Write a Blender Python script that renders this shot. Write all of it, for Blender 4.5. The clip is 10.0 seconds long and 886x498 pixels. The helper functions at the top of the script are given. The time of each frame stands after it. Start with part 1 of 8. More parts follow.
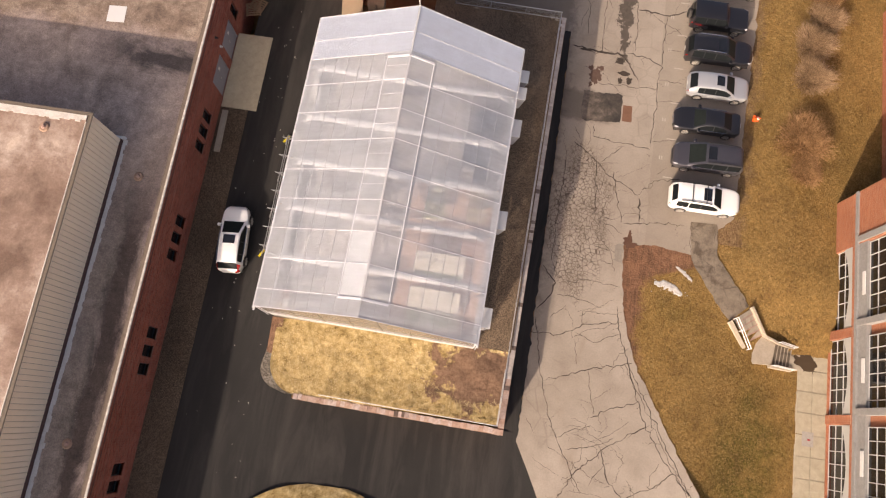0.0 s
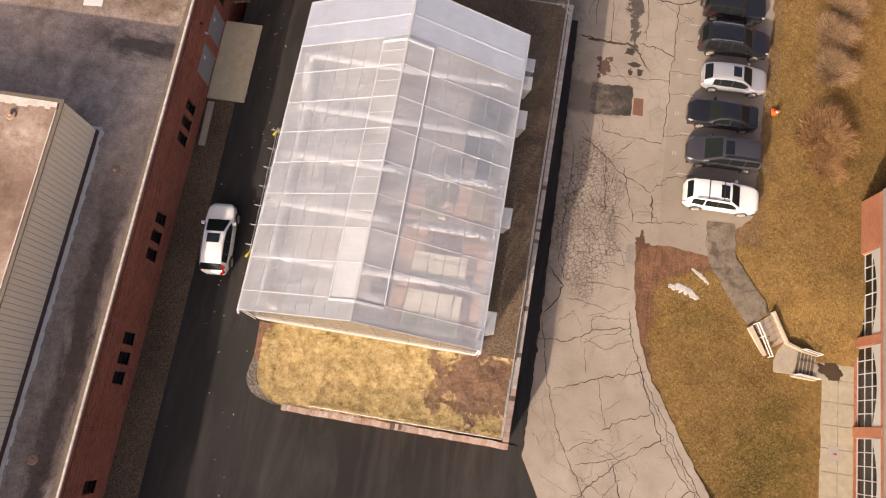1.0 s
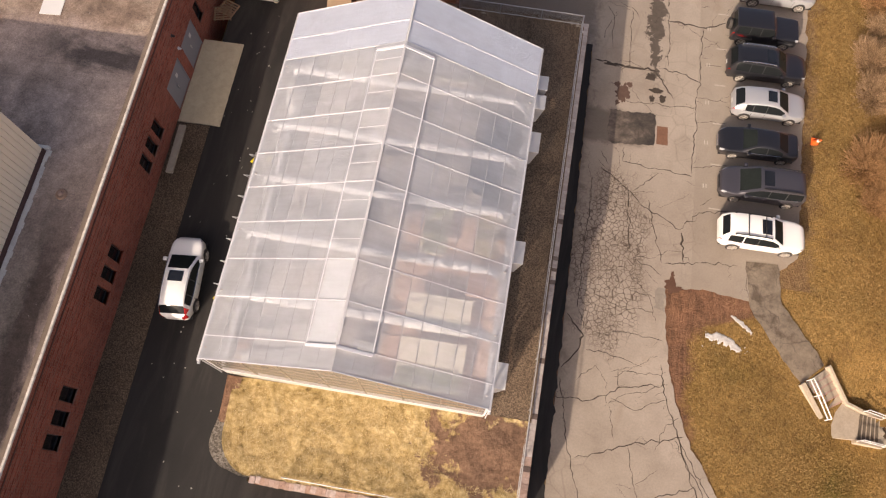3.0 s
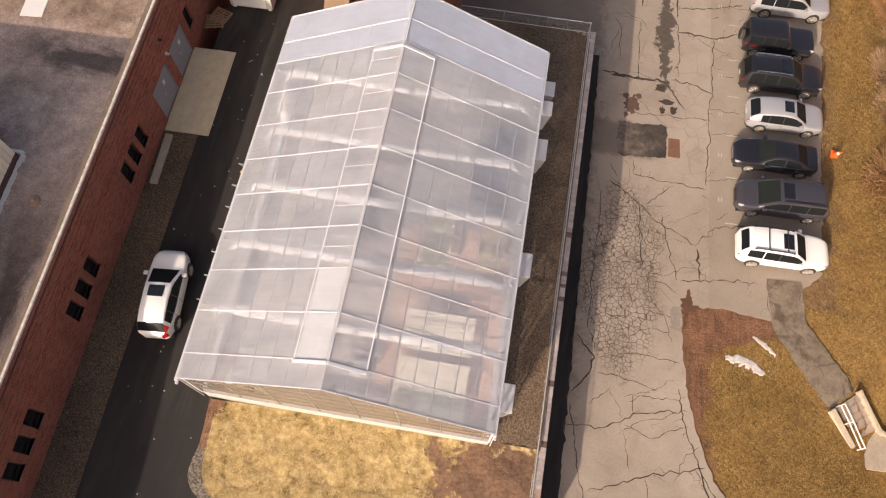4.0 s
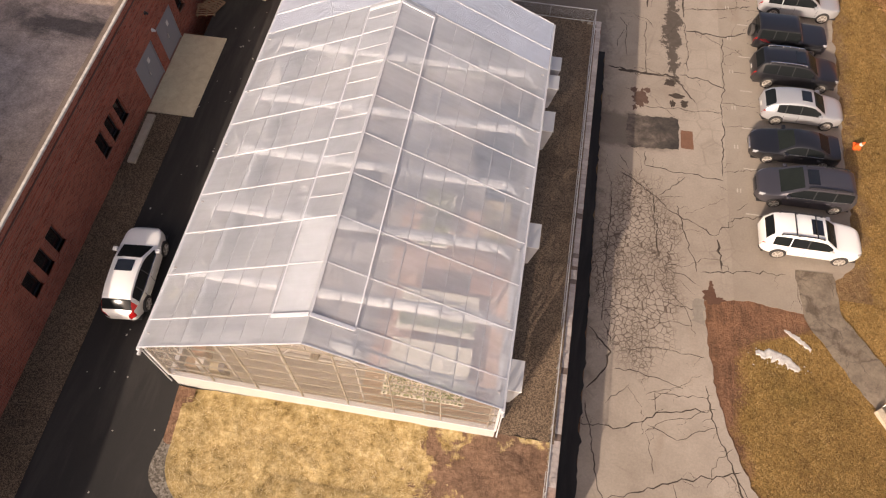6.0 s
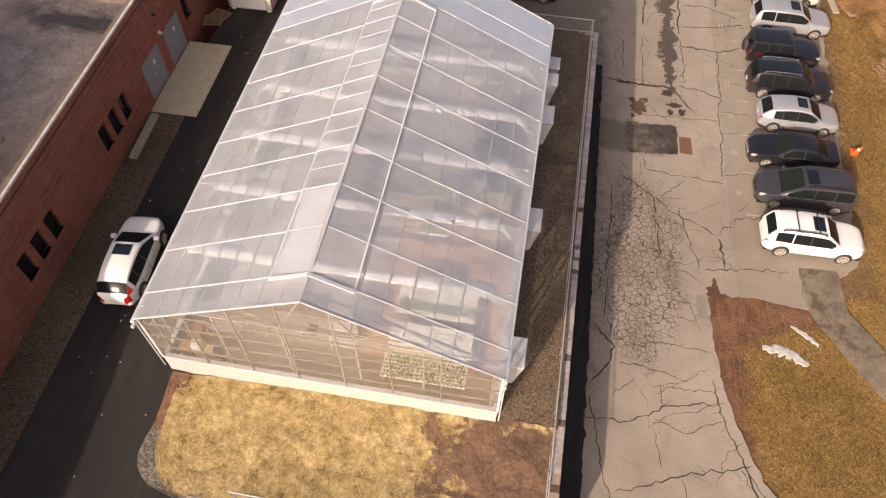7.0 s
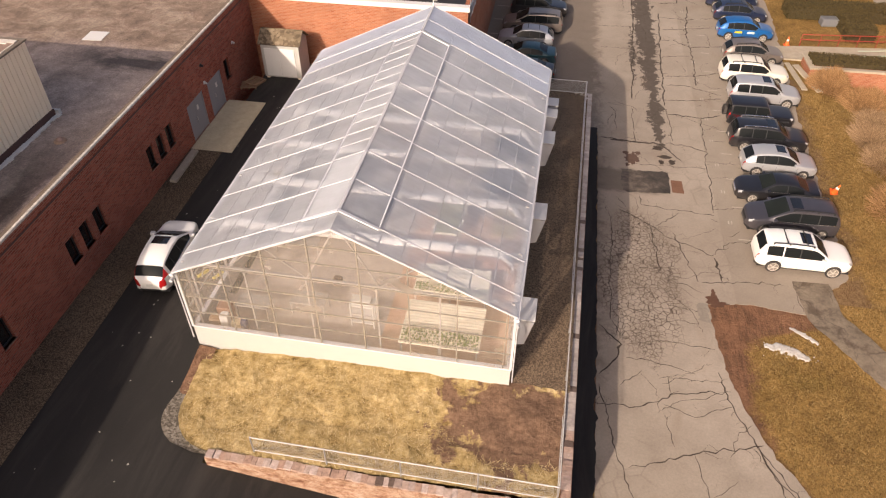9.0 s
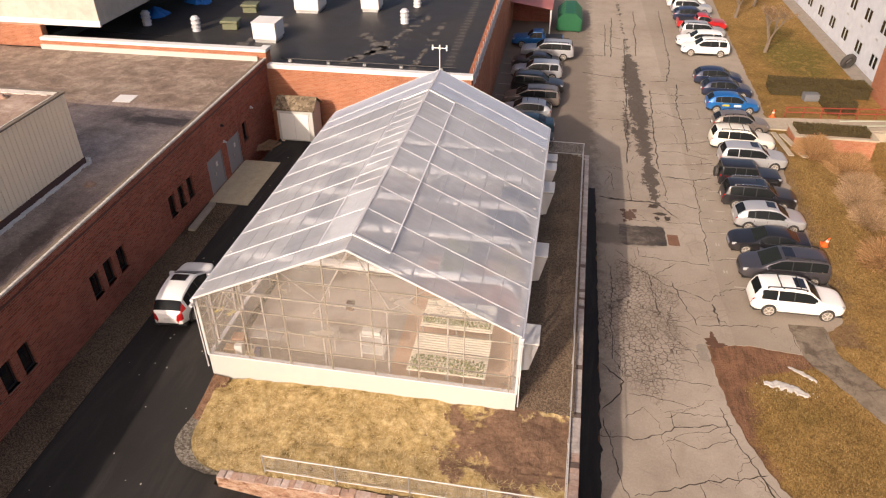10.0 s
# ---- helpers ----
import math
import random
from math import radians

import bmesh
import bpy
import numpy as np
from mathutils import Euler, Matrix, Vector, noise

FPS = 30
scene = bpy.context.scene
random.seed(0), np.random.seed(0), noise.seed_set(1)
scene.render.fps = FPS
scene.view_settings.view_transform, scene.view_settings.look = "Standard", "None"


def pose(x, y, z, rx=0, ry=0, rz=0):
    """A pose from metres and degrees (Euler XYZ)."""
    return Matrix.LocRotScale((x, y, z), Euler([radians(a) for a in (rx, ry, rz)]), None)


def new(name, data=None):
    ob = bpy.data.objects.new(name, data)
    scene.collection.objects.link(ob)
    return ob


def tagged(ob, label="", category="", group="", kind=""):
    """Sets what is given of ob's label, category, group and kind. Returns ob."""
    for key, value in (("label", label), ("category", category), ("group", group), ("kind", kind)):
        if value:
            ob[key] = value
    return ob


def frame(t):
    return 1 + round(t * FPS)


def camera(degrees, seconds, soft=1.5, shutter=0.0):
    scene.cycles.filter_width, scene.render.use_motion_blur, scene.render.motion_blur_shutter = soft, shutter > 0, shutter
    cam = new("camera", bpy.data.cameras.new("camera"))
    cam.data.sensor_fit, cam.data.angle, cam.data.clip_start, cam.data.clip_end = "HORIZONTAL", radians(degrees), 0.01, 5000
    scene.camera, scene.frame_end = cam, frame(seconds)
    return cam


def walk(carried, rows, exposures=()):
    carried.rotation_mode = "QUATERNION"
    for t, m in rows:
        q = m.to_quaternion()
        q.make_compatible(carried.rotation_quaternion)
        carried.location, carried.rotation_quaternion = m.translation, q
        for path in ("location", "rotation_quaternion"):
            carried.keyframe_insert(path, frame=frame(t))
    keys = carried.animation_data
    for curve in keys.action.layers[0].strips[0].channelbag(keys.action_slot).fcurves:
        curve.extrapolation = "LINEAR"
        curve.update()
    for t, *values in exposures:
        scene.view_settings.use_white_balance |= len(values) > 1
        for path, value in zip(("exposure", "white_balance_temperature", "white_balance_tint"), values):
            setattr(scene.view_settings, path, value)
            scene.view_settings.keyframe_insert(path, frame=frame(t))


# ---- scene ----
cam = camera(64.5, 10.0, 1.2)
METRES, EYE, TILT, LEAN, TURN = 33.0, 49.06, -76.5, 0.0, 8.7
ROWS = [
    (0.0, 0.0, 0.0, 0.0, 0.0, 0.0, -0.0),
    (0.5, -0.0007, 0.0479, -0.0092, -0.02, 0.4, -0.01),
    (1.0, -0.001, 0.0952, -0.0196, -0.04, 0.84, 0.0),
    (1.5, -0.0029, 0.1434, -0.0287, -0.09, 1.67, -0.01),
    (2.0, -0.0034, 0.1903, -0.0393, -0.1, 3.37, -0.04),
    (2.5, -0.0032, 0.2369, -0.0498, -0.11, 4.87, -0.1),
    (3.0, -0.0042, 0.2825, -0.06, -0.12, 6.39, -0.11),
    (4.5, -0.0057, 0.3993, -0.1115, -0.14, 11.11, -0.16),
    (5.0, -0.0062, 0.4336, -0.1426, -0.21, 12.73, -0.17),
    (5.5, -0.0068, 0.4634, -0.1784, -0.25, 14.41, -0.19),
    (7.0, -0.0081, 0.5292, -0.3123, -0.4, 21.51, -0.3),
    (7.5, -0.0106, 0.5458, -0.3686, -0.37, 24.79, -0.3),
    (8.0, -0.0132, 0.5598, -0.4337, -0.24, 28.3, -0.32),
    (8.5, -0.0167, 0.5683, -0.4962, -0.16, 31.54, -0.33),
    (9.0, -0.02, 0.5754, -0.5544, -0.07, 34.86, -0.41),
    (9.5, -0.0239, 0.5828, -0.6041, -0.0, 38.38, -0.45),
    (10.0, -0.0268, 0.5891, -0.646, 0.02, 42.46, -0.49),
]
walk(cam, [(t, pose(0, 0, EYE, TILT, LEAN, TURN) @ pose(METRES * x, METRES * y, METRES * z, 90 + pitch, roll, yaw)) for t, x, y, z, yaw, pitch, roll in ROWS],
     exposures=[(0.0, 0.29, 6900, 18), (2.5, 0.27, 6900, 18), (5.0, 0.21, 6900, 18), (10.0, 0.15, 6900, 18)])

# ---- light ----
SUN_WAY = Vector((0.80, 1.85, -1.0)).normalized()
world = bpy.data.worlds.new("world")
scene.world = world
world.use_nodes = True
sky = world.node_tree.nodes.new("ShaderNodeTexSky")
sky.sky_type, sky.sun_disc = "NISHITA", False
sky.sun_elevation = math.asin(-SUN_WAY.z)
sky.sun_rotation = math.atan2(-SUN_WAY.x, -SUN_WAY.y)
sky.air_density, sky.dust_density, sky.ozone_density = 0.7, 6.0, 0.5
world.node_tree.links.new(sky.outputs[0], world.node_tree.nodes["Background"].inputs[0])
world.node_tree.nodes["Background"].inputs[1].default_value = 0.15
sun = new("sun", bpy.data.lights.new("sun", "SUN"))
sun.data.energy, sun.data.angle, sun.data.color = 4.4, radians(0.7), (1.0, 0.88, 0.73)
sun.matrix_world = Matrix.Translation((0, 0, 60)) @ SUN_WAY.to_track_quat("-Z", "Y").to_matrix().to_4x4()


# ---- node helpers ----
class Nodes:
    """A small writer of node trees."""

    def __init__(self, name):
        self.mat = bpy.data.materials.new(name)
        self.mat.use_nodes = True
        self.tree = self.mat.node_tree
        self.bsdf = self.tree.nodes["Principled BSDF"]
        self.out = self.tree.nodes["Material Output"]
        self.geo = self.add("NewGeometry")

    def add(self, kind):
        return self.tree.nodes.new("ShaderNode" + kind)

    def put(self, value, socket):
        if isinstance(value, (int, float)):
            socket.default_value = value
        elif isinstance(value, (tuple, list)):
            socket.default_value = (*value, 1.0) if len(socket.default_value) == 4 and len(value) == 3 else value
        else:
            self.tree.links.new(value, socket)

    def world_at(self, scale=(1, 1, 1), shift=(0, 0, 0), source=None):
        n = self.add("Mapping")
        self.put(source or self.geo.outputs["Position"], n.inputs[0])
        n.inputs["Scale"].default_value, n.inputs["Location"].default_value = scale, shift
        return n.outputs[0]

    def noise(self, scale, detail=4.0, rough=0.55, at=None, warp=0.0):
        n = self.add("TexNoise")
        self.put(at or self.geo.outputs["Position"], n.inputs["Vector"])
        n.inputs["Scale"].default_value, n.inputs["Detail"].default_value = scale, detail
        n.inputs["Roughness"].default_value, n.inputs["Distortion"].default_value = rough, warp
        return n.outputs["Fac"]

    def cells(self, scale, feature="DISTANCE_TO_EDGE", at=None):
        n = self.add("TexVoronoi")
        n.feature = feature
        self.put(at or self.geo.outputs["Position"], n.inputs["Vector"])
        n.inputs["Scale"].default_value = scale
        return n.outputs["Distance"] if feature == "DISTANCE_TO_EDGE" else n.outputs["Color"]

    def ramp(self, value, *stops):
        n = self.add("ValToRGB")
        self.put(value, n.inputs[0])
        while len(n.color_ramp.elements) < len(stops):
            n.color_ramp.elements.new(0.5)
        for e, (p, c) in zip(n.color_ramp.elements, stops):
            e.position, e.color = p, (*(c if isinstance(c, tuple) else (c, c, c)), 1)
        return n.outputs[0]

    def mix(self, fac, a, b, how="MIX"):
        n = self.add("Mix")
        n.data_type, n.blend_type = "RGBA", how
        self.put(fac, n.inputs[0]), self.put(a, n.inputs[6]), self.put(b, n.inputs[7])
        return n.outputs[2]

    def math(self, how, a, b=0.0, c=None):
        n = self.add("Math")
        n.operation = how
        self.put(a, n.inputs[0]), self.put(b, n.inputs[1])
        if c is not None:
            self.put(c, n.inputs[2])
        return n.outputs[0]

    def split(self, vector=None):
        n = self.add("SeparateXYZ")
        self.put(vector or self.geo.outputs["Position"], n.inputs[0])
        return n.outputs[0], n.outputs[1], n.outputs[2]

    def join(self, x, y, z):
        n = self.add("CombineXYZ")
        self.put(x, n.inputs[0]), self.put(y, n.inputs[1]), self.put(z, n.inputs[2])
        return n.outputs[0]

    def bump(self, height, strength=0.4, distance=0.02):
        n = self.add("Bump")
        self.put(height, n.inputs["Height"])
        n.inputs["Strength"].default_value, n.inputs["Distance"].default_value = strength, distance
        self.put(n.outputs[0], self.bsdf.inputs["Normal"])

    def done(self, color=None, rough=0.8, metal=0.0, spec=None):
        if color is not None:
            self.put(color, self.bsdf.inputs["Base Color"])
        self.put(rough, self.bsdf.inputs["Roughness"])
        self.put(metal, self.bsdf.inputs["Metallic"])
        if spec is not None:
            self.put(spec, self.bsdf.inputs["Specular IOR Level"])
        return self.mat


def plain(name, color, rough=0.5, metal=0.0, grain=25.0, vary=0.12, relief=0.0, spec=None, coat=0.0):
    """A paint, metal or plastic with slight dirt and grain, in the thing's own space."""
    n = Nodes(name)
    at = n.add("TexCoord").outputs["Object"]
    f = n.noise(grain, 5, 0.6, at)
    g = n.noise(grain * 0.11, 3, 0.5, at)
    dark = tuple(c * (1 - vary * 2) for c in color)
    lite = tuple(min(1.0, c * (1 + vary)) for c in color)
    c = n.mix(n.math("MULTIPLY", n.math("ADD", f, g), 0.5), dark, lite)
    if relief:
        n.bump(f, 0.3, relief)
    m = n.done(c, n.math("MULTIPLY_ADD", g, 0.15, rough - 0.07), metal, spec)
    n.bsdf.inputs["Coat Weight"].default_value = coat
    return m


# ---- materials: ground ----
def old_asphalt():
    n = Nodes("old_asphalt")
    big, mid, fine = n.noise(0.09, 4, 0.6), n.noise(0.7, 5, 0.65), n.noise(34, 3, 0.7)
    rag0 = n.noise(0.9, 6, 0.7, n.world_at((1, 1, 1), (3, 3, 0)), 0.8)
    c = n.ramp(big, (0.3, (0.275, 0.228, 0.182)), (0.52, (0.338, 0.287, 0.234)), (0.75, (0.39, 0.335, 0.278)))
    c = n.mix(0.5, c, n.ramp(mid, (0.25, 0.36), (0.5, 0.5), (0.8, 0.6)), "OVERLAY")
    c = n.mix(0.32, c, n.ramp(n.noise(9, 5, 0.8), (0.3, 0.3), (0.7, 0.7)), "OVERLAY")
    c = n.mix(0.3, c, n.ramp(fine, (0.3, 0.35), (0.6, 0.6)), "OVERLAY")
    x, y, z = n.split()
    # wandering shrinkage cracks, dense where the surface is worn out
    wob = n.add("TexNoise")
    wob.inputs["Scale"].default_value, wob.inputs["Detail"].default_value = 0.9, 3
    warped = n.add("VectorMath")
    warped.operation = "MULTIPLY_ADD"
    n.put(wob.outputs["Color"], warped.inputs[0])
    warped.inputs[1].default_value = (0.9, 0.9, 0)
    n.put(n.geo.outputs["Position"], warped.inputs[2])
    at = warped.outputs[0]
    flat = n.join(*n.split(at)[:2], 0.0)
    net = n.ramp(n.cells(0.62, at=flat), (0.0, 1.0), (0.03, 0.0))
    near = n.add("VectorMath")
    near.operation = "MULTIPLY_ADD"
    small = n.add("TexNoise")
    small.inputs["Scale"].default_value, small.inputs["Detail"].default_value = 2.6, 3
    n.put(small.outputs["Color"], near.inputs[0])
    near.inputs[1].default_value = (0.26, 0.26, 0)
    n.put(n.geo.outputs["Position"], near.inputs[2])
    flat = n.join(*n.split(near.outputs[0])[:2], 0.0)
    clump = n.ramp(n.noise(0.55, 4, 0.6, n.world_at((1.5, 0.55, 1), (2.0, 6.0, 0))), (0.43, 0.0), (0.58, 1.0))
    tiny = n.math("MAXIMUM", n.ramp(n.cells(3.5, at=flat), (0.0, 0.9), (0.035, 0.65), (0.07, 0.0)), n.math("MULTIPLY", n.ramp(n.cells(6.6, at=flat), (0.0, 0.8), (0.035, 0.5), (0.085, 0.0)), clump))
    worn = n.ramp(n.noise(0.16, 3, 0.5, n.world_at((1.6, 0.7, 1), (3.1, 8.2, 0))), (0.52, 0.0), (0.64, 1.0))
    band_x = n.math("SUBTRACT", 1.0, n.math("MULTIPLY", n.math("ABSOLUTE", n.math("SUBTRACT", x, 7.6)), 0.36))
    band_y = n.math("SUBTRACT", 1.0, n.math("MULTIPLY", n.math("ABSOLUTE", n.math("SUBTRACT", y, 15.4)), 0.145))
    zone = n.math("MULTIPLY", n.math("MAXIMUM", band_x, 0.0), n.math("MAXIMUM", band_y, 0.0))
    zone = n.ramp(n.math("ADD", zone, n.math("MULTIPLY", n.math("SUBTRACT", mid, 0.5), 0.7)), (0.08, 0.0), (0.28, 1.0))
    lines = n.math("MAXIMUM", n.math("MULTIPLY", net, n.math("MULTIPLY", worn, 0.2)), n.math("MULTIPLY", tiny, zone))
    c = n.mix(n.math("MULTIPLY", zone, n.math("MULTIPLY_ADD", clump, 0.12, 0.04)), c, (0.19, 0.145, 0.105))
    # grime spread from the black strip and round the patch
    reach = n.math("SUBTRACT", n.math("MULTIPLY", n.math("SUBTRACT", 6.15, x), 0.9), n.math("MULTIPLY", n.math("SUBTRACT", n.noise(1.3, 6, 0.7, None, 0.6), 0.42), 2.6))
    south = n.ramp(n.math("MULTIPLY", n.math("SUBTRACT", y, 5.0), 0.2), (0.0, 0.0), (1.0, 1.0))
    c = n.mix(n.math("MULTIPLY", n.ramp(reach, (0.0, 0.0), (0.7, 0.55)), south), c, (0.10, 0.078, 0.06))
    px, py = n.math("ABSOLUTE", n.math("SUBTRACT", x, 7.0)), n.math("ABSOLUTE", n.math("SUBTRACT", y, 24.3))
    halo = n.math("ADD", n.math("MAXIMUM", n.math("MULTIPLY", px, 0.36), n.math("MULTIPLY", py, 0.72)), n.math("MULTIPLY", n.math("SUBTRACT", rag0, 0.5), 0.9))
    c = n.mix(n.ramp(halo, (0.75, 0.55), (1.05, 0.0)), c, (0.085, 0.068, 0.054))
    c = n.mix(lines, c, (0.062, 0.042, 0.03))
    # the bays are greyer than the running lane
    bay = n.math("MULTIPLY", n.math("GREATER_THAN", x, 12.5), n.math("GREATER_THAN", y, 13.0))
    c = n.mix(n.math("MULTIPLY", bay, 0.32), c, (0.22, 0.185, 0.145))
    # the wet streak along the crown of the road, and soaked spots
    rag = n.noise(0.75, 7, 0.72, None, 1.0)
    run = n.math("ADD", n.math("ABSOLUTE", n.math("SUBTRACT", x, n.math("MULTIPLY_ADD", n.math("SUBTRACT", y, 45.0), -0.008, 9.55))), n.math("ADD", n.math("MULTIPLY", n.math("SUBTRACT", rag, 0.5), 3.0), n.math("MULTIPLY", n.math("SUBTRACT", n.noise(4.2, 5, 0.7), 0.5), 1.1)))
    wide = n.math("MULTIPLY", n.ramp(n.math("DIVIDE", n.math("SUBTRACT", y, 28.0), 40.0), (0.0, 0.0), (0.05, 0.35), (0.4, 0.72), (0.72, 0.78), (0.88, -0.6)), 1.0)
    wet = n.math("MULTIPLY", n.math("LESS_THAN", run, wide), n.math("GREATER_THAN", y, 28.3))
    drip = n.math("ADD", n.math("MULTIPLY", n.math("ABSOLUTE", n.math("SUBTRACT", x, 8.35)), 1.5), n.math("ADD", n.math("MULTIPLY", n.math("ABSOLUTE", n.math("SUBTRACT", y, 42.5)), 0.13), n.math("MULTIPLY", n.math("SUBTRACT", n.noise(1.9, 5, 0.75, None, 0.8), 0.5), 3.4)))
    wet = n.math("MAXIMUM", wet, n.math("LESS_THAN", drip, 0.42))
    c = n.mix(n.math("MULTIPLY", wet, n.math("MULTIPLY_ADD", n.noise(2.4, 4, 0.7), 0.3, 0.72)), c, (0.062, 0.05, 0.040))
    stain = n.ramp(n.noise(0.35, 4, 0.6, n.world_at((1, 0.5, 1), (7, 1, 0)), 0.5), (0.60, 0.0), (0.75, 0.35))
    c = n.mix(stain, c, (0.21, 0.15, 0.105))
    n.bump(n.math("SUBTRACT", n.math("MULTIPLY", fine, 0.4), lines), 0.5, 0.03)
    return n.done(c, 0.88, spec=0.25)


def speckled(name, a, b, c3, scale, rough=0.95, depth=0.03, patch=0.35, lo=0.3, hi=0.75):
    n = Nodes(name)
    grit = n.cells(scale, "F1")
    tone = n.noise(patch, 4, 0.6)
    s = n.add("SeparateColor")
    n.put(grit, s.inputs[0])
    c = n.ramp(s.outputs[0], (0.1, a), (0.55, b), (0.95, c3))
    c = n.mix(0.6, c, n.ramp(tone, (lo, 0.33), (hi, 0.66)), "OVERLAY")
    n.bump(n.math("ADD", s.outputs[1], n.noise(scale * 0.3, 3)), 0.6, depth)
    return n.done(c, rough, spec=0.2)


def new_asphalt():
    n = Nodes("new_asphalt")
    big, fine = n.noise(0.22, 4, 0.6, n.world_at((1, 0.45, 1))), n.noise(40, 3, 0.7)
    streak = n.noise(0.5, 5, 0.65, n.world_at((1.5, 0.22, 1)), 0.6)
    c = n.ramp(big, (0.3, (0.0135, 0.012, 0.0112)), (0.7, (0.027, 0.0245, 0.022)))
    c = n.mix(n.ramp(streak, (0.46, 0.0), (0.70, 0.5)), c, (0.07, 0.062, 0.054))
    c = n.mix(0.4, c, n.ramp(fine, (0.3, 0.25), (0.65, 0.7)), "OVERLAY")
    n.bump(fine, 0.5, 0.012)
    return n.done(c, 0.8, spec=0.35)


def grass_ground(name, dry, mid, green, soil, shift=0.0, scale=1.0, bare=False):
    n = Nodes(name)
    big = n.noise(0.075, 4, 0.6, n.world_at((1, 1, 1), (shift, shift, 0)), 0.4)
    patch = n.noise(0.55 * scale, 5, 0.65, None, 0.5)
    blade = n.noise(7 * scale, 6, 0.75, n.world_at((1, 0.6, 1)), 1.2)
    tuft = n.noise(2.4 * scale, 4, 0.7, None, 0.8)
    x, y, z = n.split()
    damp = n.math("MAXIMUM", n.math("SUBTRACT", 1.0, n.math("ADD", n.math("MULTIPLY", n.math("ABSOLUTE", n.math("SUBTRACT", x, 21.0)), 0.24), n.math("MULTIPLY", n.math("ABSOLUTE", n.math("SUBTRACT", y, 1.0)), 0.13))), 0.0)
    far = n.math("MAXIMUM", n.math("SUBTRACT", 1.0, n.math("ADD", n.math("MULTIPLY", n.math("ABSOLUTE", n.math("SUBTRACT", x, 27.5)), 0.17), n.math("MULTIPLY", n.math("ABSOLUTE", n.math("SUBTRACT", y, 64.0)), 0.06))), 0.0)
    damp = n.math("ADD", damp, n.math("MULTIPLY", far, 1.6))
    big = n.math("MULTIPLY_ADD", damp, 0.22, n.math("MULTIPLY_ADD", patch, 0.35, n.math("MULTIPLY", big, 0.62)))
    c = n.ramp(big, (0.40, dry), (0.54, mid), (0.70, green))
    c = n.mix(n.ramp(patch, (0.55, 0.0), (0.72, 0.45)), c, soil)
    c = n.mix(n.ramp(n.noise(0.8 * scale, 5, 0.7, n.world_at((1, 1, 1), (11.0, 4.0, 0)), 0.8), (0.52, 0.0), (0.68, 0.6)), c, tuple(min(1.0, v * 1.35) for v in dry))
    if bare:
        # trodden earth along the road's edge, with ruts
        back = n.math("SUBTRACT", 13.8, y)
        off = n.math("SUBTRACT", x, n.math("MULTIPLY_ADD", n.math("MULTIPLY", back, back), 0.0235, 11.05))
        reach = n.ramp(n.math("MULTIPLY", n.math("SUBTRACT", y, 3.0), 0.0833), (0.0, 0.02), (0.35, 0.1), (0.6, 0.24), (0.74, 0.36), (0.82, 0.78), (0.88, 0.95), (1.0, 0.95))
        edge = n.math("ADD", off, n.math("MULTIPLY", n.math("SUBTRACT", n.noise(0.7, 6, 0.7, None, 0.4), 0.5), 3.0))
        mask = n.ramp(n.math("SUBTRACT", n.math("MULTIPLY", reach, 6.6), edge), (0.0, 0.0), (0.7, 0.95))
        rut = n.ramp(n.noise(1.6, 4, 0.6, n.world_at((3.0, 0.35, 1))), (0.4, (0.13, 0.068, 0.043)), (0.6, (0.20, 0.108, 0.066)))
        rut = n.mix(n.ramp(n.noise(0.9, 6, 0.72, n.world_at((1, 1, 1), (6, 6, 0)), 0.5), (0.44, 0.0), (0.6, 0.8)), rut, (0.25, 0.132, 0.078))
        earth = n.math("MULTIPLY", mask, n.math("MULTIPLY", n.math("GREATER_THAN", y, 3.2), n.math("LESS_THAN", y, 15.6)))
    c = n.mix(0.85, c, n.ramp(blade, (0.28, 0.14), (0.5, 0.5), (0.72, 0.88)), "OVERLAY")
    c = n.mix(0.35, c, n.ramp(tuft, (0.3, 0.3), (0.7, 0.7)), "OVERLAY")
    if bare:
        c = n.mix(earth, c, rut)
        verge = n.math("SUBTRACT", n.math("SUBTRACT", x, n.math("MULTIPLY_ADD", y, 0.05, 17.9)), n.math("MULTIPLY", n.math("SUBTRACT", n.noise(0.8, 6, 0.7, None, 0.5), 0.45), 3.2))
        strip = n.math("MULTIPLY", n.ramp(verge, (0.35, 0.8), (0.95, 0.0)), n.math("MULTIPLY", n.math("GREATER_THAN", y, 15.0), n.math("LESS_THAN", y, 40.0)))
        c = n.mix(strip, c, n.ramp(n.noise(2.2, 5, 0.7), (0.35, (0.13, 0.078, 0.045)), (0.65, (0.25, 0.165, 0.09))))
    n.bump(n.math("ADD", blade, tuft), 0.9, 0.10)
    return n.done(c, 0.95, spec=0.1)


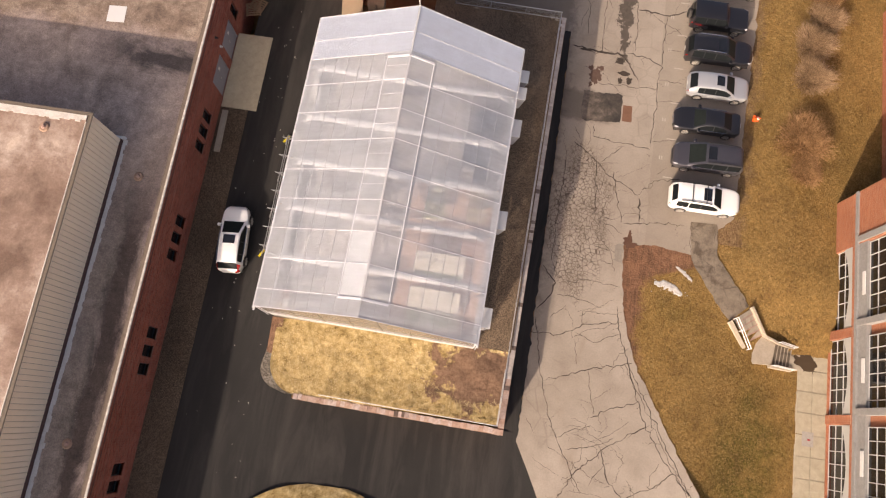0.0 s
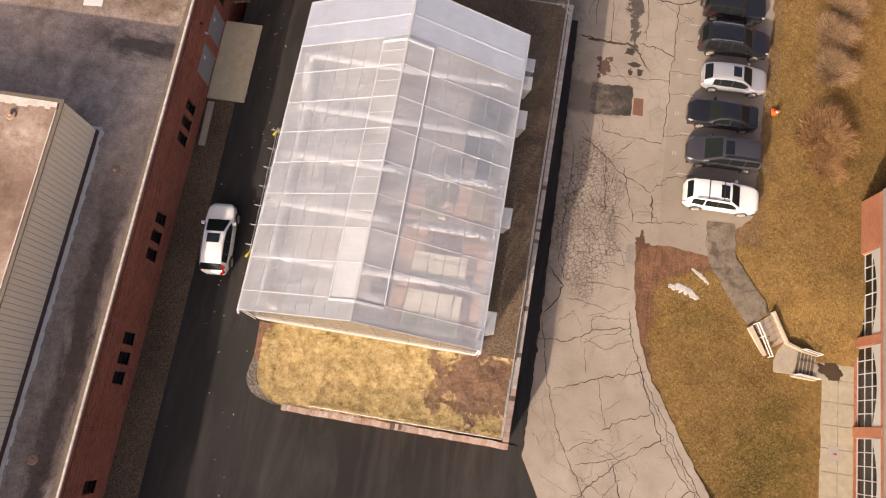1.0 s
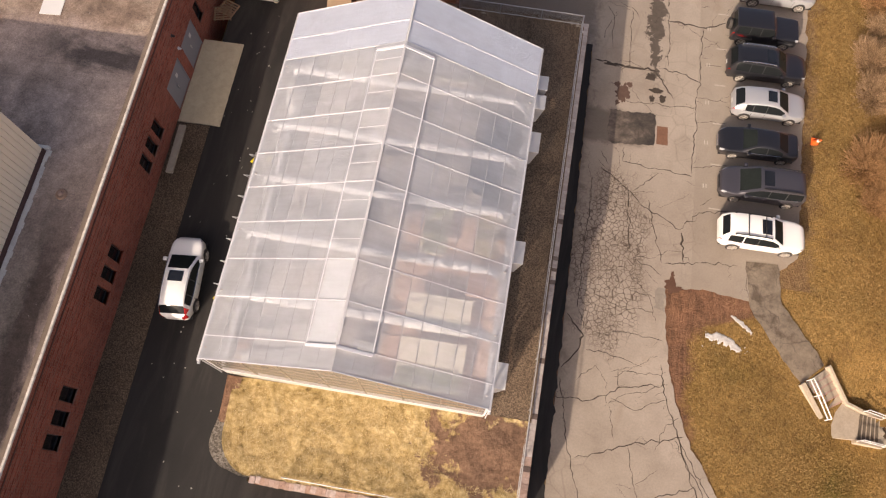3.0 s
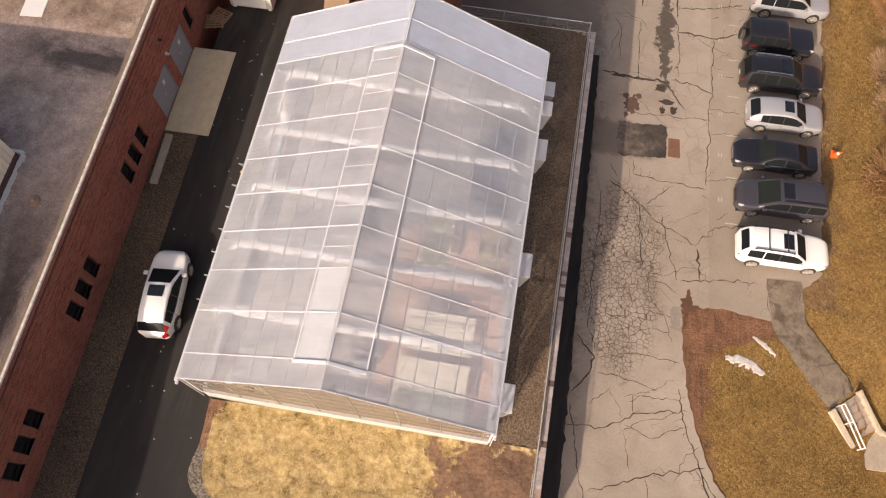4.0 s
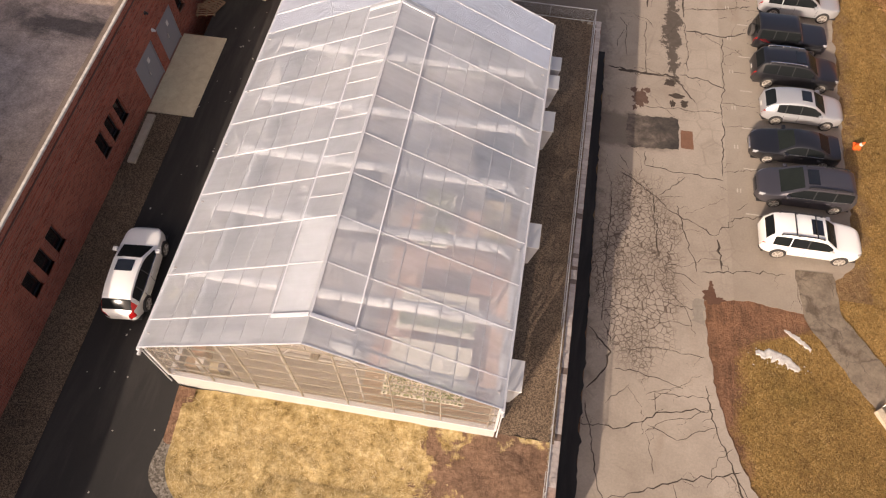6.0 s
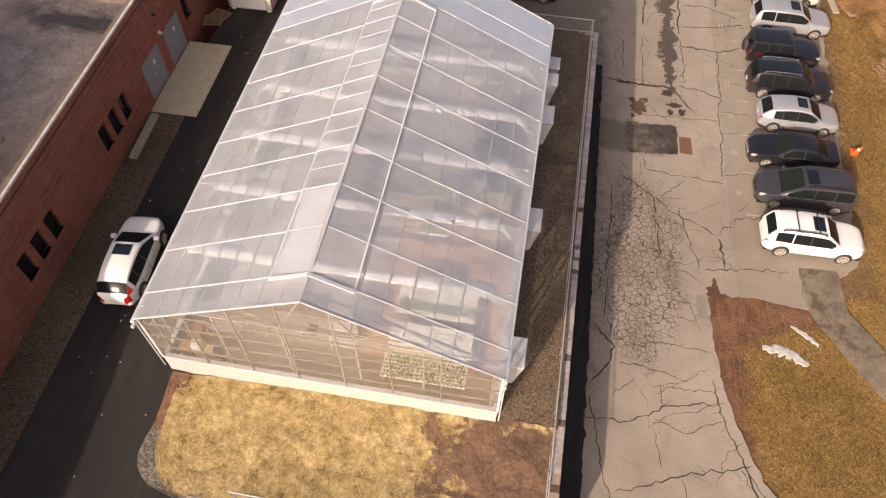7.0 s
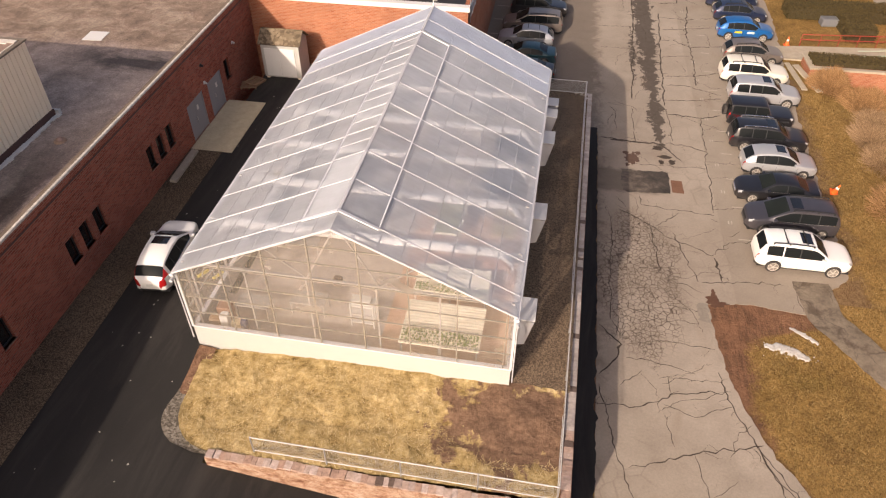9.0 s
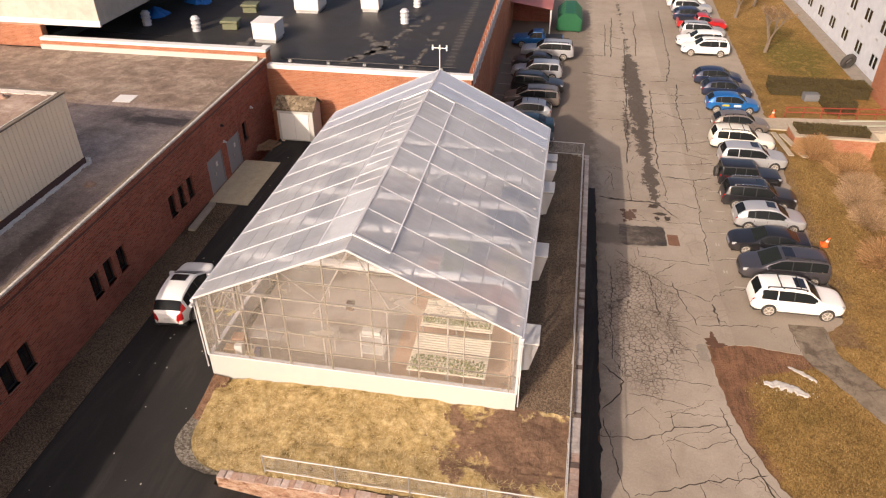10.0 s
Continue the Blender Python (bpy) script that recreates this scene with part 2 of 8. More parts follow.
def straw_ground():
    n = Nodes("straw_mulch")
    x, y, z = n.split()
    big = n.noise(0.32, 4, 0.6, None, 0.4)
    stalk = n.noise(7, 6, 0.75, n.world_at((1.0, 0.7, 1)), 0.3)
    wad = n.noise(2.1, 7, 0.75, None, 0.15)
    c = n.ramp(wad, (0.32, (0.13, 0.085, 0.032)), (0.43, (0.31, 0.22, 0.09)), (0.56, (0.45, 0.335, 0.16)), (0.68, (0.61, 0.485, 0.275)))
    c = n.mix(0.6, c, n.ramp(stalk, (0.27, 0.28), (0.5, 0.54), (0.73, 0.82)), "OVERLAY")
    ex, ey = n.math("MULTIPLY", n.math("SUBTRACT", x, 1.7), 0.31), n.math("MULTIPLY", n.math("SUBTRACT", y, 3.0), 0.36)
    oval = n.math("SQRT", n.math("ADD", n.math("MULTIPLY", ex, ex), n.math("MULTIPLY", ey, ey)))
    bare = n.math("SUBTRACT", 1.12, n.math("ADD", oval, n.math("MULTIPLY", n.math("SUBTRACT", n.noise(0.75, 6, 0.62, n.world_at((1, 1, 1), (4.4, 2.3, 0)), 0.2), 0.5), 3.2)))
    gap = n.ramp(n.noise(1.1, 3, 0.6, n.world_at((1, 1, 1), (9.0, 1.0, 0))), (0.7, 0.0), (0.78, 0.7))
    soil_amt = n.math("MAXIMUM", n.ramp(bare, (0.22, 0.0), (0.36, 1.0)), gap)
    soil = n.ramp(n.noise(5, 5, 0.7), (0.3, (0.12, 0.072, 0.046)), (0.7, (0.24, 0.15, 0.098)))
    c = n.mix(soil_amt, c, soil)
    n.bump(n.math("ADD", n.math("MULTIPLY", stalk, 0.6), n.math("MULTIPLY", wad, 2.0)), 0.55, 0.12)
    return n.done(c, 0.95, spec=0.1)


def brick(name, a, b, mortar, length=0.2, height=0.0667, gap=0.009, bands=False):
    n = Nodes(name)
    x, y, z = n.split()
    t = n.add("TexBrick")
    n.put(n.join(n.math("ADD", x, y), z, 0.0), t.inputs["Vector"])
    t.inputs["Color1"].default_value, t.inputs["Color2"].default_value = (*a, 1), (*b, 1)
    t.inputs["Mortar"].default_value = (*mortar, 1)
    t.inputs["Scale"].default_value, t.inputs["Mortar Size"].default_value = 1.0, gap
    t.inputs["Brick Width"].default_value, t.inputs["Row Height"].default_value = length, height
    t.inputs["Mortar Smooth"].default_value = 0.3
    tone, run = n.noise(0.35, 4, 0.6), n.noise(0.8, 4, 0.6, n.world_at((1, 1, 0.12)))
    c = n.mix(0.5, t.outputs["Color"], n.ramp(tone, (0.3, 0.36), (0.7, 0.62)), "OVERLAY")
    c = n.mix(n.ramp(run, (0.55, 0.0), (0.8, 0.3)), c, tuple(v * 0.5 for v in a))
    c = n.mix(0.55, c, n.ramp(n.noise(1.6, 5, 0.75, n.world_at((0.5, 0.5, 5.0))), (0.3, 0.42), (0.7, 0.58)), "OVERLAY")
    relief = n.math("SUBTRACT", n.math("MULTIPLY", n.noise(30, 3), 0.2), t.outputs["Fac"])
    n.bump(relief, 0.7, 0.012)
    return n.done(c, 0.9, spec=0.2)


def old_roof():
    n = Nodes("weathered_roof_membrane")
    big = n.noise(0.13, 5, 0.62, n.world_at((0.7, 1.2, 1)), 0.15)
    stain = n.noise(0.33, 6, 0.65, n.world_at((1.0, 0.8, 1), (5, 2, 0)), 0.2)
    fine = n.noise(12, 4, 0.7)
    c = n.ramp(big, (0.30, (0.27, 0.205, 0.175)), (0.46, (0.36, 0.28, 0.24)), (0.60, (0.43, 0.335, 0.275)), (0.76, (0.52, 0.415, 0.335)))
    c = n.mix(n.ramp(stain, (0.5, 0.0), (0.7, 0.55)), c, (0.15, 0.115, 0.095))
    x, y, z = n.split()
    # a soot-dark run along the parapet, a washed grey one by the penthouse
    run = n.math("ADD", n.math("ABSOLUTE", n.math("ADD", x, 20.1)), n.math("MULTIPLY", n.math("SUBTRACT", n.noise(0.6, 6, 0.7, n.world_at((1, 0.35, 1)), 0.8), 0.5), 2.6))
    low = n.ramp(n.math("MULTIPLY_ADD", y, -0.05, 0.75), (0.1, 0.0), (0.4, 1.0))
    c = n.mix(n.math("MULTIPLY", n.ramp(run, (0.45, 0.85), (1.2, 0.0)), low), c, (0.045, 0.032, 0.027))
    wash = n.math("ADD", n.math("ABSOLUTE", n.math("ADD", x, 21.2)), n.math("MULTIPLY", n.math("SUBTRACT", n.noise(0.8, 5, 0.7, None, 0.8), 0.5), 1.2))
    c = n.mix(n.math("MULTIPLY", n.ramp(wash, (0.3, 0.6), (0.9, 0.0)), low), c, (0.22, 0.19, 0.16))
    slick = n.math("ADD", n.math("ABSOLUTE", n.math("SUBTRACT", y, 19.4)), n.math("MULTIPLY", n.math("SUBTRACT", n.noise(0.25, 6, 0.7, n.world_at((0.6, 1, 1)), 0.8), 0.5), 5.0))
    wet_x = n.ramp(n.math("MULTIPLY", n.math("ADD", x, 26.0), 0.14), (0.0, 0.0), (0.5, 1.0))
    c = n.mix(n.math("MULTIPLY", n.ramp(slick, (0.2, 0.85), (1.3, 0.0)), wet_x), c, (0.05, 0.043, 0.04))
    north = n.ramp(n.math("ADD", n.math("MULTIPLY", n.math("SUBTRACT", y, 20.4), 0.3), n.math("SUBTRACT", stain, 0.5)), (0.0, 0.0), (0.35, 0.8))
    c = n.mix(north, c, n.ramp(n.noise(0.7, 6, 0.7, None, 0.6), (0.32, (0.10, 0.066, 0.042)), (0.48, (0.20, 0.14, 0.10)), (0.66, (0.33, 0.26, 0.195))))
    c = n.mix(0.5, c, n.ramp(n.noise(1.5, 7, 0.75, None, 0.15), (0.32, 0.2), (0.5, 0.5), (0.68, 0.82)), "OVERLAY")
    c = n.mix(0.5, c, n.ramp(fine, (0.3, 0.25), (0.7, 0.75)), "OVERLAY")
    speck = n.ramp(n.noise(5.5, 2, 0.5, n.world_at((1, 1, 1), (2, 7, 0))), (0.74, 0.0), (0.78, 0.6))
    c = n.mix(speck, c, (0.42, 0.37, 0.32))
    n.bump(fine, 0.3, 0.01)
    return n.done(c, 0.8, spec=0.3)


def black_roof():
    n = Nodes("black_roof_membrane")
    big, fine = n.noise(0.2, 5, 0.6), n.noise(9, 4, 0.6)
    c = n.ramp(big, (0.3, (0.020, 0.0185, 0.0185)), (0.7, (0.040, 0.036, 0.034)))
    c = n.mix(0.4, c, n.ramp(fine, (0.3, 0.35), (0.7, 0.65)), "OVERLAY")
    n.bump(fine, 0.2, 0.01)
    return n.done(c, n.ramp(big, (0.3, 0.45), (0.7, 0.7)), spec=0.35)


def concrete(name, a, b, scale=1.0):
    n = Nodes(name)
    big, mid, fine = n.noise(0.5 * scale, 5, 0.6), n.noise(2.2 * scale, 5, 0.6, None, 0.6), n.noise(40, 3, 0.7)
    c = n.mix(big, a, b)
    c = n.mix(0.45, c, n.ramp(mid, (0.3, 0.35), (0.7, 0.62)), "OVERLAY")
    c = n.mix(0.25, c, n.ramp(fine, (0.3, 0.3), (0.7, 0.7)), "OVERLAY")
    n.bump(fine, 0.3, 0.006)
    return n.done(c, 0.88, spec=0.25)


def polycarbonate(name, milk, gloss_rough, shine=0.05, tint=(0.86, 0.88, 0.93), webs=0.0, uneven=1.0, forward=0.4):
    """Twin-wall sheet: part clear, part milky, with a glossy skin."""
    n = Nodes(name)
    at = n.add("TexCoord").outputs["Object"]
    n.tree.nodes.remove(n.bsdf)
    clear, white, thin, skin = n.add("BsdfTransparent"), n.add("BsdfDiffuse"), n.add("BsdfTranslucent"), n.add("BsdfGlossy")
    clear.inputs[0].default_value = (0.97, 0.98, 1.0, 1)
    white.inputs[0].default_value = thin.inputs[0].default_value = (*tint, 1)
    skin.inputs["Roughness"].default_value = gloss_rough
    # the webs inside the twin-wall sheet stand across the slope and catch the low sun on either pitch
    fleck = n.add("TexWhiteNoise")
    n.put(n.world_at((900, 900, 900), source=at), fleck.inputs["Vector"])
    web = n.math("MULTIPLY_ADD", n.math("GREATER_THAN", fleck.outputs["Value"], 0.5), 2.0 * webs, -webs)
    lean = n.add("VectorMath")
    lean.operation = "ADD"
    n.put(n.geo.outputs["Normal"], lean.inputs[0]), n.put(n.join(0.0, web, 0.0), lean.inputs[1])
    unit = n.add("VectorMath")
    unit.operation = "NORMALIZE"
    n.put(lean.outputs[0], unit.inputs[0]), n.put(unit.outputs[0], white.inputs["Normal"])
    haze = n.noise(0.55, 4, 0.6, at, 0.7)
    streak = n.noise(1.2, 4, 0.6, n.world_at((0.25, 4.0, 1.0), source=at))
    m = n.math("ADD", n.math("MULTIPLY", n.math("SUBTRACT", haze, 0.5), 0.36), n.math("MULTIPLY", n.math("SUBTRACT", streak, 0.5), 0.16))
    m = n.math("MINIMUM", n.math("MAXIMUM", n.math("MULTIPLY_ADD", m, uneven, milk), 0.02), 0.98)
    a, b, d = n.add("MixShader"), n.add("MixShader"), n.add("MixShader")
    a.inputs[0].default_value = forward
    n.put(white.outputs[0], a.inputs[1]), n.put(thin.outputs[0], a.inputs[2])
    n.put(m, b.inputs[0]), n.put(clear.outputs[0], b.inputs[1]), n.put(a.outputs[0], b.inputs[2])
    edge = n.add("LayerWeight")
    edge.inputs[0].default_value = 0.5
    gloss = n.math("MULTIPLY_ADD", n.math("POWER", edge.outputs["Facing"], 4.0), 0.45, shine)
    n.put(gloss, d.inputs[0]), n.put(b.outputs[0], d.inputs[1]), n.put(skin.outputs[0], d.inputs[2])
    n.put(d.outputs[0], n.out.inputs[0])
    return n.mat


ROAD = old_asphalt()
TAR = new_asphalt()
GRAVEL = speckled("brown_gravel", (0.07, 0.05, 0.035), (0.175, 0.125, 0.083), (0.29, 0.213, 0.14), 30)
STONES = speckled("grey_stones", (0.10, 0.085, 0.065), (0.18, 0.155, 0.125), (0.27, 0.24, 0.20), 15)
STRAW = straw_ground()
GRASS = grass_ground("winter_grass", (0.27, 0.165, 0.059), (0.218, 0.133, 0.043), (0.142, 0.109, 0.029), (0.16, 0.088, 0.039), bare=True)
SOIL = grass_ground("bare_soil", (0.26, 0.155, 0.10), (0.21, 0.12, 0.075), (0.17, 0.10, 0.06), (0.11, 0.065, 0.042), 3.0)
BRICK_RED = brick("dark_red_brick", (0.215, 0.053, 0.034), (0.38, 0.11, 0.07), (0.31, 0.17, 0.127), 0.29, 0.1, gap=0.016)
BRICK_ORANGE = brick("orange_brick", (0.32, 0.108, 0.055), (0.41, 0.16, 0.084), (0.42, 0.25, 0.17), 0.29, 0.1, gap=0.012)
ROOF_OLD, ROOF_BLACK = old_roof(), black_roof()
CONCRETE = concrete("pale_concrete", (0.36, 0.31, 0.235), (0.43, 0.375, 0.295))
SLAB = concrete("door_slab_concrete", (0.50, 0.43, 0.285), (0.58, 0.505, 0.35))
CAP = concrete("wall_cap_brick", (0.33, 0.21, 0.17), (0.42, 0.29, 0.24), 3.0)
CREAM = plain("cream_panel", (0.47, 0.465, 0.435), 0.55, vary=0.06)
WHITE = plain("white_paint", (0.70, 0.69, 0.665), 0.45, vary=0.05)
ALU = plain("aluminium", (0.78, 0.78, 0.80), 0.35, 0.35, vary=0.06)
STEEL = plain("galvanised_steel", (0.55, 0.55, 0.55), 0.4, 0.8, vary=0.1)
GREY_DOOR = plain("grey_door_paint", (0.27, 0.28, 0.30), 0.5, vary=0.06)
DARK_GLASS = plain("dark_window_glass", (0.012, 0.013, 0.015), 0.06, vary=0.05, spec=0.8)
BEIGE = plain("beige_siding", (0.92, 0.78, 0.585), 0.6, vary=0.05)
SHINGLE = speckled("brown_shingle", (0.10, 0.075, 0.05), (0.17, 0.13, 0.085), (0.24, 0.19, 0.13), 6)
POLY_ROOF = polycarbonate("milky_roof_polycarbonate", 0.40, 0.45, 0.13, tint=(0.86, 0.92, 1.0), webs=1.5, uneven=0.8, forward=0.06)
POLY_WHITE = polycarbonate("white_roof_polycarbonate", 0.82, 0.4, 0.28, tint=(0.79, 0.86, 1.0), webs=1.5, forward=0.12)
POLY_WALL = polycarbonate("hazy_wall_polycarbonate", 0.29, 0.25, 0.05, tint=(0.76, 0.67, 0.55), uneven=1.1, forward=0.55)


# ---- mesh helpers ----
def box(bm, x0, x1, y0, y1, z0, z1, turn=None):
    """A box between two corners; turn: a matrix applied to it."""
    vs = [bm.verts.new((x, y, z)) for z in (z0, z1) for x, y in ((x0, y0), (x1, y0), (x1, y1), (x0, y1))]
    for f in ((3, 2, 1, 0), (4, 5, 6, 7), (0, 1, 5, 4), (1, 2, 6, 5), (2, 3, 7, 6), (3, 0, 4, 7)):
        bm.faces.new([vs[i] for i in f])
    if turn is not None:
        bmesh.ops.transform(bm, matrix=turn, verts=vs)
    return vs


def bar(bm, a, b, w, h=None):
    """A square bar from a to b, w wide and h deep."""
    a, b, h = Vector(a), Vector(b), h or w
    d = b - a
    m = Matrix.Translation((a + b) / 2) @ d.to_track_quat("Y", "Z").to_matrix().to_4x4()
    return box(bm, -w / 2, w / 2, -d.length / 2, d.length / 2, -h / 2, h / 2, m)


def rod(bm, a, b, r, sides=8, r2=None):
    """A round rod from a to b."""
    a, b = Vector(a), Vector(b)
    d = b - a
    m = Matrix.Translation((a + b) / 2) @ d.to_track_quat("Z", "Y").to_matrix().to_4x4()
    bmesh.ops.create_cone(bm, cap_ends=True, segments=sides, radius1=r, radius2=r if r2 is None else r2, depth=d.length, matrix=m)


def slab(bm, outline, z0, z1):
    """A plate with a given outline (counter-clockwise)."""
    lo = [bm.verts.new((x, y, z0)) for x, y in outline]
    hi = [bm.verts.new((x, y, z1)) for x, y in outline]
    bm.faces.new(hi), bm.faces.new(lo[::-1])
    k = len(lo)
    for i in range(k):
        bm.faces.new((lo[i], lo[(i + 1) % k], hi[(i + 1) % k], hi[i]))


def bevel(bm, width, segments=1):
    bmesh.ops.bevel(bm, geom=bm.edges[:], offset=width, segments=segments, affect="EDGES", profile=0.7, clamp_overlap=True)


def mesh_of(name, bm, material, smooth=False):
    bmesh.ops.recalc_face_normals(bm, faces=bm.faces[:])
    me = bpy.data.meshes.new(name)
    bm.to_mesh(me)
    bm.free()
    if material:
        me.materials.append(material)
    if smooth:
        me.polygons.foreach_set("use_smooth", [True] * len(me.polygons))
    return me


def part(name, bm, material, parent, label="", smooth=False):
    """Links a bmesh as one mesh object under a thing or a part."""
    ob = new(name, mesh_of(name, bm, material, smooth))
    ob.parent = parent
    return tagged(ob, label)


def solid(name, bm, material, label, category, kind="", group="", at=None, smooth=False):
    """Links a bmesh as a thing of its own."""
    ob = new(name, mesh_of(name, bm, material, smooth))
    if at is not None:
        ob.matrix_world = at
    return tagged(ob, label, category, group, kind)


def thing(name, label, category, at=None, group="", kind=""):
    """An Empty at a thing's base."""
    ob = new(name)
    ob.empty_display_size = 0.3
    if at is not None:
        ob.matrix_world = at
    return tagged(ob, label, category, group, kind)


def bm_box(*a, **k):
    bm = bmesh.new()
    box(bm, *a, **k)
    return bm


# ---- ground ----
def smooth01(t):
    t = min(1.0, max(0.0, t))
    return t * t * (3 - 2 * t)


def ground_z(x, y):
    """The height of the natural ground east of the road; level elsewhere."""
    fall = smooth01((x - 15.5) / 9.0) * smooth01((14.5 - y) / 7.0) * -1.85
    fall += smooth01((x - 21) / 8.0) * smooth01((y - 9) / 7.0) * -1.2 * smooth01((46 - y) / 6.0)
    return fall


def drive_z(x, y):
    """The height of the dark drive: level beside the greenhouse, then a ramp down to the road."""
    ramp = 3.2 * min(1.0, max(-0.012, (5.0 - x) / 21.0))
    k = smooth01((y - 0.2) / 7.5)
    return ramp * (1 - k) + 3.2 * k


def lawn_z(x, y):
    return 2.80 + 0.38 * smooth01((y + 0.3) / 4.6) - 0.12 * smooth01((x - 1.5) / 2.0) - 0.24 * smooth01((-5.5 - x) / 6.5) * smooth01((y + 1.0) / 4.0)


def sheet(name, xs, ys, height, material, label, category, keep=None, thick=0.0, rough=0.0):
    """A sheet over a grid of places, with a height for each."""
    bm = bmesh.new()
    grid = {}
    for i, x in enumerate(xs):
        for j, y in enumerate(ys):
            z = height(x, y)
            if rough:
                z += rough * noise.noise((x * 0.9, y * 0.9, 0.3)) + rough * 0.6 * noise.noise((x * 3.1, y * 3.1, 4.0))
            grid[i, j] = bm.verts.new((x, y, z))
    for i in range(len(xs) - 1):
        for j in range(len(ys) - 1):
            cx, cy = (xs[i] + xs[i + 1]) / 2, (ys[j] + ys[j + 1]) / 2
            if keep is None or keep(cx, cy):
                bm.faces.new((grid[i, j], grid[i + 1, j], grid[i + 1, j + 1], grid[i, j + 1]))
    bmesh.ops.delete(bm, geom=[v for v in bm.verts if not v.link_faces], context="VERTS")
    return solid(name, bm, material, label, category, "structure", smooth=True)


def steps(a, b, d):
    k = max(1, round((b - a) / d))
    return [a + (b - a) * i / k for i in range(k + 1)]


far_x = [-1500, -600, -250, -120, -60] + steps(-30, 10, 8) + steps(10.5, 36, 0.75) + [45, 60, 120, 300, 700, 1500]
far_y = [-1500, -600, -250, -120, -60] + steps(-36, -12, 6) + steps(-11, 34, 0.75) + steps(36, 100, 4) + [140, 200, 400, 900, 1500]
sheet("ground", far_x, far_y, lambda x, y: ground_z(x, y) - 0.06 + 0.034 * smooth01((17.5 - x) / 1.5) * smooth01((y - 11.0) / 2.0) * smooth01((17.0 - y) / 1.5), GRASS, "dry yellow winter lawn falling gently towards the school building", "lawn", rough=0.03)

# the old road and its parking bays: one plate, its edges following the lawn
EAST_EDGE = [(26.0, -17.0), (21.4, -8.6), (17.65, -2.56), (15.9, 0.0), (14.2, 2.9), (12.75, 5.2), (11.9, 7.2), (11.4, 9.4), (11.15, 11.6), (11.0, 13.9),
             (13.2, 14.2), (15.9, 13.9), (17.2, 14.5), (17.6, 16.0), (18.75, 17.0), (19.2, 26.0), (19.8, 36.0), (20.9, 50.0), (21.4, 70.0), (23.0, 110.0), (24.0, 180.0)]


def ragged(line, amount):
    """The same line with a crumbled edge."""
    out = []
    for a, b in zip(line, line[1:]):
        k = max(1, int(math.dist(a, b) / 0.22)) if -9 < a[1] < 60 else 1
        for i in range(k):
            x, y = a[0] + (b[0] - a[0]) * i / k, a[1] + (b[1] - a[1]) * i / k
            out.append((x + amount * (noise.noise((x * 1.3, y * 1.3, 4.0)) + 0.6 * noise.noise((x * 4.1, y * 4.1, 8.0))), y + 0.4 * amount * noise.noise((x * 2.3, y * 2.3, 6.0))))
    return out + [line[-1]]


WEST_EDGE = [(-3.9, 180.0), (-3.9, 29.85), (5.45, 29.85), (5.35, 15.0), (5.2, 2.3), (5.1, -0.8), (6.1, -2.6), (6.95, -4.2), (8.2, -8.0), (10.0, -17.0)]
bm = bmesh.new()
slab(bm, ragged(EAST_EDGE, 0.16) + WEST_EDGE, -0.3, 0.0)
solid("road", bm, ROAD, "worn tan asphalt road with dark cracks and parking bays", "road", "structure")

# black asphalt strip at the foot of the retaining wall
bm = bmesh.new()
slab(bm, [(3.9, -1.2)] + ragged([(5.05, -1.2), (5.2, 2.3), (5.33, 15.0), (5.42, 30.3)], 0.14) + [(4.3, 30.3)], -0.3, 0.025)
solid("pavement", bm, TAR, "strip of black asphalt along the foot of the wall", "pavement", "structure")

# the new dark drive
sheet("drive", steps(-17.6, 8.0, 0.4), steps(-30, 30.2, 0.35), lambda x, y: drive_z(x, y), TAR, "smooth dark new asphalt drive round the greenhouse", "drive",
      keep=lambda x, y: (y > 1.8 and x < (-12.0 if y < 5.2 else -11.6)) or (-0.4 < y <= 1.8 and x < -9.9 - 0.8 * y) or (y <= -0.4 and x < 5.9 + max(0.0, -0.8 - y) * 0.52))
for nm, x0, x1, y0, y1, zz in (("gravel_strip", -18.9, -16.75, -30, 18.7, 3.24),):
    # brown gravel colours scaled down, putting the wall's shade into the colour
    sheet(nm, steps(x0, x1, 0.4), steps(y0, y1, 0.8), lambda x, y: max(drive_z(x, y), drive_z(-16.8, y)) + 0.05, speckled("shaded_strip_gravel", (0.05, 0.036, 0.025), (0.125, 0.09, 0.06), (0.21, 0.155, 0.10), 30), "strip of brown gravel along the foot of the brick wall", "gravel", rough=0.03)

def strip_sheet(name, ys, west, east, height, material, label, category, across=20, rough=0.0):
    """A sheet between two edges given as functions of y."""
    bm = bmesh.new()
    rows = []
    for y in ys:
        a, b, row = west(y), east(y), []
        for i in range(across + 1):
            x = a + (b - a) * i / across
            z = height(x, y) + (rough * noise.noise((x * 1.1, y * 1.1, 2.0)) + rough * 0.6 * noise.noise((x * 3.3, y * 3.3, 5.0)) if rough else 0.0)
            row.append(bm.verts.new((x, y, z)))
        rows.append(row)
    for r, s in zip(rows, rows[1:]):
        for i in range(across):
            bm.faces.new((r[i], r[i + 1], s[i + 1], s[i]))
    return solid(name, bm, material, label, category, "structure", smooth=True)


def corner_west(y, r=2.1, x0=-11.95, y0=-0.05):
    """The west edge of the front bed, with its round corner."""
    if y > y0 + r:
        return x0
    return x0 + r - math.sqrt(max(0.0, r * r - (y0 + r - y) ** 2))


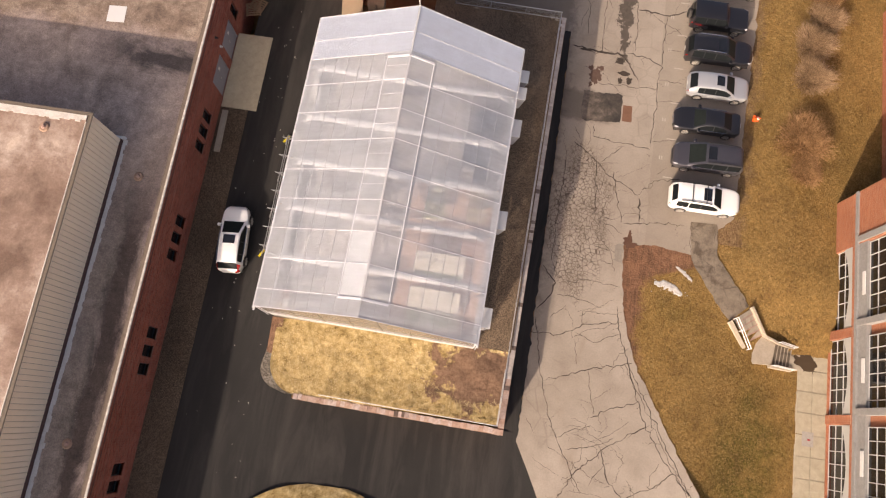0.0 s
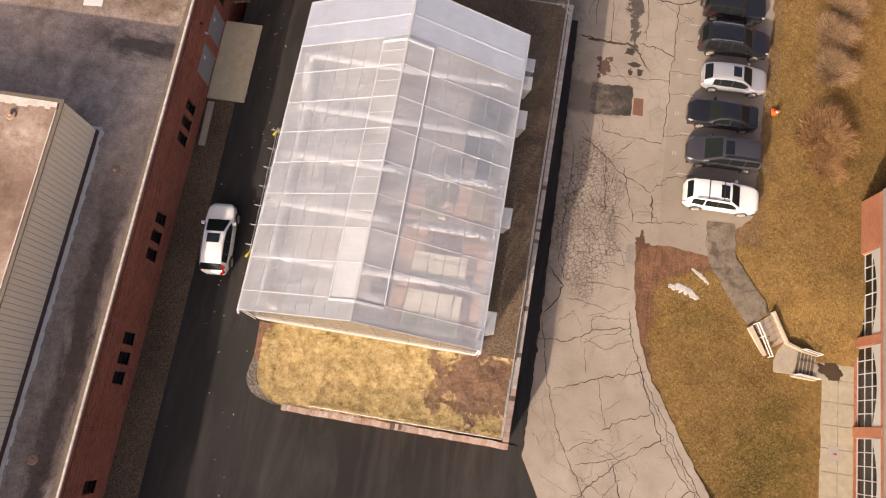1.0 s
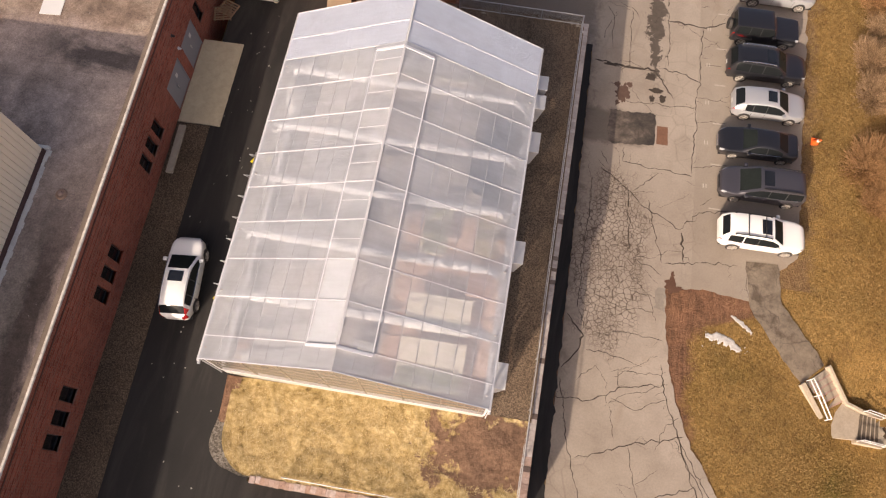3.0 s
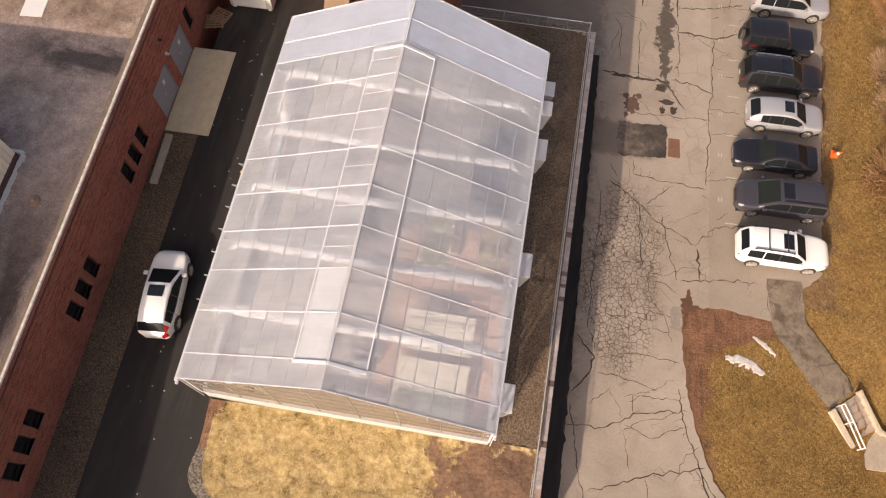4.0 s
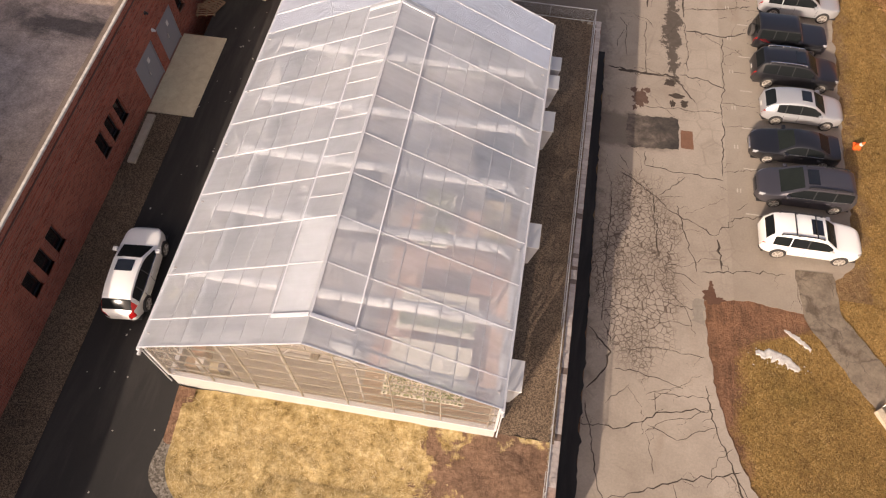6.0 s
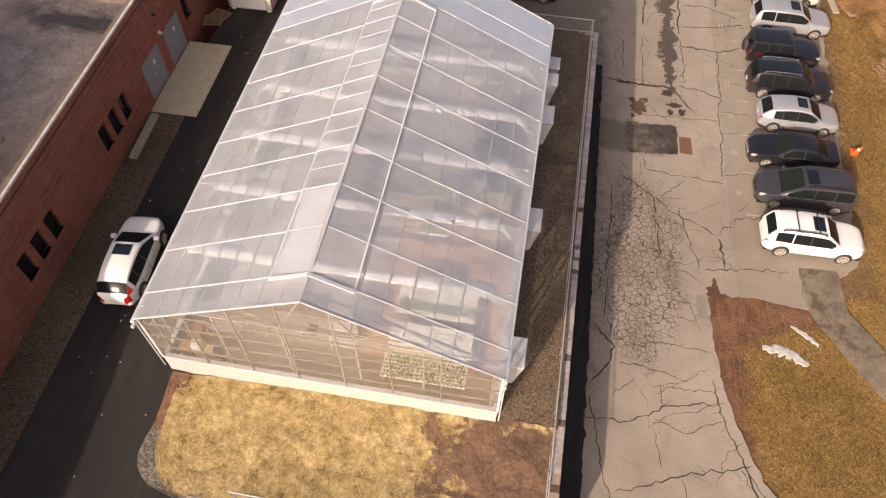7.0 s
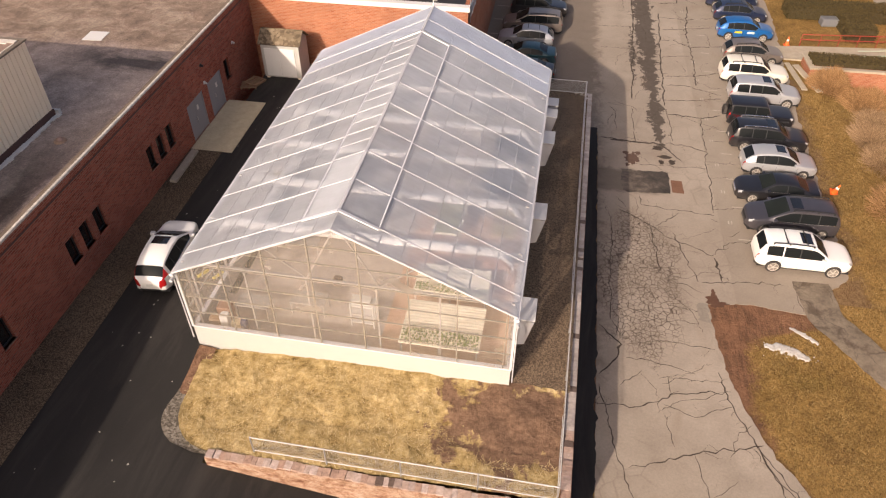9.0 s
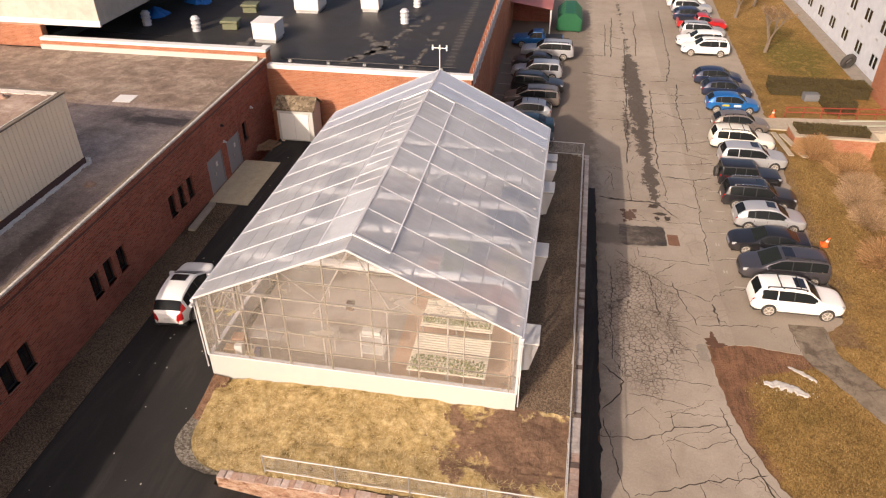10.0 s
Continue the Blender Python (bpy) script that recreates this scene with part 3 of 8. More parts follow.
# ---- greenhouse plot: lawn, gravel, retaining walls ----
PLOT = pose(-5.26, 4.55, 3.2, 0, 0, -1.0)  # the walled plot's frame
G = pose(-5.43, 4.70, 3.2, 0, 0, -1.0)  # the greenhouse's own frame: x across, y along the ridge
HALF, LONG, KNEE, EAVE, RIDGE = 6.72, 19.3, 0.95, 4.12, 7.36

strip_sheet("bed_edge_stones", steps(-0.05, 2.6, 0.3), lambda y: corner_west(y) - 0.15 - 0.4 * smooth01((2.6 - y) / 2.0), lambda y: corner_west(y) + 0.6, lambda x, y: max(drive_z(x, y), lawn_z(x, y) - 0.28) + 0.06, STONES,
            "grey stones edging the straw bed", "stones", 6, 0.04)
strip_sheet("bed_edge_soil", steps(1.5, 4.72, 0.3), lambda y: corner_west(y) - 0.12, lambda y: corner_west(y) + 0.62, lambda x, y: max(drive_z(x, y), lawn_z(x, y) - 0.24) + 0.062 - 0.05 * smooth01((2.2 - y) / 0.7), SOIL,
            "reddish brown soil edging the straw bed", "soil", 6, 0.05)
strip_sheet("straw_bed", steps(0.02, 4.75, 0.16), lambda y: corner_west(y) + 0.25, lambda y: 3.6, lawn_z, STRAW,
            "straw-mulched bed with bare brown soil showing through", "lawn", 110, 0.11)
strip_sheet("gravel_yard", steps(4.7, 29.6, 0.6), lambda y: 1.1, lambda y: 3.75 + (y - 4.5) * 0.0245, lambda x, y: lawn_z(x, y) - 0.005, GRAVEL,
            "brown gravel beside the greenhouse", "gravel", 8, 0.02)
strip_sheet("gravel_yard_end", steps(23.7, 29.7, 0.6), lambda y: -5.0, lambda y: 1.12, lambda x, y: 3.06, GRAVEL, "brown gravel behind the greenhouse", "gravel", 8, 0.02)


def wall_top(y):
    """Top of the retaining wall in the plot's frame."""
    return -0.36 + 0.22 * (y + 5.0) / 30.0


def wall_shift(y):
    """The eastern wall swings outwards to the north."""
    return 0.03 + 0.2 * (y + 5.0) / 30.0


wall = thing("retaining_wall", "spalled reddish brick retaining wall with a brick cap", "retaining wall", PLOT, kind="structure")
bm = bmesh.new()
for y0, y1 in zip(steps(-4.93, 25.1, 3.0), steps(-4.93, 25.1, 3.0)[1:]):
    vs = box(bm, 8.85, 9.25, y0, y1, -3.6, 0)
    for v in vs[4:]:
        v.co.z = wall_top(v.co.y) - 0.075
    for v in vs:
        v.co.x += wall_shift(v.co.y)
part("east_face", bm, brick("plot_wall_brick", (0.23, 0.10, 0.07), (0.31, 0.155, 0.11), (0.28, 0.20, 0.16)), wall)
bm = bmesh.new()
box(bm, -4.45, 8.85, -4.93, -4.53, -3.6, wall_top(-4.9) - 0.075)
n = Nodes("spalled_brick")
flake = n.noise(1.7, 6, 0.72, n.world_at((1, 1, 1.6)), 0.4)
c = n.ramp(flake, (0.34, (0.16, 0.075, 0.045)), (0.46, (0.32, 0.19, 0.125)), (0.56, (0.42, 0.285, 0.205)), (0.68, (0.50, 0.385, 0.30)))
c = n.mix(0.6, c, n.ramp(n.noise(11, 5, 0.75), (0.3, 0.25), (0.7, 0.72)), "OVERLAY")
sx, sy, sz = n.split()
joint = n.math("LESS_THAN", n.math("FRACT", n.math("MULTIPLY", sz, 14.0)), 0.16)
c = n.mix(n.math("MULTIPLY", joint, 0.3), c, (0.16, 0.10, 0.07))
n.bump(n.math("ADD", n.math("MULTIPLY", flake, 2.0), n.noise(14, 5, 0.7)), 0.8, 0.05)
part("front_face", bm, n.done(c, 0.95, spec=0.1), wall)
bm = bmesh.new()
box(bm, 1.2, 9.05, 24.75, 25.1, -3.6, wall_top(25) - 0.004)
part("rear_face", bm, CONCRETE, wall)


def cap_mesh(length, width, dip):
    bm = bmesh.new()
    box(bm, -width / 2, width / 2, -length / 2, length / 2, -0.075, 0.0)
    bevel(bm, dip)
    return mesh_of("brick", bm, CAPS)


n = Nodes("cap_bricks")
info = n.add("ObjectInfo").outputs["Random"]
c = n.ramp(info, (0.0, (0.36, 0.235, 0.18)), (0.4, (0.42, 0.30, 0.24)), (0.85, (0.46, 0.37, 0.33)), (0.94, (0.44, 0.34, 0.30)), (0.96, (0.12, 0.085, 0.07)))
c = n.mix(0.6, c, n.ramp(n.noise(6, 5, 0.7), (0.3, 0.25), (0.7, 0.72)), "OVERLAY")
n.bump(n.noise(25, 4), 0.5, 0.01)
CAPS = n.done(c, 0.9, spec=0.2)
n = Nodes("pale_cap_bricks")
c = n.ramp(n.add("ObjectInfo").outputs["Random"], (0.0, (0.40, 0.34, 0.305)), (0.5, (0.46, 0.405, 0.365)), (0.93, (0.54, 0.485, 0.44)), (0.95, (0.16, 0.12, 0.10)))
c = n.mix(0.5, c, n.ramp(n.noise(6, 5, 0.7), (0.3, 0.3), (0.7, 0.7)), "OVERLAY")
n.bump(n.noise(25, 4), 0.5, 0.01)
CAPS_PALE = n.done(c, 0.9, spec=0.2)

# chain-link fence on the wall
n = Nodes("chain_link")
at = n.add("TexCoord").outputs["Object"]
gx, gy, gz = n.split(at)
u, v = n.math("ADD", n.math("ADD", gx, gy), gz), n.math("SUBTRACT", n.math("ADD", gx, gy), gz)
w1 = n.math("LESS_THAN", n.math("FRACT", n.math("MULTIPLY", u, 14.0)), 0.11)
w2 = n.math("LESS_THAN", n.math("FRACT", n.math("MULTIPLY", v, 14.0)), 0.11)
wire = n.math("MAXIMUM", w1, w2)
n.put(wire, n.bsdf.inputs["Alpha"])
CHAIN = n.done((0.55, 0.55, 0.53), 0.45, 0.6)


PALE_RAIL = plain("fence_rail_zinc", (0.60, 0.60, 0.59), 0.45, 0.3, vary=0.08)


def fence_run(a, b, posts, height=0.95):
    """A run of chain-link fence from a to b in the plot's frame."""
    f = thing("fence", "low galvanised chain-link fence on the retaining wall", "fence", PLOT, "fences on the retaining wall")
    a, b = Vector(a), Vector(b)
    for nm, dz, r in (("top_rail", height, 0.024), ("bottom_rail", 0.12, 0.02)):
        bm = bmesh.new()
        rod(bm, a + Vector((0, 0, dz)), b + Vector((0, 0, dz)), r, 8)
        part(nm, bm, PALE_RAIL, f)
    for i in range(posts + 1):
        p = a.lerp(b, i / posts)
        bm = bmesh.new()
        rod(bm, p + Vector((0, 0, -0.15)), p + Vector((0, 0, height + 0.03)), 0.03, 8)
        part("post", bm, STEEL, f)
    bm = bmesh.new()
    k = 12
    for i in range(k):
        p, q = a.lerp(b, i / k), a.lerp(b, (i + 1) / k)
        bm.faces.new([bm.verts.new(c) for c in (p + Vector((0, 0, 0.07)), q + Vector((0, 0, 0.07)), q + Vector((0, 0, height)), p + Vector((0, 0, height)))])
    part("wire_mesh", bm, CHAIN, f)
    return f


fence_run((-2.65, -4.40, wall_top(-4.4)), (8.76, -4.40, wall_top(-4.4)), 4)
fence_run((8.78, -4.40, wall_top(-4.4)), (9.0, 24.8, wall_top(25)), 11)
fence_run((9.02, 24.88, wall_top(25)), (1.3, 24.88, wall_top(25)), 3)


# ---- greenhouse ----
def roof_z(x, lift=0.0):
    """Height of the roof over x, in the greenhouse's frame."""
    return RIDGE - abs(x) * (RIDGE - EAVE) / (HALF + 0.1) + lift


green = thing("greenhouse", "translucent polycarbonate greenhouse with an aluminium frame on a cream base wall", "greenhouse", G)
for q in ((-HALF, HALF, 0.0, 0.14), (-HALF, HALF, LONG - 0.14, LONG), (-HALF, -HALF + 0.14, 0.14, LONG - 0.14), (HALF - 0.14, HALF, 0.14, LONG - 0.14)):
    part("base_wall", bm_box(*q, -1.0, KNEE), CREAM, green, "cream-painted base wall")
bm = bmesh.new()
box(bm, -HALF - 0.03, HALF + 0.03, -0.03, 0.17, KNEE, KNEE + 0.05)
box(bm, -HALF - 0.03, -HALF + 0.17, 0.17, LONG, KNEE, KNEE + 0.05)
box(bm, HALF - 0.17, HALF + 0.03, 0.17, LONG, KNEE, KNEE + 0.05)
part("sill", bm, ALU, green)

BARS = [-0.1, 1.02, 2.95, 4.86, 6.78, 8.70, 10.62, 12.55, 14.5, 16.35, 17.7, LONG + 0.15]
REAR = 9  # from this bar on, the roof is closed white
FRAME = plain("frame_metal", (0.46, 0.44, 0.43), 0.45, 0.3, vary=0.08)
BARWHITE = plain("white_bar_metal", (0.64, 0.65, 0.68), 0.6, vary=0.05)
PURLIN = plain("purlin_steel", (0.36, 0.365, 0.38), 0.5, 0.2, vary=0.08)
MULLION = plain("mullion_metal", (0.30, 0.27, 0.225), 0.5, 0.2, vary=0.08)
PALE = plain("pale_frame_metal", (0.56, 0.565, 0.58), 0.4, 0.1, vary=0.05)


def quad_pane(name, pts, material, thick=0.0):
    """A flat pane between corner points; with a thickness if it is solid."""
    bm = bmesh.new()
    hi = [bm.verts.new(Vector(p)) for p in pts]
    bm.faces.new(hi)
    if thick:
        nrm = (Vector(pts[1]) - Vector(pts[0])).cross(Vector(pts[2]) - Vector(pts[0])).normalized() * thick
        lo = [bm.verts.new(Vector(p) - nrm) for p in pts]
        k = len(pts)
        bm.faces.new(lo[::-1])
        for i in range(k):
            bm.faces.new((lo[i], lo[(i + 1) % k], hi[(i + 1) % k], hi[i]))
    return part(name, bm, material, green)


VENT, LIFT = 1.45, 0.035
for side in (-1, 1):
    for k, (y0, y1) in enumerate(zip(BARS, BARS[1:])):
        rear = k >= REAR
        spans = ((0.0, HALF + 0.06, 0.0),) if rear or k == 0 else ((0.0, VENT, LIFT), (VENT, HALF + 0.06, 0.0))
        for xa, xb, up in spans:
            xa, xb = side * xa, side * xb
            quad_pane("roof_panel", [(xa, y0, roof_z(xa, up)), (xb, y0, roof_z(xb, up)), (xb, y1, roof_z(xb, up)), (xa, y1, roof_z(xa, up))], POLY_WHITE if rear else POLY_ROOF)
    for k, y in enumerate(BARS):
        bm = bmesh.new()
        if 1 < k < REAR:
            bar(bm, (side * 0.06, y, roof_z(0.06, LIFT + 0.01)), (side * VENT, y, roof_z(VENT, LIFT + 0.01)), 0.046, 0.016)
            bar(bm, (side * VENT, y, roof_z(VENT, 0.01)), (side * (HALF + 0.06), y, roof_z(HALF + 0.06, 0.01)), 0.046, 0.016)
        else:
            bar(bm, (side * 0.02, y, roof_z(0, 0.01)), (side * (HALF + 0.06), y, roof_z(HALF + 0.06, 0.01)), 0.046, 0.016)
        part("glazing_bar", bm, BARWHITE, green)
    if side < 0:
        for y0, y1 in zip(BARS[3:REAR], BARS[4:REAR + 1]):
            bm = bmesh.new()
            y = (y0 + y1) / 2
            bar(bm, (-0.06, y, roof_z(0.06, LIFT + 0.01)), (-VENT, y, roof_z(VENT, LIFT + 0.01)), 0.022, 0.012)
            part("vent_bar", bm, BARWHITE, green)
    # the ridge vent's edge, and purlins under the sheets
    bm = bmesh.new()
    w = 0.055
    ya, yb = BARS[1] - 0.1, BARS[REAR] - 0.3
    bar(bm, (side * VENT, ya, roof_z(VENT, LIFT + 0.012)), (side * VENT, yb, roof_z(VENT, LIFT + 0.012)), w, 0.02)
    for y in (ya, yb):
        bar(bm, (side * 0.02, y, roof_z(0.02, LIFT + 0.03)), (side * VENT, y, roof_z(VENT, LIFT + 0.03)), 0.13, 0.05)
    part("vent_edge", bm, BARWHITE, green)
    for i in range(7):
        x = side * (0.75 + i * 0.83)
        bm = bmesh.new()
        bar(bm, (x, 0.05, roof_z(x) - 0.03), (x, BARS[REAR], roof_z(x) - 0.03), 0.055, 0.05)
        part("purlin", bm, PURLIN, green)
    # gutter along the eave
    bm = bmesh.new()
    x0 = side * (HALF + 0.0)
    box(bm, min(x0, x0 + side * 0.16), max(x0, x0 + side * 0.16), -0.2, LONG + 0.2, EAVE - 0.15, EAVE - 0.03)
    bevel(bm, 0.02)
    part("gutter", bm, PALE, green)
    bm = bmesh.new()
    rod(bm, (side * (HALF + 0.1), -0.06, 0.3), (side * (HALF + 0.1), -0.06, EAVE - 0.15), 0.028, 8)
    rod(bm, (side * (HALF + 0.1), -0.3, EAVE - 0.28), (side * (HALF + 0.1), 0.1, EAVE - 0.28), 0.07, 8)
    part("downpipe", bm, PALE, green)
    # posts along the side walls
    for y in BARS[1:-1] + [0.06, LONG - 0.06]:
        bm = bmesh.new()
        box(bm, side * HALF - 0.04, side * HALF + 0.04, y - 0.04, y + 0.04, KNEE, EAVE - 0.1)
        part("side_post", bm, FRAME, green)
    for k, (a, b) in enumerate(zip(BARS, BARS[1:])):
        a, b = max(a, 0.02) + 0.04, min(b, LONG) - 0.04
        xs = side * (HALF - 0.01)
        quad_pane("side_pane", [(xs, a, KNEE + 0.05), (xs, b, KNEE + 0.05), (xs, b, EAVE - 0.1), (xs, a, EAVE - 0.1)], POLY_WALL if k < REAR else POLY_WHITE)
    for z in (1.95, 2.9):
        bm = bmesh.new()
        box(bm, side * HALF - 0.025, side * HALF + 0.025, 0.1, LONG - 0.1, z, z + 0.045)
        part("side_rail", bm, FRAME, green)
    bm = bmesh.new()
    bar(bm, (side * 0.03, BARS[1] - 0.1, RIDGE + LIFT), (side * 0.03, BARS[REAR] - 0.3, RIDGE + LIFT), 0.055, 0.03)
    bar(bm, (side * 0.03, BARS[REAR] - 0.3, RIDGE + 0.005), (side * 0.03, LONG + 0.12, RIDGE + 0.005), 0.055, 0.03)
    part("ridge_cap", bm, PALE, green)

# the closed white stretch of the western ridge vent
for y0, y1 in ((1.1, 2.9), (3.0, 4.8)):
    quad_pane("vent_blind", [(-0.12, y0, roof_z(0.12, LIFT - 0.03)), (-VENT + 0.1, y0, roof_z(VENT - 0.1, LIFT - 0.03)), (-VENT + 0.1, y1, roof_z(VENT - 0.1, LIFT - 0.03)), (-0.12, y1, roof_z(0.12, LIFT - 0.03))], WHITE)

# front gable: mullions, rails, panes
MULL = [-6.66, -4.80, -2.94, -1.08, 0.80, 2.66, 4.53, 6.40]
RAILS = [1.85, 2.75, 3.65, 4.55, 5.45, 6.3]
for x in MULL:
    bm = bmesh.new()
    box(bm, x - 0.02, x + 0.02, 0.0, 0.08, KNEE + 0.05, max(KNEE + 0.1, roof_z(x) - 0.08))
    part("mullion", bm, MULLION, green)
for z in RAILS:
    half = HALF if z < EAVE else (RIDGE - z) * (HALF + 0.1) / (RIDGE - EAVE) - 0.1
    bm = bmesh.new()
    box(bm, -half, half, 0.012, 0.068, z - 0.017, z + 0.017)
    part("gable_rail", bm, MULLION, green)
for xa, xb in zip(MULL, MULL[1:] + [HALF]):
    if xb - xa < 0.1:
        continue
    pts = [(xa, -0.012, KNEE + 0.05), (xb, -0.012, KNEE + 0.05), (xb, -0.012, roof_z(xb) - 0.04), (xa, -0.012, roof_z(xa) - 0.04)]
    if xa < 0 < xb:
        pts.insert(3, (0.0, -0.012, RIDGE - 0.04))
    quad_pane("front_pane", pts, POLY_WALL)
for side in (-1, 1):
    bm = bmesh.new()
    bar(bm, (0, -0.07, RIDGE - 0.04), (side * (HALF + 0.06), -0.07, roof_z(HALF + 0.06) - 0.04), 0.05, 0.07)
    part("barge_board", bm, PALE, green)
    bm = bmesh.new()
    box(bm, side * HALF - 0.05, side * HALF + 0.05, -0.02, 0.08, KNEE + 0.05, EAVE - 0.12)
    part("corner_post", bm, PALE, green)
# rear gable, closed white
quad_pane("rear_panel", [(HALF, LONG - 0.02, KNEE), (-HALF, LONG - 0.02, KNEE), (-HALF, LONG - 0.02, EAVE - 0.05), (0, LONG - 0.02, RIDGE - 0.05), (HALF, LONG - 0.02, EAVE - 0.05)], plain("rear_panel_grey", (0.36, 0.37, 0.40), 0.7), 0.05)
# trusses, each with a folded shade curtain
for y in (0.45, 3.25, 6.4, 9.45, 12.5, 15.9):
    bm = bmesh.new()
    bar(bm, (-HALF + 0.1, y, EAVE + 0.12), (HALF - 0.1, y, EAVE + 0.12), 0.07)
    for side in (-1, 1):
        bar(bm, (side * (HALF - 0.3), y, EAVE - 0.05), (0, y, RIDGE - 0.2), 0.07)
        bar(bm, (side * 0.02, y, RIDGE - 0.3), (side * 1.45, y, EAVE + 0.12), 0.05)
        bar(bm, (side * 3.2, y, roof_z(3.2) - 0.15), (side * 1.45, y, EAVE + 0.12), 0.04)
        bar(bm, (side * 3.2, y, roof_z(3.2) - 0.15), (side * 4.7, y, EAVE + 0.12), 0.04)
        box(bm, side * (HALF - 0.2) - 0.05, side * (HALF - 0.2) + 0.05, y - 0.05, y + 0.05, 0, EAVE)
    if y < 1:
        for x in (-4.04, -1.5, 1.3, 3.8):
            box(bm, x - 0.03, x + 0.03, y - 0.03, y + 0.03, 0, EAVE + 0.1)
    part("truss", bm, FRAME, green)
    if y > 1:
        bm = bmesh.new()
        rings, k = [], 10
        for i in range(61):
            x = -6.35 + i * 12.7 / 60
            droop = max(0.0, abs(x) - 5.7) ** 2 * 1.6
            fat = 0.21 + 0.035 * noise.noise((x * 2.1, y, 0.0)) + 0.02 * noise.noise((x * 6.0, y, 3.0))
            rings.append([bm.verts.new((x, y + 1.15 * fat * math.cos(6.2832 * j / k), EAVE + 0.08 - droop + 0.75 * fat * math.sin(6.2832 * j / k))) for j in range(k)])
        for r, t in zip(rings, rings[1:]):
            for j in range(k):
                bm.faces.new((r[j], r[(j + 1) % k], t[(j + 1) % k], t[j]))
        bm.faces.new(rings[0]), bm.faces.new(rings[-1][::-1])
        part("shade_curtain", bm, plain("white_curtain", (0.78, 0.77, 0.76), 0.9, vary=0.05) if "white_curtain" not in bpy.data.materials else bpy.data.materials["white_curtain"], green, "folded white shade curtain")
bm = bmesh.new()
rod(bm, (-5.0, 0.62, EAVE - 0.05), (1.6, 0.62, EAVE - 0.05), 0.07, 8)
part("heating_pipe", bm, FRAME, green)
part("heater_box", bm_box(-0.42, -0.12, 0.5, 0.8, EAVE - 0.2, EAVE + 0.12), plain("heater_brown", (0.12, 0.08, 0.06), 0.6), green)
bm = bmesh.new()
box(bm, -HALF + 0.14, HALF - 0.14, 0.14, LONG - 0.14, -0.35, 0.0)
part("floor_slab", bm, concrete("greenhouse_floor", (0.43, 0.37, 0.33), (0.58, 0.515, 0.465)), green)
part("floor_mat", bm_box(1.0, HALF - 0.2, 0.2, 10.6, 0.002, 0.012), concrete("red_floor_mat", (0.54, 0.335, 0.235), (0.68, 0.475, 0.36)), green, "reddish brown ground cover")

# vent hoods on the east side
for y0, y1 in ((22.37, 23.21), (21.13, 21.96), (18.44, 19.61), (12.05, 13.22), (5.68, 6.9)):
    inv = G.inverted()
    ya, yb = (inv @ Vector((2.2, y0, 5.9))).y, (inv @ Vector((2.2, y1, 5.9))).y
    hood = thing("vent_hood", "white sheet-metal vent hood on the greenhouse wall", "vent hood", G @ pose(HALF + 0.02, (ya + yb) / 2, 0.0), "vent hoods along the greenhouse")
    w, out = (yb - ya) / 2, 0.69
    bm = bmesh.new()
    a = [bm.verts.new(c) for c in ((0, -w, 2.75), (out, -w, 2.68), (out, w, 2.68), (0, w, 2.75))]
    b = [bm.verts.new(c) for c in ((0, -w, 1.25), (out * 0.55, -w, 1.35), (out * 0.55, w, 1.35), (0, w, 1.25))]
    for i in range(4):
        bm.faces.new((b[i], b[(i + 1) % 4], a[(i + 1) % 4], a[i]))
    bm.faces.new(b[::-1])
    part("cowl", bm, plain("hood_metal", (0.40, 0.40, 0.41), 0.55, vary=0.05) if "hood_metal" not in bpy.data.materials else bpy.data.materials["hood_metal"], hood)
    bm = bmesh.new()
    box(bm, -0.0, out + 0.03, -w - 0.03, w + 0.03, 2.75, 2.80)
    bevel(bm, 0.01)
    part("lid", bm, WHITE, hood)

# ---- west building: brick wall, flat roof, roof house ----
PARA = 8.5
west = thing("wall_west", "long dark red brick wall of a low flat-roofed building", "building", kind="structure")
OPEN = []  # window openings on the wall, as y0, y1, z0, z1
for y0, z0 in ((14.7, 4.5), (15.78, 4.5), (16.86, 4.5), (7.15, 4.55), (8.27, 4.55), (9.4, 4.55), (0.93, 4.6), (2.07, 4.6), (-0.2, 4.6), (-6.2, 4.65), (-7.2, 4.65), (-8.2, 4.65), (25.0, 4.4)):
    OPEN.append((y0 - 0.09, y0 + 0.64, z0, z0 + 1.32))
DOORS = [(19.45, 21.6, 3.2, 5.55), (22.3, 24.3, 3.2, 5.55)]


def wall_with_holes(x0, x1, y0, y1, z0, z1, holes):
    """A wall along y, with openings that go through it."""
    bm = bmesh.new()
    cuts = sorted(holes)
    y = y0
    for a, b, c, d in cuts:
        if a > y:
            box(bm, x0, x1, y, a, z0, z1)
        if c > z0 + 0.01:
            box(bm, x0, x1, a, b, z0, c)
        box(bm, x0, x1, a, b, d, z1)
        y = b
    box(bm, x0, x1, y, y1, z0, z1)
    return bm


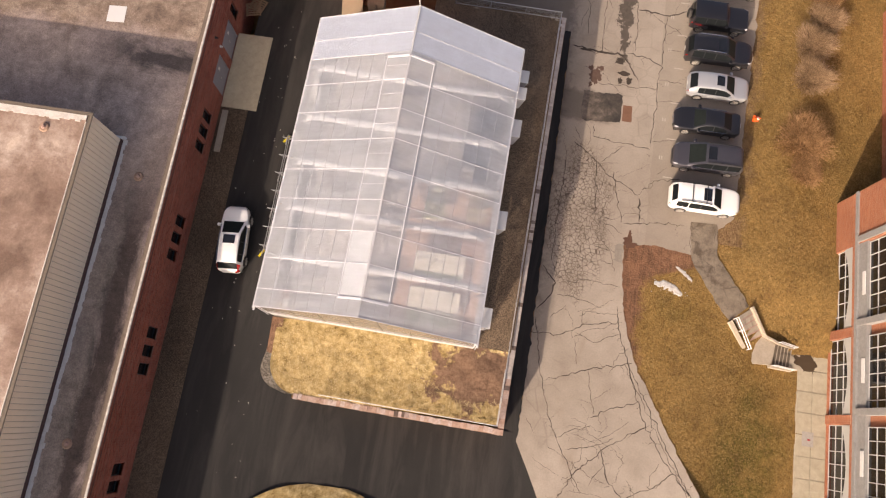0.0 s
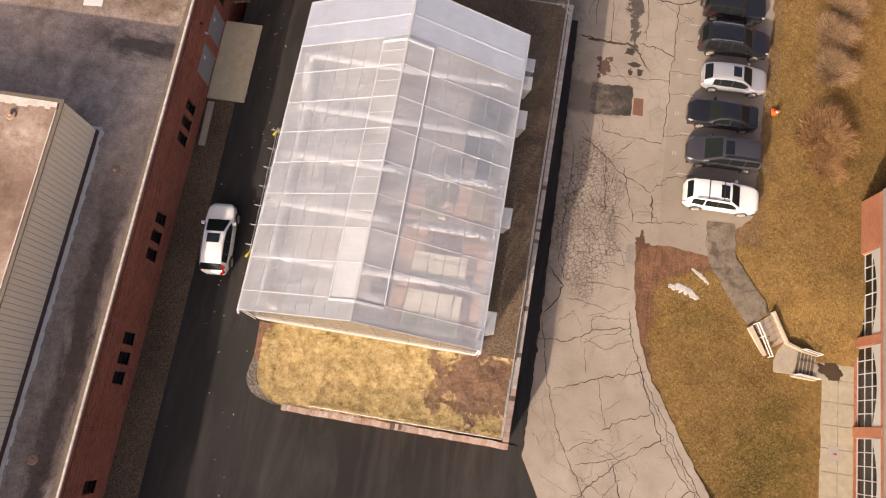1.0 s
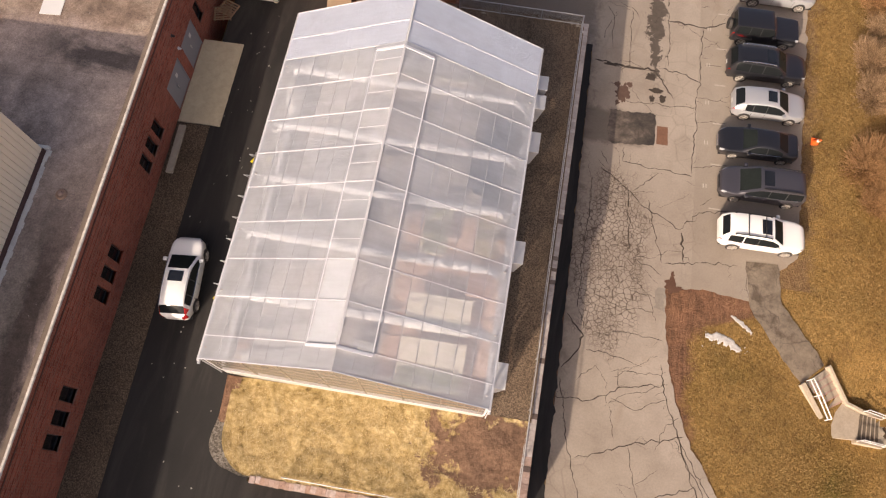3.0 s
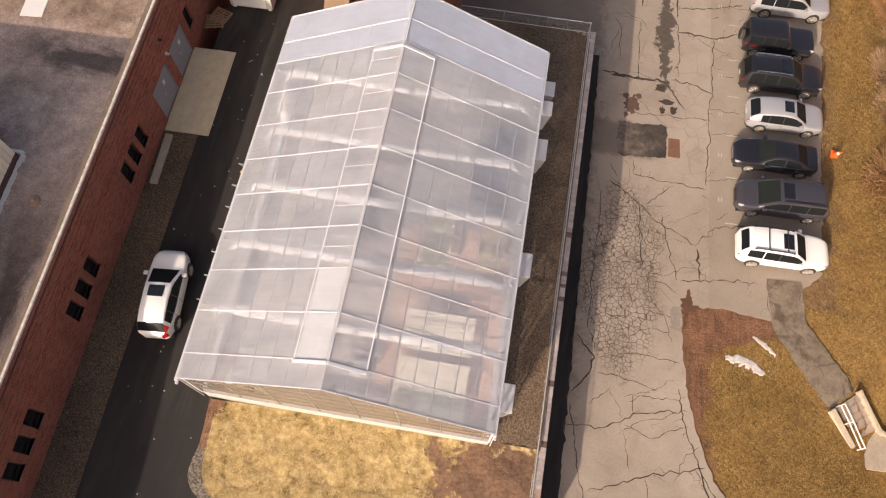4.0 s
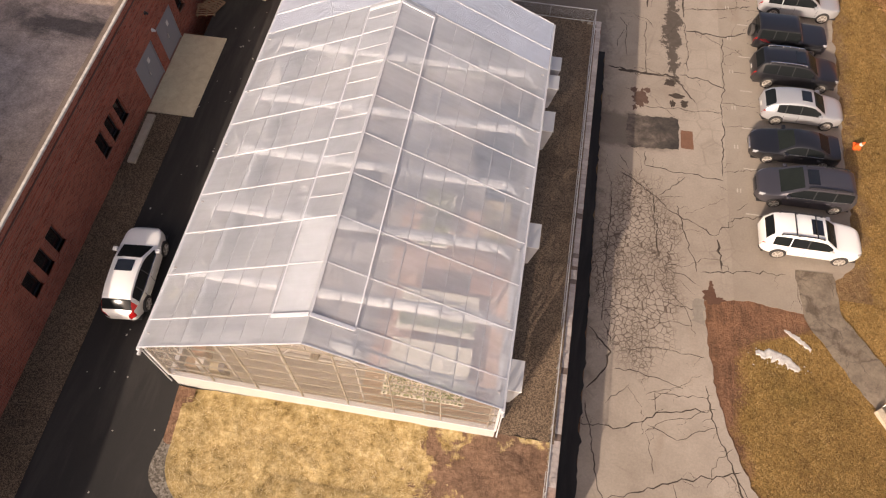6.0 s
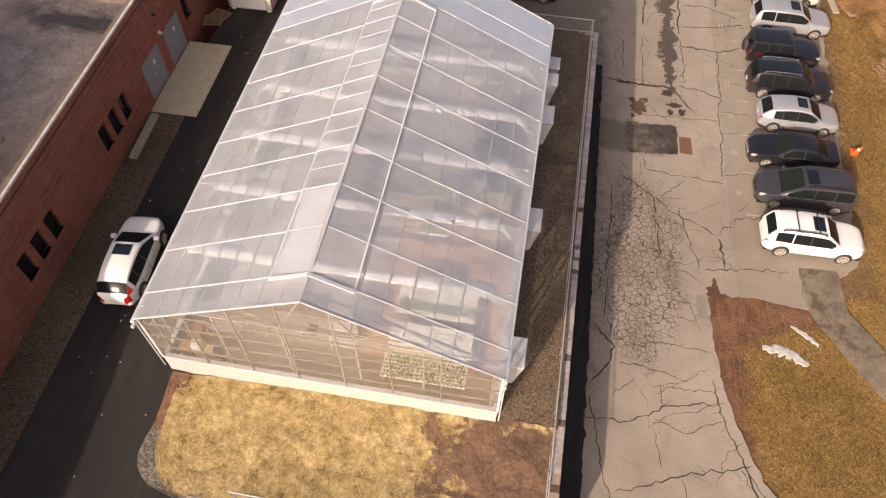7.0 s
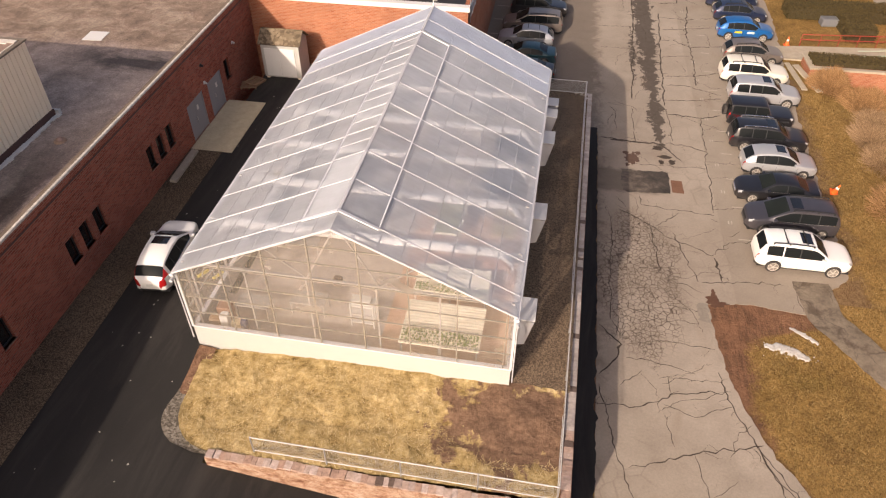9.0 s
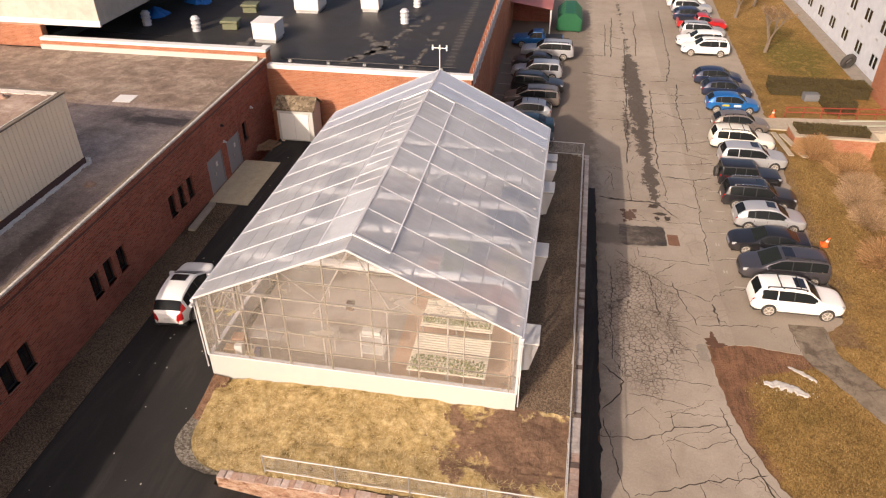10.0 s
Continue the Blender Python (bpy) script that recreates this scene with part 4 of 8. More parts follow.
part("brickwork", wall_with_holes(-19.05, -18.72, -40, 30.2, 1.0, PARA - 0.16, OPEN + DOORS), BRICK_RED, west)
bm = bmesh.new()
box(bm, -18.80, -18.66, -40, 30.2, PARA - 0.12, PARA)
bevel(bm, 0.02)
part("parapet_cap", bm, concrete("chipped_white_metal", (0.22, 0.18, 0.14), (0.92, 0.88, 0.80), 9), west)
part("parapet_felt", bm_box(-19.05, -18.80, -40, 30.2, PARA - 0.16, PARA - 0.06), concrete("parapet_felt_dirt", (0.10, 0.075, 0.055), (0.27, 0.21, 0.165), 2), west)
bm = bmesh.new()
box(bm, -18.715, -18.69, -40, 30.2, PARA - 0.55, PARA - 0.47)
for zc in (4.05, 6.3, 6.62, 6.94, 7.26, 7.58):
    part("brick_course", bm_box(-18.72, -18.697, -40, 30.2, zc, zc + 0.065) if zc > 5.9 else bm_box(-18.72, -18.697, -40, 19.3, zc, zc + 0.065), BRICK_RED, west)
bm = bmesh.new()
box(bm, -18.715, -18.69, -40, 30.2, PARA - 0.55, PARA - 0.47)
part("drip_band", bm, plain("drip_metal", (0.10, 0.04, 0.03), 0.6), west)
for a, b, c, d in OPEN:
    win = thing("window", "narrow dark window in the brick wall", "window", kind="structure")
    part("pane", bm_box(-18.95, -18.92, a, b, c, d), DARK_GLASS, win)
    bm = bmesh.new()
    for q in ((a, a + 0.05, c, d), (b - 0.05, b, c, d), (a + 0.05, b - 0.05, c, c + 0.05), (a + 0.05, b - 0.05, d - 0.05, d)):
        box(bm, -18.915, -18.86, *q)
    part("window_frame", bm, plain("dark_frame", (0.035, 0.03, 0.028), 0.5) if "dark_frame" not in bpy.data.materials else bpy.data.materials["dark_frame"], win)
    part("window_sill", bm_box(-18.9, -18.66, a - 0.04, b + 0.04, c - 0.07, c + 0.0), BRICK_RED, win)
for a, b, c, d in DOORS:
    door = thing("door", "grey steel double door in the brick wall", "door", kind="structure")
    mid = (a + b) / 2
    for p, q in ((a + 0.05, mid - 0.006), (mid + 0.006, b - 0.05)):
        leaf = part("door_leaf", bm_box(-18.88, -18.83, p, q, c, d - 0.05), GREY_DOOR, door)
    bm = bmesh.new()
    for q in ((a, a + 0.05, c, d), (b - 0.05, b, c, d), (a + 0.05, b - 0.05, d - 0.05, d)):
        box(bm, -18.9, -18.76, *q)
    part("door_frame", bm, GREY_DOOR, door)
    bm = bmesh.new()
    box(bm, -18.83, -18.77, mid - 0.12, mid - 0.04, 4.15, 4.4)
    part("door_handle", bm, STEEL, door)
    part("notice", bm_box(-18.83, -18.824, mid + 0.2, mid + 0.42, 4.65, 4.95), WHITE, door, "small white notice")
bm = bmesh.new()
box(bm, -70, -19.05, -40, 30.2, 7.9, 8.27)
solid("roof_west", bm, ROOF_OLD, "weathered brown-grey membrane roof with water stains", "roof", "structure")
bm = bmesh.new()
box(bm, -18.72, -16.2, 18.75, 24.55, 3.0, 3.24)
bevel(bm, 0.015)
solid("door_slab", bm, SLAB, "pale concrete slab in front of the grey doors", "concrete slab", "structure")

n = Nodes("pinkish_roof_membrane")
c = n.ramp(n.noise(0.2, 7, 0.7, None, 0.15), (0.36, (0.17, 0.112, 0.082)), (0.5, (0.315, 0.222, 0.172)), (0.64, (0.52, 0.415, 0.34)))
c = n.mix(n.ramp(n.noise(0.5, 6, 0.7, None, 0.2), (0.5, 0.0), (0.66, 0.7)), c, (0.18, 0.112, 0.082))
c = n.mix(0.35, c, n.ramp(n.noise(9, 5, 0.7), (0.3, 0.3), (0.7, 0.7)), "OVERLAY")
HOUSE_ROOF = n.done(c, 0.85, spec=0.25)
# roof house with ribbed beige siding
house = thing("roof_house", "beige ribbed-metal penthouse standing on the flat roof", "penthouse")
part("core", bm_box(-60, -22.23, -40, 13.47, 8.27, 12.1), plain("siding_joint", (0.42, 0.35, 0.26), 0.8), house)
bm = bmesh.new()
box(bm, 0, 0.08, -0.14, 0.14, 8.6, 12.12)
bevel(bm, 0.012)
PANEL = mesh_of("siding_panel", bm, BEIGE)
for i in range(150):
    p = new("siding_panel", PANEL)
    p.parent, p.location = house, (-22.235, 13.33 - i * 0.305, 0)
for i in range(90):
    p = new("siding_panel", PANEL)
    p.parent, p.matrix_basis = house, pose(-22.4 - i * 0.305, 13.465, 0, 0, 0, 90)
bm = bmesh.new()
box(bm, -60, -22.11, 13.4, 13.58, 12.12, 12.2), box(bm, -22.3, -22.11, -40, 13.4, 12.12, 12.2)
part("coping", bm, plain("coping_metal", (0.17, 0.135, 0.10), 0.5, vary=0.1), house)
rnd = random.Random(8)
part("roof_membrane", bm_box(-60, -22.4, -40, 13.35, 12.1, 12.15), HOUSE_ROOF, house)
bm = bmesh.new()
for i in range(120):
    x = -22.42 - i * 0.3
    box(bm, x - 0.302, x, 12.98 + 0.18 * noise.noise((x * 0.8, 2, 1)) + rnd.uniform(-0.05, 0.05) if i else 13.1, 13.38, 12.15, 12.19)
for i in range(150):
    y = 13.0 - i * 0.3
    box(bm, -22.42, -22.36 - 0.0, y - 0.302, y, 12.15, 12.19)
part("roof_edging", bm, concrete("flaking_white_paint", (0.42, 0.36, 0.30), (0.78, 0.75, 0.70), 6), house, "flaking white edging")
bm = bmesh.new()
box(bm, -60, -21.95, 13.56, 13.72, 8.27, 8.5)
rnd = random.Random(9)
for i in range(178):
    y = 13.55 - i * 0.3
    w = -21.86 + 0.13 * noise.noise((y * 0.9, 0, 3)) + rnd.uniform(-0.05, 0.05)
    box(bm, -22.1, w, y - 0.302, y, 8.27, 8.31 + rnd.uniform(0, 0.03))
part("flashing", bm, concrete("white_flashing", (0.58, 0.55, 0.50), (0.80, 0.78, 0.74), 4), house)
bm = bmesh.new()
box(bm, -22.16, -22.11, -40, 13.5, 8.28, 8.62)
part("base_band", bm, plain("base_band_paint", (0.09, 0.04, 0.032), 0.6), house)

# ---- north building: black flat roof ----
north = thing("wall_north", "orange brick building with a black flat roof and white coping", "building", kind="structure")
part("south_wall", bm_box(-19.05, -3.9, 30.2, 30.55, -0.3, 7.75), BRICK_ORANGE, north)
part("east_wall", bm_box(-4.25, -3.9, 30.55, 78, -0.3, 7.75), BRICK_ORANGE, north)
part("west_wall", bm_box(-36, -19.05, 30.2, 30.55, 6, 8.9), BRICK_ORANGE, north)
bm = bmesh.new()
box(bm, -18.6, -3.8, 30.1, 30.6, 7.75, 8.05)
part("coping", bm, WHITE, north)
bm = bmesh.new()
box(bm, -36, -18.55, 30.05, 30.65, 8.9, 9.1), box(bm, -19.1, -18.55, 30.65, 31.1, 8.9, 9.1)
part("coping", bm, WHITE, north)
part("corner_pier", bm_box(-19.05, -18.62, 30.2, 31.05, 7.75, 8.9), BRICK_ORANGE, north)
bm = bmesh.new()
box(bm, -70, -4.25, 30.55, 78, 7.2, 7.7)
part("roof", bm, ROOF_BLACK, north)

# shed beside the wall
shed = thing("garden_shed", "cream wooden shed with a brown shingle roof", "shed", pose(-16.1, 28.75, 3.2))
part("shell", bm_box(-1.3, 1.3, -0.85, 0.9, 0.1, 2.4), CREAM, shed)
bm = bmesh.new()
for s in (-1, 1):
    vs = box(bm, -1.45, 1.45, 0, 1.15, 0, 0.07)
    m = pose(0, 0.02, 3.1, 0, 0, 0) @ Matrix.Rotation(radians(-38 * 1), 4, "X")
    if s < 0:
        m = Matrix.Scale(-1, 4, (0, 1, 0)) @ m
    bmesh.ops.transform(bm, matrix=m, verts=vs)
part("roof", bm, SHINGLE, shed)
bm = bmesh.new()
for x in (-1.3, 1.24):
    vs = [bm.verts.new(c) for c in ((x, -0.85, 2.4), (x, 0.9, 2.4), (x, 0.02, 3.05), (x + 0.06, -0.85, 2.4), (x + 0.06, 0.9, 2.4), (x + 0.06, 0.02, 3.05))]
    for f in ((0, 1, 2), (5, 4, 3), (0, 3, 4, 1), (1, 4, 5, 2), (2, 5, 3, 0)):
        bm.faces.new([vs[i] for i in f])
part("gable", bm, CREAM, shed)
for x in (-0.05, -1.1):
    part("door", bm_box(x, x + 1.02, -0.89, -0.85, 0.2, 2.15), WHITE, shed)
for x in (-1.2, 1.0):
    part("skid", bm_box(x, x + 0.2, -0.85, 0.9, 0.0, 0.1), BEIGE, shed)

# ---- cars ----
TYRE = plain("tyre_rubber", (0.045, 0.04, 0.036), 0.85, vary=0.1)
RIM = plain("rim_alloy", (0.48, 0.445, 0.40), 0.4, 0.15, vary=0.08)
TRIM = plain("black_trim", (0.02, 0.02, 0.021), 0.6, vary=0.1)
CHROME = plain("bright_trim", (0.75, 0.75, 0.76), 0.2, 0.9, vary=0.05)
LAMP = plain("headlamp_lens", (0.38, 0.39, 0.41), 0.15, vary=0.05, coat=0.6)
TAIL = plain("tail_lamp_lens", (0.42, 0.012, 0.012), 0.2, vary=0.05, coat=0.6)
CAR_GLASS = plain("tinted_car_glass", (0.012, 0.014, 0.015), 0.08, vary=0.05, spec=0.12)
WINDSCREEN = plain("windscreen_glass", (0.022, 0.027, 0.025), 0.15, grain=3, vary=0.4, spec=0.06)
PLATE = plain("plate_blank", (0.65, 0.65, 0.62), 0.5, vary=0.03)


def paint(name, color, metal=0.0):
    """Car paint, dusty towards the sills; the road dust shows most on pale cars."""
    n = Nodes(name)
    dirt = 1.0 if max(color) > 0.4 else 0.22
    at = n.add("TexCoord").outputs["Object"]
    x, y, z = n.split(at)
    dust = n.math("MULTIPLY", n.ramp(n.noise(2.5, 5, 0.7, at), (0.3, 0.12), (0.75, 0.65)), n.ramp(z, (0.2, dirt), (0.85, 0.0)))
    c = n.mix(dust, color, (0.30, 0.24, 0.18))
    m = n.done(c, n.math("MULTIPLY_ADD", dust, 0.4, 0.28), metal)
    n.bsdf.inputs["Coat Weight"].default_value, n.bsdf.inputs["Coat Roughness"].default_value = 0.45, 0.18
    return m


PAINTS = {
    "white": paint("white_car_paint", (0.84, 0.83, 0.80)), "silver": paint("silver_car_paint", (0.42, 0.43, 0.45), 0.35),
    "grey": paint("grey_car_paint", (0.085, 0.08, 0.092), 0.5), "black": paint("black_car_paint", (0.013, 0.013, 0.016)),
    "navy": paint("navy_car_paint", (0.015, 0.025, 0.060), 0.2), "blue": paint("bright_blue_car_paint", (0.005, 0.115, 0.36), 0.2),
    "red": paint("red_car_paint", (0.40, 0.012, 0.015)), "dark": paint("dark_grey_car_paint", (0.05, 0.048, 0.05), 0.3), "cream": paint("cream_car_paint", (0.74, 0.70, 0.60)),
    "bronze": paint("bronze_car_paint", (0.20, 0.17, 0.15), 0.4), "teal": paint("teal_car_paint", (0.02, 0.07, 0.09), 0.3)}

# length, width, clearance, belt height; the roofline as pairs (share of the length from the rear, height); windscreen, rear window, side windows as shares
KINDS = {
    "suv": (5.05, 1.95, 0.25, 1.07, ((0, 0.72), (0.006, 1.0), (0.018, 1.14), (0.058, 1.60), (0.10, 1.745), (0.2, 1.795), (0.4, 1.80), (0.53, 1.765), (0.585, 1.70), (0.715, 1.175), (0.75, 1.14), (0.90, 1.055), (0.962, 0.985), (0.99, 0.85), (1, 0.6)),
            (0.578, 0.712), (0.022, 0.074), (0.085, 0.25, 0.42, 0.665)),
    "crossover": (4.6, 1.87, 0.22, 1.0, ((0, 0.68), (0.006, 0.95), (0.02, 1.07), (0.085, 1.36), (0.15, 1.515), (0.27, 1.62), (0.42, 1.66), (0.53, 1.615), (0.58, 1.555), (0.735, 1.09), (0.77, 1.055), (0.9, 0.965), (0.962, 0.885), (0.99, 0.75), (1, 0.52)),
                  (0.573, 0.732), (0.024, 0.12), (0.15, 0.25, 0.43, 0.675)),
    "compact": (4.55, 1.83, 0.2, 1.0, ((0, 0.66), (0.006, 0.96), (0.018, 1.03), (0.035, 1.09), (0.10, 1.43), (0.16, 1.575), (0.27, 1.655), (0.38, 1.675), (0.50, 1.64), (0.555, 1.575), (0.745, 1.06), (0.78, 1.045), (0.9, 1.015), (0.95, 0.955), (0.985, 0.78), (1, 0.48)),
                (0.548, 0.742), (0.037, 0.112), (0.14, 0.25, 0.43, 0.69)),
    "sedan": (4.9, 1.86, 0.16, 0.92, ((0, 0.55), (0.008, 0.83), (0.03, 0.975), (0.09, 1.01), (0.15, 1.04), (0.29, 1.375), (0.4, 1.445), (0.48, 1.455), (0.56, 1.405), (0.71, 0.985), (0.76, 0.945), (0.9, 0.845), (0.962, 0.765), (0.99, 0.65), (1, 0.45)),
              (0.565, 0.708), (0.155, 0.282), (0.225, 0.42, 0.645)),
    "minivan": (5.12, 1.99, 0.18, 1.02, ((0, 0.7), (0.005, 0.98), (0.016, 1.1), (0.048, 1.54), (0.09, 1.70), (0.2, 1.755), (0.4, 1.76), (0.54, 1.72), (0.59, 1.665), (0.785, 1.09), (0.82, 1.05), (0.93, 0.945), (0.97, 0.86), (0.992, 0.73), (1, 0.5)),
                (0.582, 0.782), (0.02, 0.06), (0.07, 0.26, 0.46, 0.72)),
    "jeep": (4.4, 1.85, 0.34, 1.16, ((0, 0.8), (0.004, 1.1), (0.012, 1.22), (0.03, 1.76), (0.05, 1.83), (0.3, 1.84), (0.55, 1.84), (0.57, 1.80), (0.63, 1.22), (0.65, 1.19), (0.93, 1.13), (0.975, 1.10), (0.992, 0.98), (1, 0.7)),
             (0.572, 0.628), (0.014, 0.028), (0.055, 0.24, 0.40, 0.60)),
    "pickup": (5.7, 1.98, 0.30, 1.14, ((0, 0.8), (0.004, 1.05), (0.012, 1.17), (0.36, 1.18), (0.375, 1.24), (0.40, 1.74), (0.43, 1.83), (0.5, 1.86), (0.56, 1.83), (0.60, 1.76), (0.70, 1.22), (0.73, 1.19), (0.92, 1.11), (0.97, 1.04), (0.992, 0.9), (1, 0.62)),
               (0.602, 0.696), (0.378, 0.398), (0.415, 0.52, 0.665)),
    "full": (5.6, 2.02, 0.28, 1.14, ((0, 0.75), (0.005, 1.05), (0.015, 1.2), (0.045, 1.70), (0.08, 1.83), (0.2, 1.875), (0.4, 1.88), (0.54, 1.845), (0.59, 1.79), (0.71, 1.24), (0.74, 1.2), (0.91, 1.12), (0.968, 1.05), (0.992, 0.9), (1, 0.62)),
             (0.582, 0.706), (0.018, 0.056), (0.065, 0.24, 0.42, 0.665))}
WHEELS = {}


def wheel_meshes(r):
    """Shared meshes of a tyre and a spoked rim, lying across y."""
    if r not in WHEELS:
        bm = bmesh.new()
        ring = ((0.72, -0.115), (0.93, -0.115), (1.0, -0.08), (1.0, 0.08), (0.93, 0.115), (0.72, 0.115))
        k = 22
        vs = [[bm.verts.new((r * q * math.cos(2 * math.pi * i / k), y, r * q * math.sin(2 * math.pi * i / k))) for q, y in ring] for i in range(k)]
        for i in range(k):
            for j in range(len(ring) - 1):
                bm.faces.new((vs[i][j], vs[i][j + 1], vs[(i + 1) % k][j + 1], vs[(i + 1) % k][j]))
        tyre = mesh_of("wheel", bm, TYRE, True)
        bm = bmesh.new()
        for i in range(5):
            a = 2 * math.pi * i / 5
            for s in (-1, 1):
                bar(bm, (0, s * 0.112, 0), (r * 0.7 * math.cos(a), s * 0.112, r * 0.7 * math.sin(a)), 0.11, 0.02)
        for s in (-1, 1):
            k = 20
            o = [bm.verts.new((r * 0.74 * math.cos(2 * math.pi * i / k), s * 0.118, r * 0.76 * math.sin(2 * math.pi * i / k))) for i in range(k)]
            n_ = [bm.verts.new((r * 0.65 * math.cos(2 * math.pi * i / k), s * 0.113, r * 0.66 * math.sin(2 * math.pi * i / k))) for i in range(k)]
            for i in range(k):
                bm.faces.new((o[i], o[(i + 1) % k], n_[(i + 1) % k], n_[i]))
        rod(bm, (0, -0.125, 0), (0, 0.125, 0), r * 0.14, 10)
        rim = mesh_of("rim", bm, RIM)
        bm = bmesh.new()
        rod(bm, (0, -0.108, 0), (0, 0.108, 0), r * 0.70, 20)
        WHEELS[r] = tyre, rim, mesh_of("brake_disc", bm, plain("wheel_well_metal", (0.20, 0.18, 0.155), 0.6, 0.0) if "wheel_well_metal" not in bpy.data.materials else bpy.data.materials["wheel_well_metal"])
    return WHEELS[r]


def smooth_angle(ob, angle=35):
    for p in ob.data.polygons:
        p.use_smooth = True
    ob.data.set_sharp_from_angle(angle=radians(angle))
    return ob


def car(kind, color, x, y, turn, label, z=0.0, rails=False, crossbars=False, sunroof=False, spare=False, stickers=False, group="parked cars"):
    """A parked car; its front looks along x before it is turned."""
    L, W, clear, belt, line, screen, back, side_cuts = KINDS[kind]
    H = max(q for _, q in line)
    ob = thing("pickup_truck" if kind == "pickup" else "car", label, "pickup truck" if kind == "pickup" else "car", pose(x, y, z, 0, 0, turn), group)
    body_paint = PAINTS[color]
    h = W / 2
    X = lambda share: -L / 2 + share * L
    ks, kz = [p for p, _ in line], [q for _, q in line]
    soft = 0.006 if kind == "jeep" else 0.012

    def top(s):
        return sum(float(np.interp(s + d, ks, kz)) for d in (-soft, 0, soft)) / 3 if 0.03 < s < 0.975 else float(np.interp(s, ks, kz))

    boxy = kind in ("jeep", "pickup", "full")
    wide_s = (0, 0.02, 0.08, 0.3, 0.72, 0.88, 0.95, 0.985, 1.0)
    wide = (0.86, 0.945, 0.985, 1, 1, 0.985, 0.95, 0.88, 0.74) if boxy else ((0.52, 0.76, 0.90, 1, 0.985, 0.91, 0.79, 0.63, 0.40) if kind == "compact" else (0.66, 0.83, 0.94, 1, 1, 0.95, 0.84, 0.70, 0.46))
    crown = 0.79 if boxy or kind == "minivan" else (0.75 if kind == "suv" else 0.67)
    marks = set(ks) | set(screen) | set(back) | {0.13, 0.16, 0.34, 0.46, 0.5, 0.62, 0.66, 0.8, 0.84, 0.87, 0.925, 0.94, 0.975}
    for c in side_cuts[1:-1]:
        marks |= {c - 0.006, c + 0.006}
    marks |= {side_cuts[0], side_cuts[-1]}
    st = sorted(marks)
    bm0 = []
    for s in st:
        zt, wb = top(s), h * float(np.interp(s, wide_s, wide))
        low = clear + (0.12 if s < 0.004 or s > 0.996 else (0.05 if s < 0.05 or s > 0.95 else 0.0))
        bz = min(belt, zt - 0.07)
        cab = min(1.0, max(0.0, (zt - bz - 0.07) / (H - belt - 0.07)))
        wt = wb * 0.90 * (1 - cab) + h * crown * cab * (1.0 if boxy else float(np.interp(s, (0.04, 0.25, 0.5), (0.88, 0.98, 1.0))))
        edge = zt - 0.035 - 0.035 * cab
        q = lambda t: (wt + (wb * 0.975 - wt) * (t ** 0.85), edge + (bz - edge) * t)
        mid = (bz + low) / 2
        half = [(0, zt), (0.45 * wt, zt - 0.006 - 0.004 * cab), (0.84 * wt, zt - 0.02 - 0.012 * cab), (wt, edge), q(0.12), q(0.5), q(0.95), (wb * 0.975, bz), (wb * 0.995, bz - 0.09), (wb, max(mid, low + 0.05)), (wb * 0.985, min(low + 0.14, mid)), (wb * 0.90, low)]
        bm0.append([(X(s), p, max(r, low)) for p, r in half])
    rows = len(bm0[0])
    patches = {}

    def kind_of(i, j):
        s = (st[i] + st[i + 1]) / 2
        if j >= 10:
            return "lower_trim"
        if j < 2 and screen[0] < s < screen[1]:
            return "windscreen"
        if j < (3 if kind == "compact" else 2) and back[0] < s < back[1]:
            return "rear_window"
        if 4 <= j < 6 and side_cuts[0] < s < side_cuts[-1]:
            for n_, (a, b) in enumerate(zip(side_cuts, side_cuts[1:])):
                if a + (0.006 if n_ else 0) < s < b - (0.006 if n_ < len(side_cuts) - 2 else 0):
                    return "side_window_%d" % n_
            if not (kind == "suv" and abs(s - side_cuts[1]) < 0.02):
                return "window_pillar"
        if 0.925 < s < 0.982 and 3 <= j < 8 and (s > 0.94 or j < 7):
            return "headlamp"
        if kind == "compact" and s < 0.085 and 3 <= j < 9 and (s < 0.05 or j < 6):
            return "tail_lamp"
        if s < (0.022 if kind != "crossover" else 0.03) and 6 <= j < 8:
            return "tail_lamp"
        return "body"

    for i in range(len(st) - 1):
        for j in range(rows - 1):
            patches.setdefault(kind_of(i, j), []).append((i, j))
    for nm, cells in patches.items():
        both = nm in ("body", "windscreen", "rear_window")
        for sides in (((1, -1),) if both else ((1,), (-1,))):
            bm = bmesh.new()
            made = {}

            def vert(i, j, sg):
                sg = 1 if j == 0 else sg
                if (i, j, sg) not in made:
                    c = bm0[i][j]
                    made[i, j, sg] = bm.verts.new((c[0], c[1] * sg, c[2]))
                return made[i, j, sg]

            for i, j in cells:
                for sg in sides:
                    f = [vert(i, j, sg), vert(i + 1, j, sg), vert(i + 1, j + 1, sg), vert(i, j + 1, sg)]
                    bm.faces.new(f if sg > 0 else f[::-1])
            if nm == "body":
                for i in (0, len(st) - 1):
                    ring = [vert(i, j, 1) for j in range(rows - 1)] + [vert(i, j, -1) for j in range(rows - 2, 0, -1)]
                    bm.faces.new(ring if i else ring[::-1])
            mat = {"windscreen": WINDSCREEN, "window_pillar": TRIM, "lower_trim": TRIM if kind != "sedan" else body_paint, "headlamp": LAMP, "tail_lamp": TAIL}.get(nm, body_paint if nm == "body" else CAR_GLASS)
            name = "side_window" if nm.startswith("side") else nm
            me = bpy.data.meshes.new(name)
            bm.normal_update()
            bm.to_mesh(me)
            bm.free()
            me.materials.append(mat)
            o = new(name, me)
            o.parent = ob
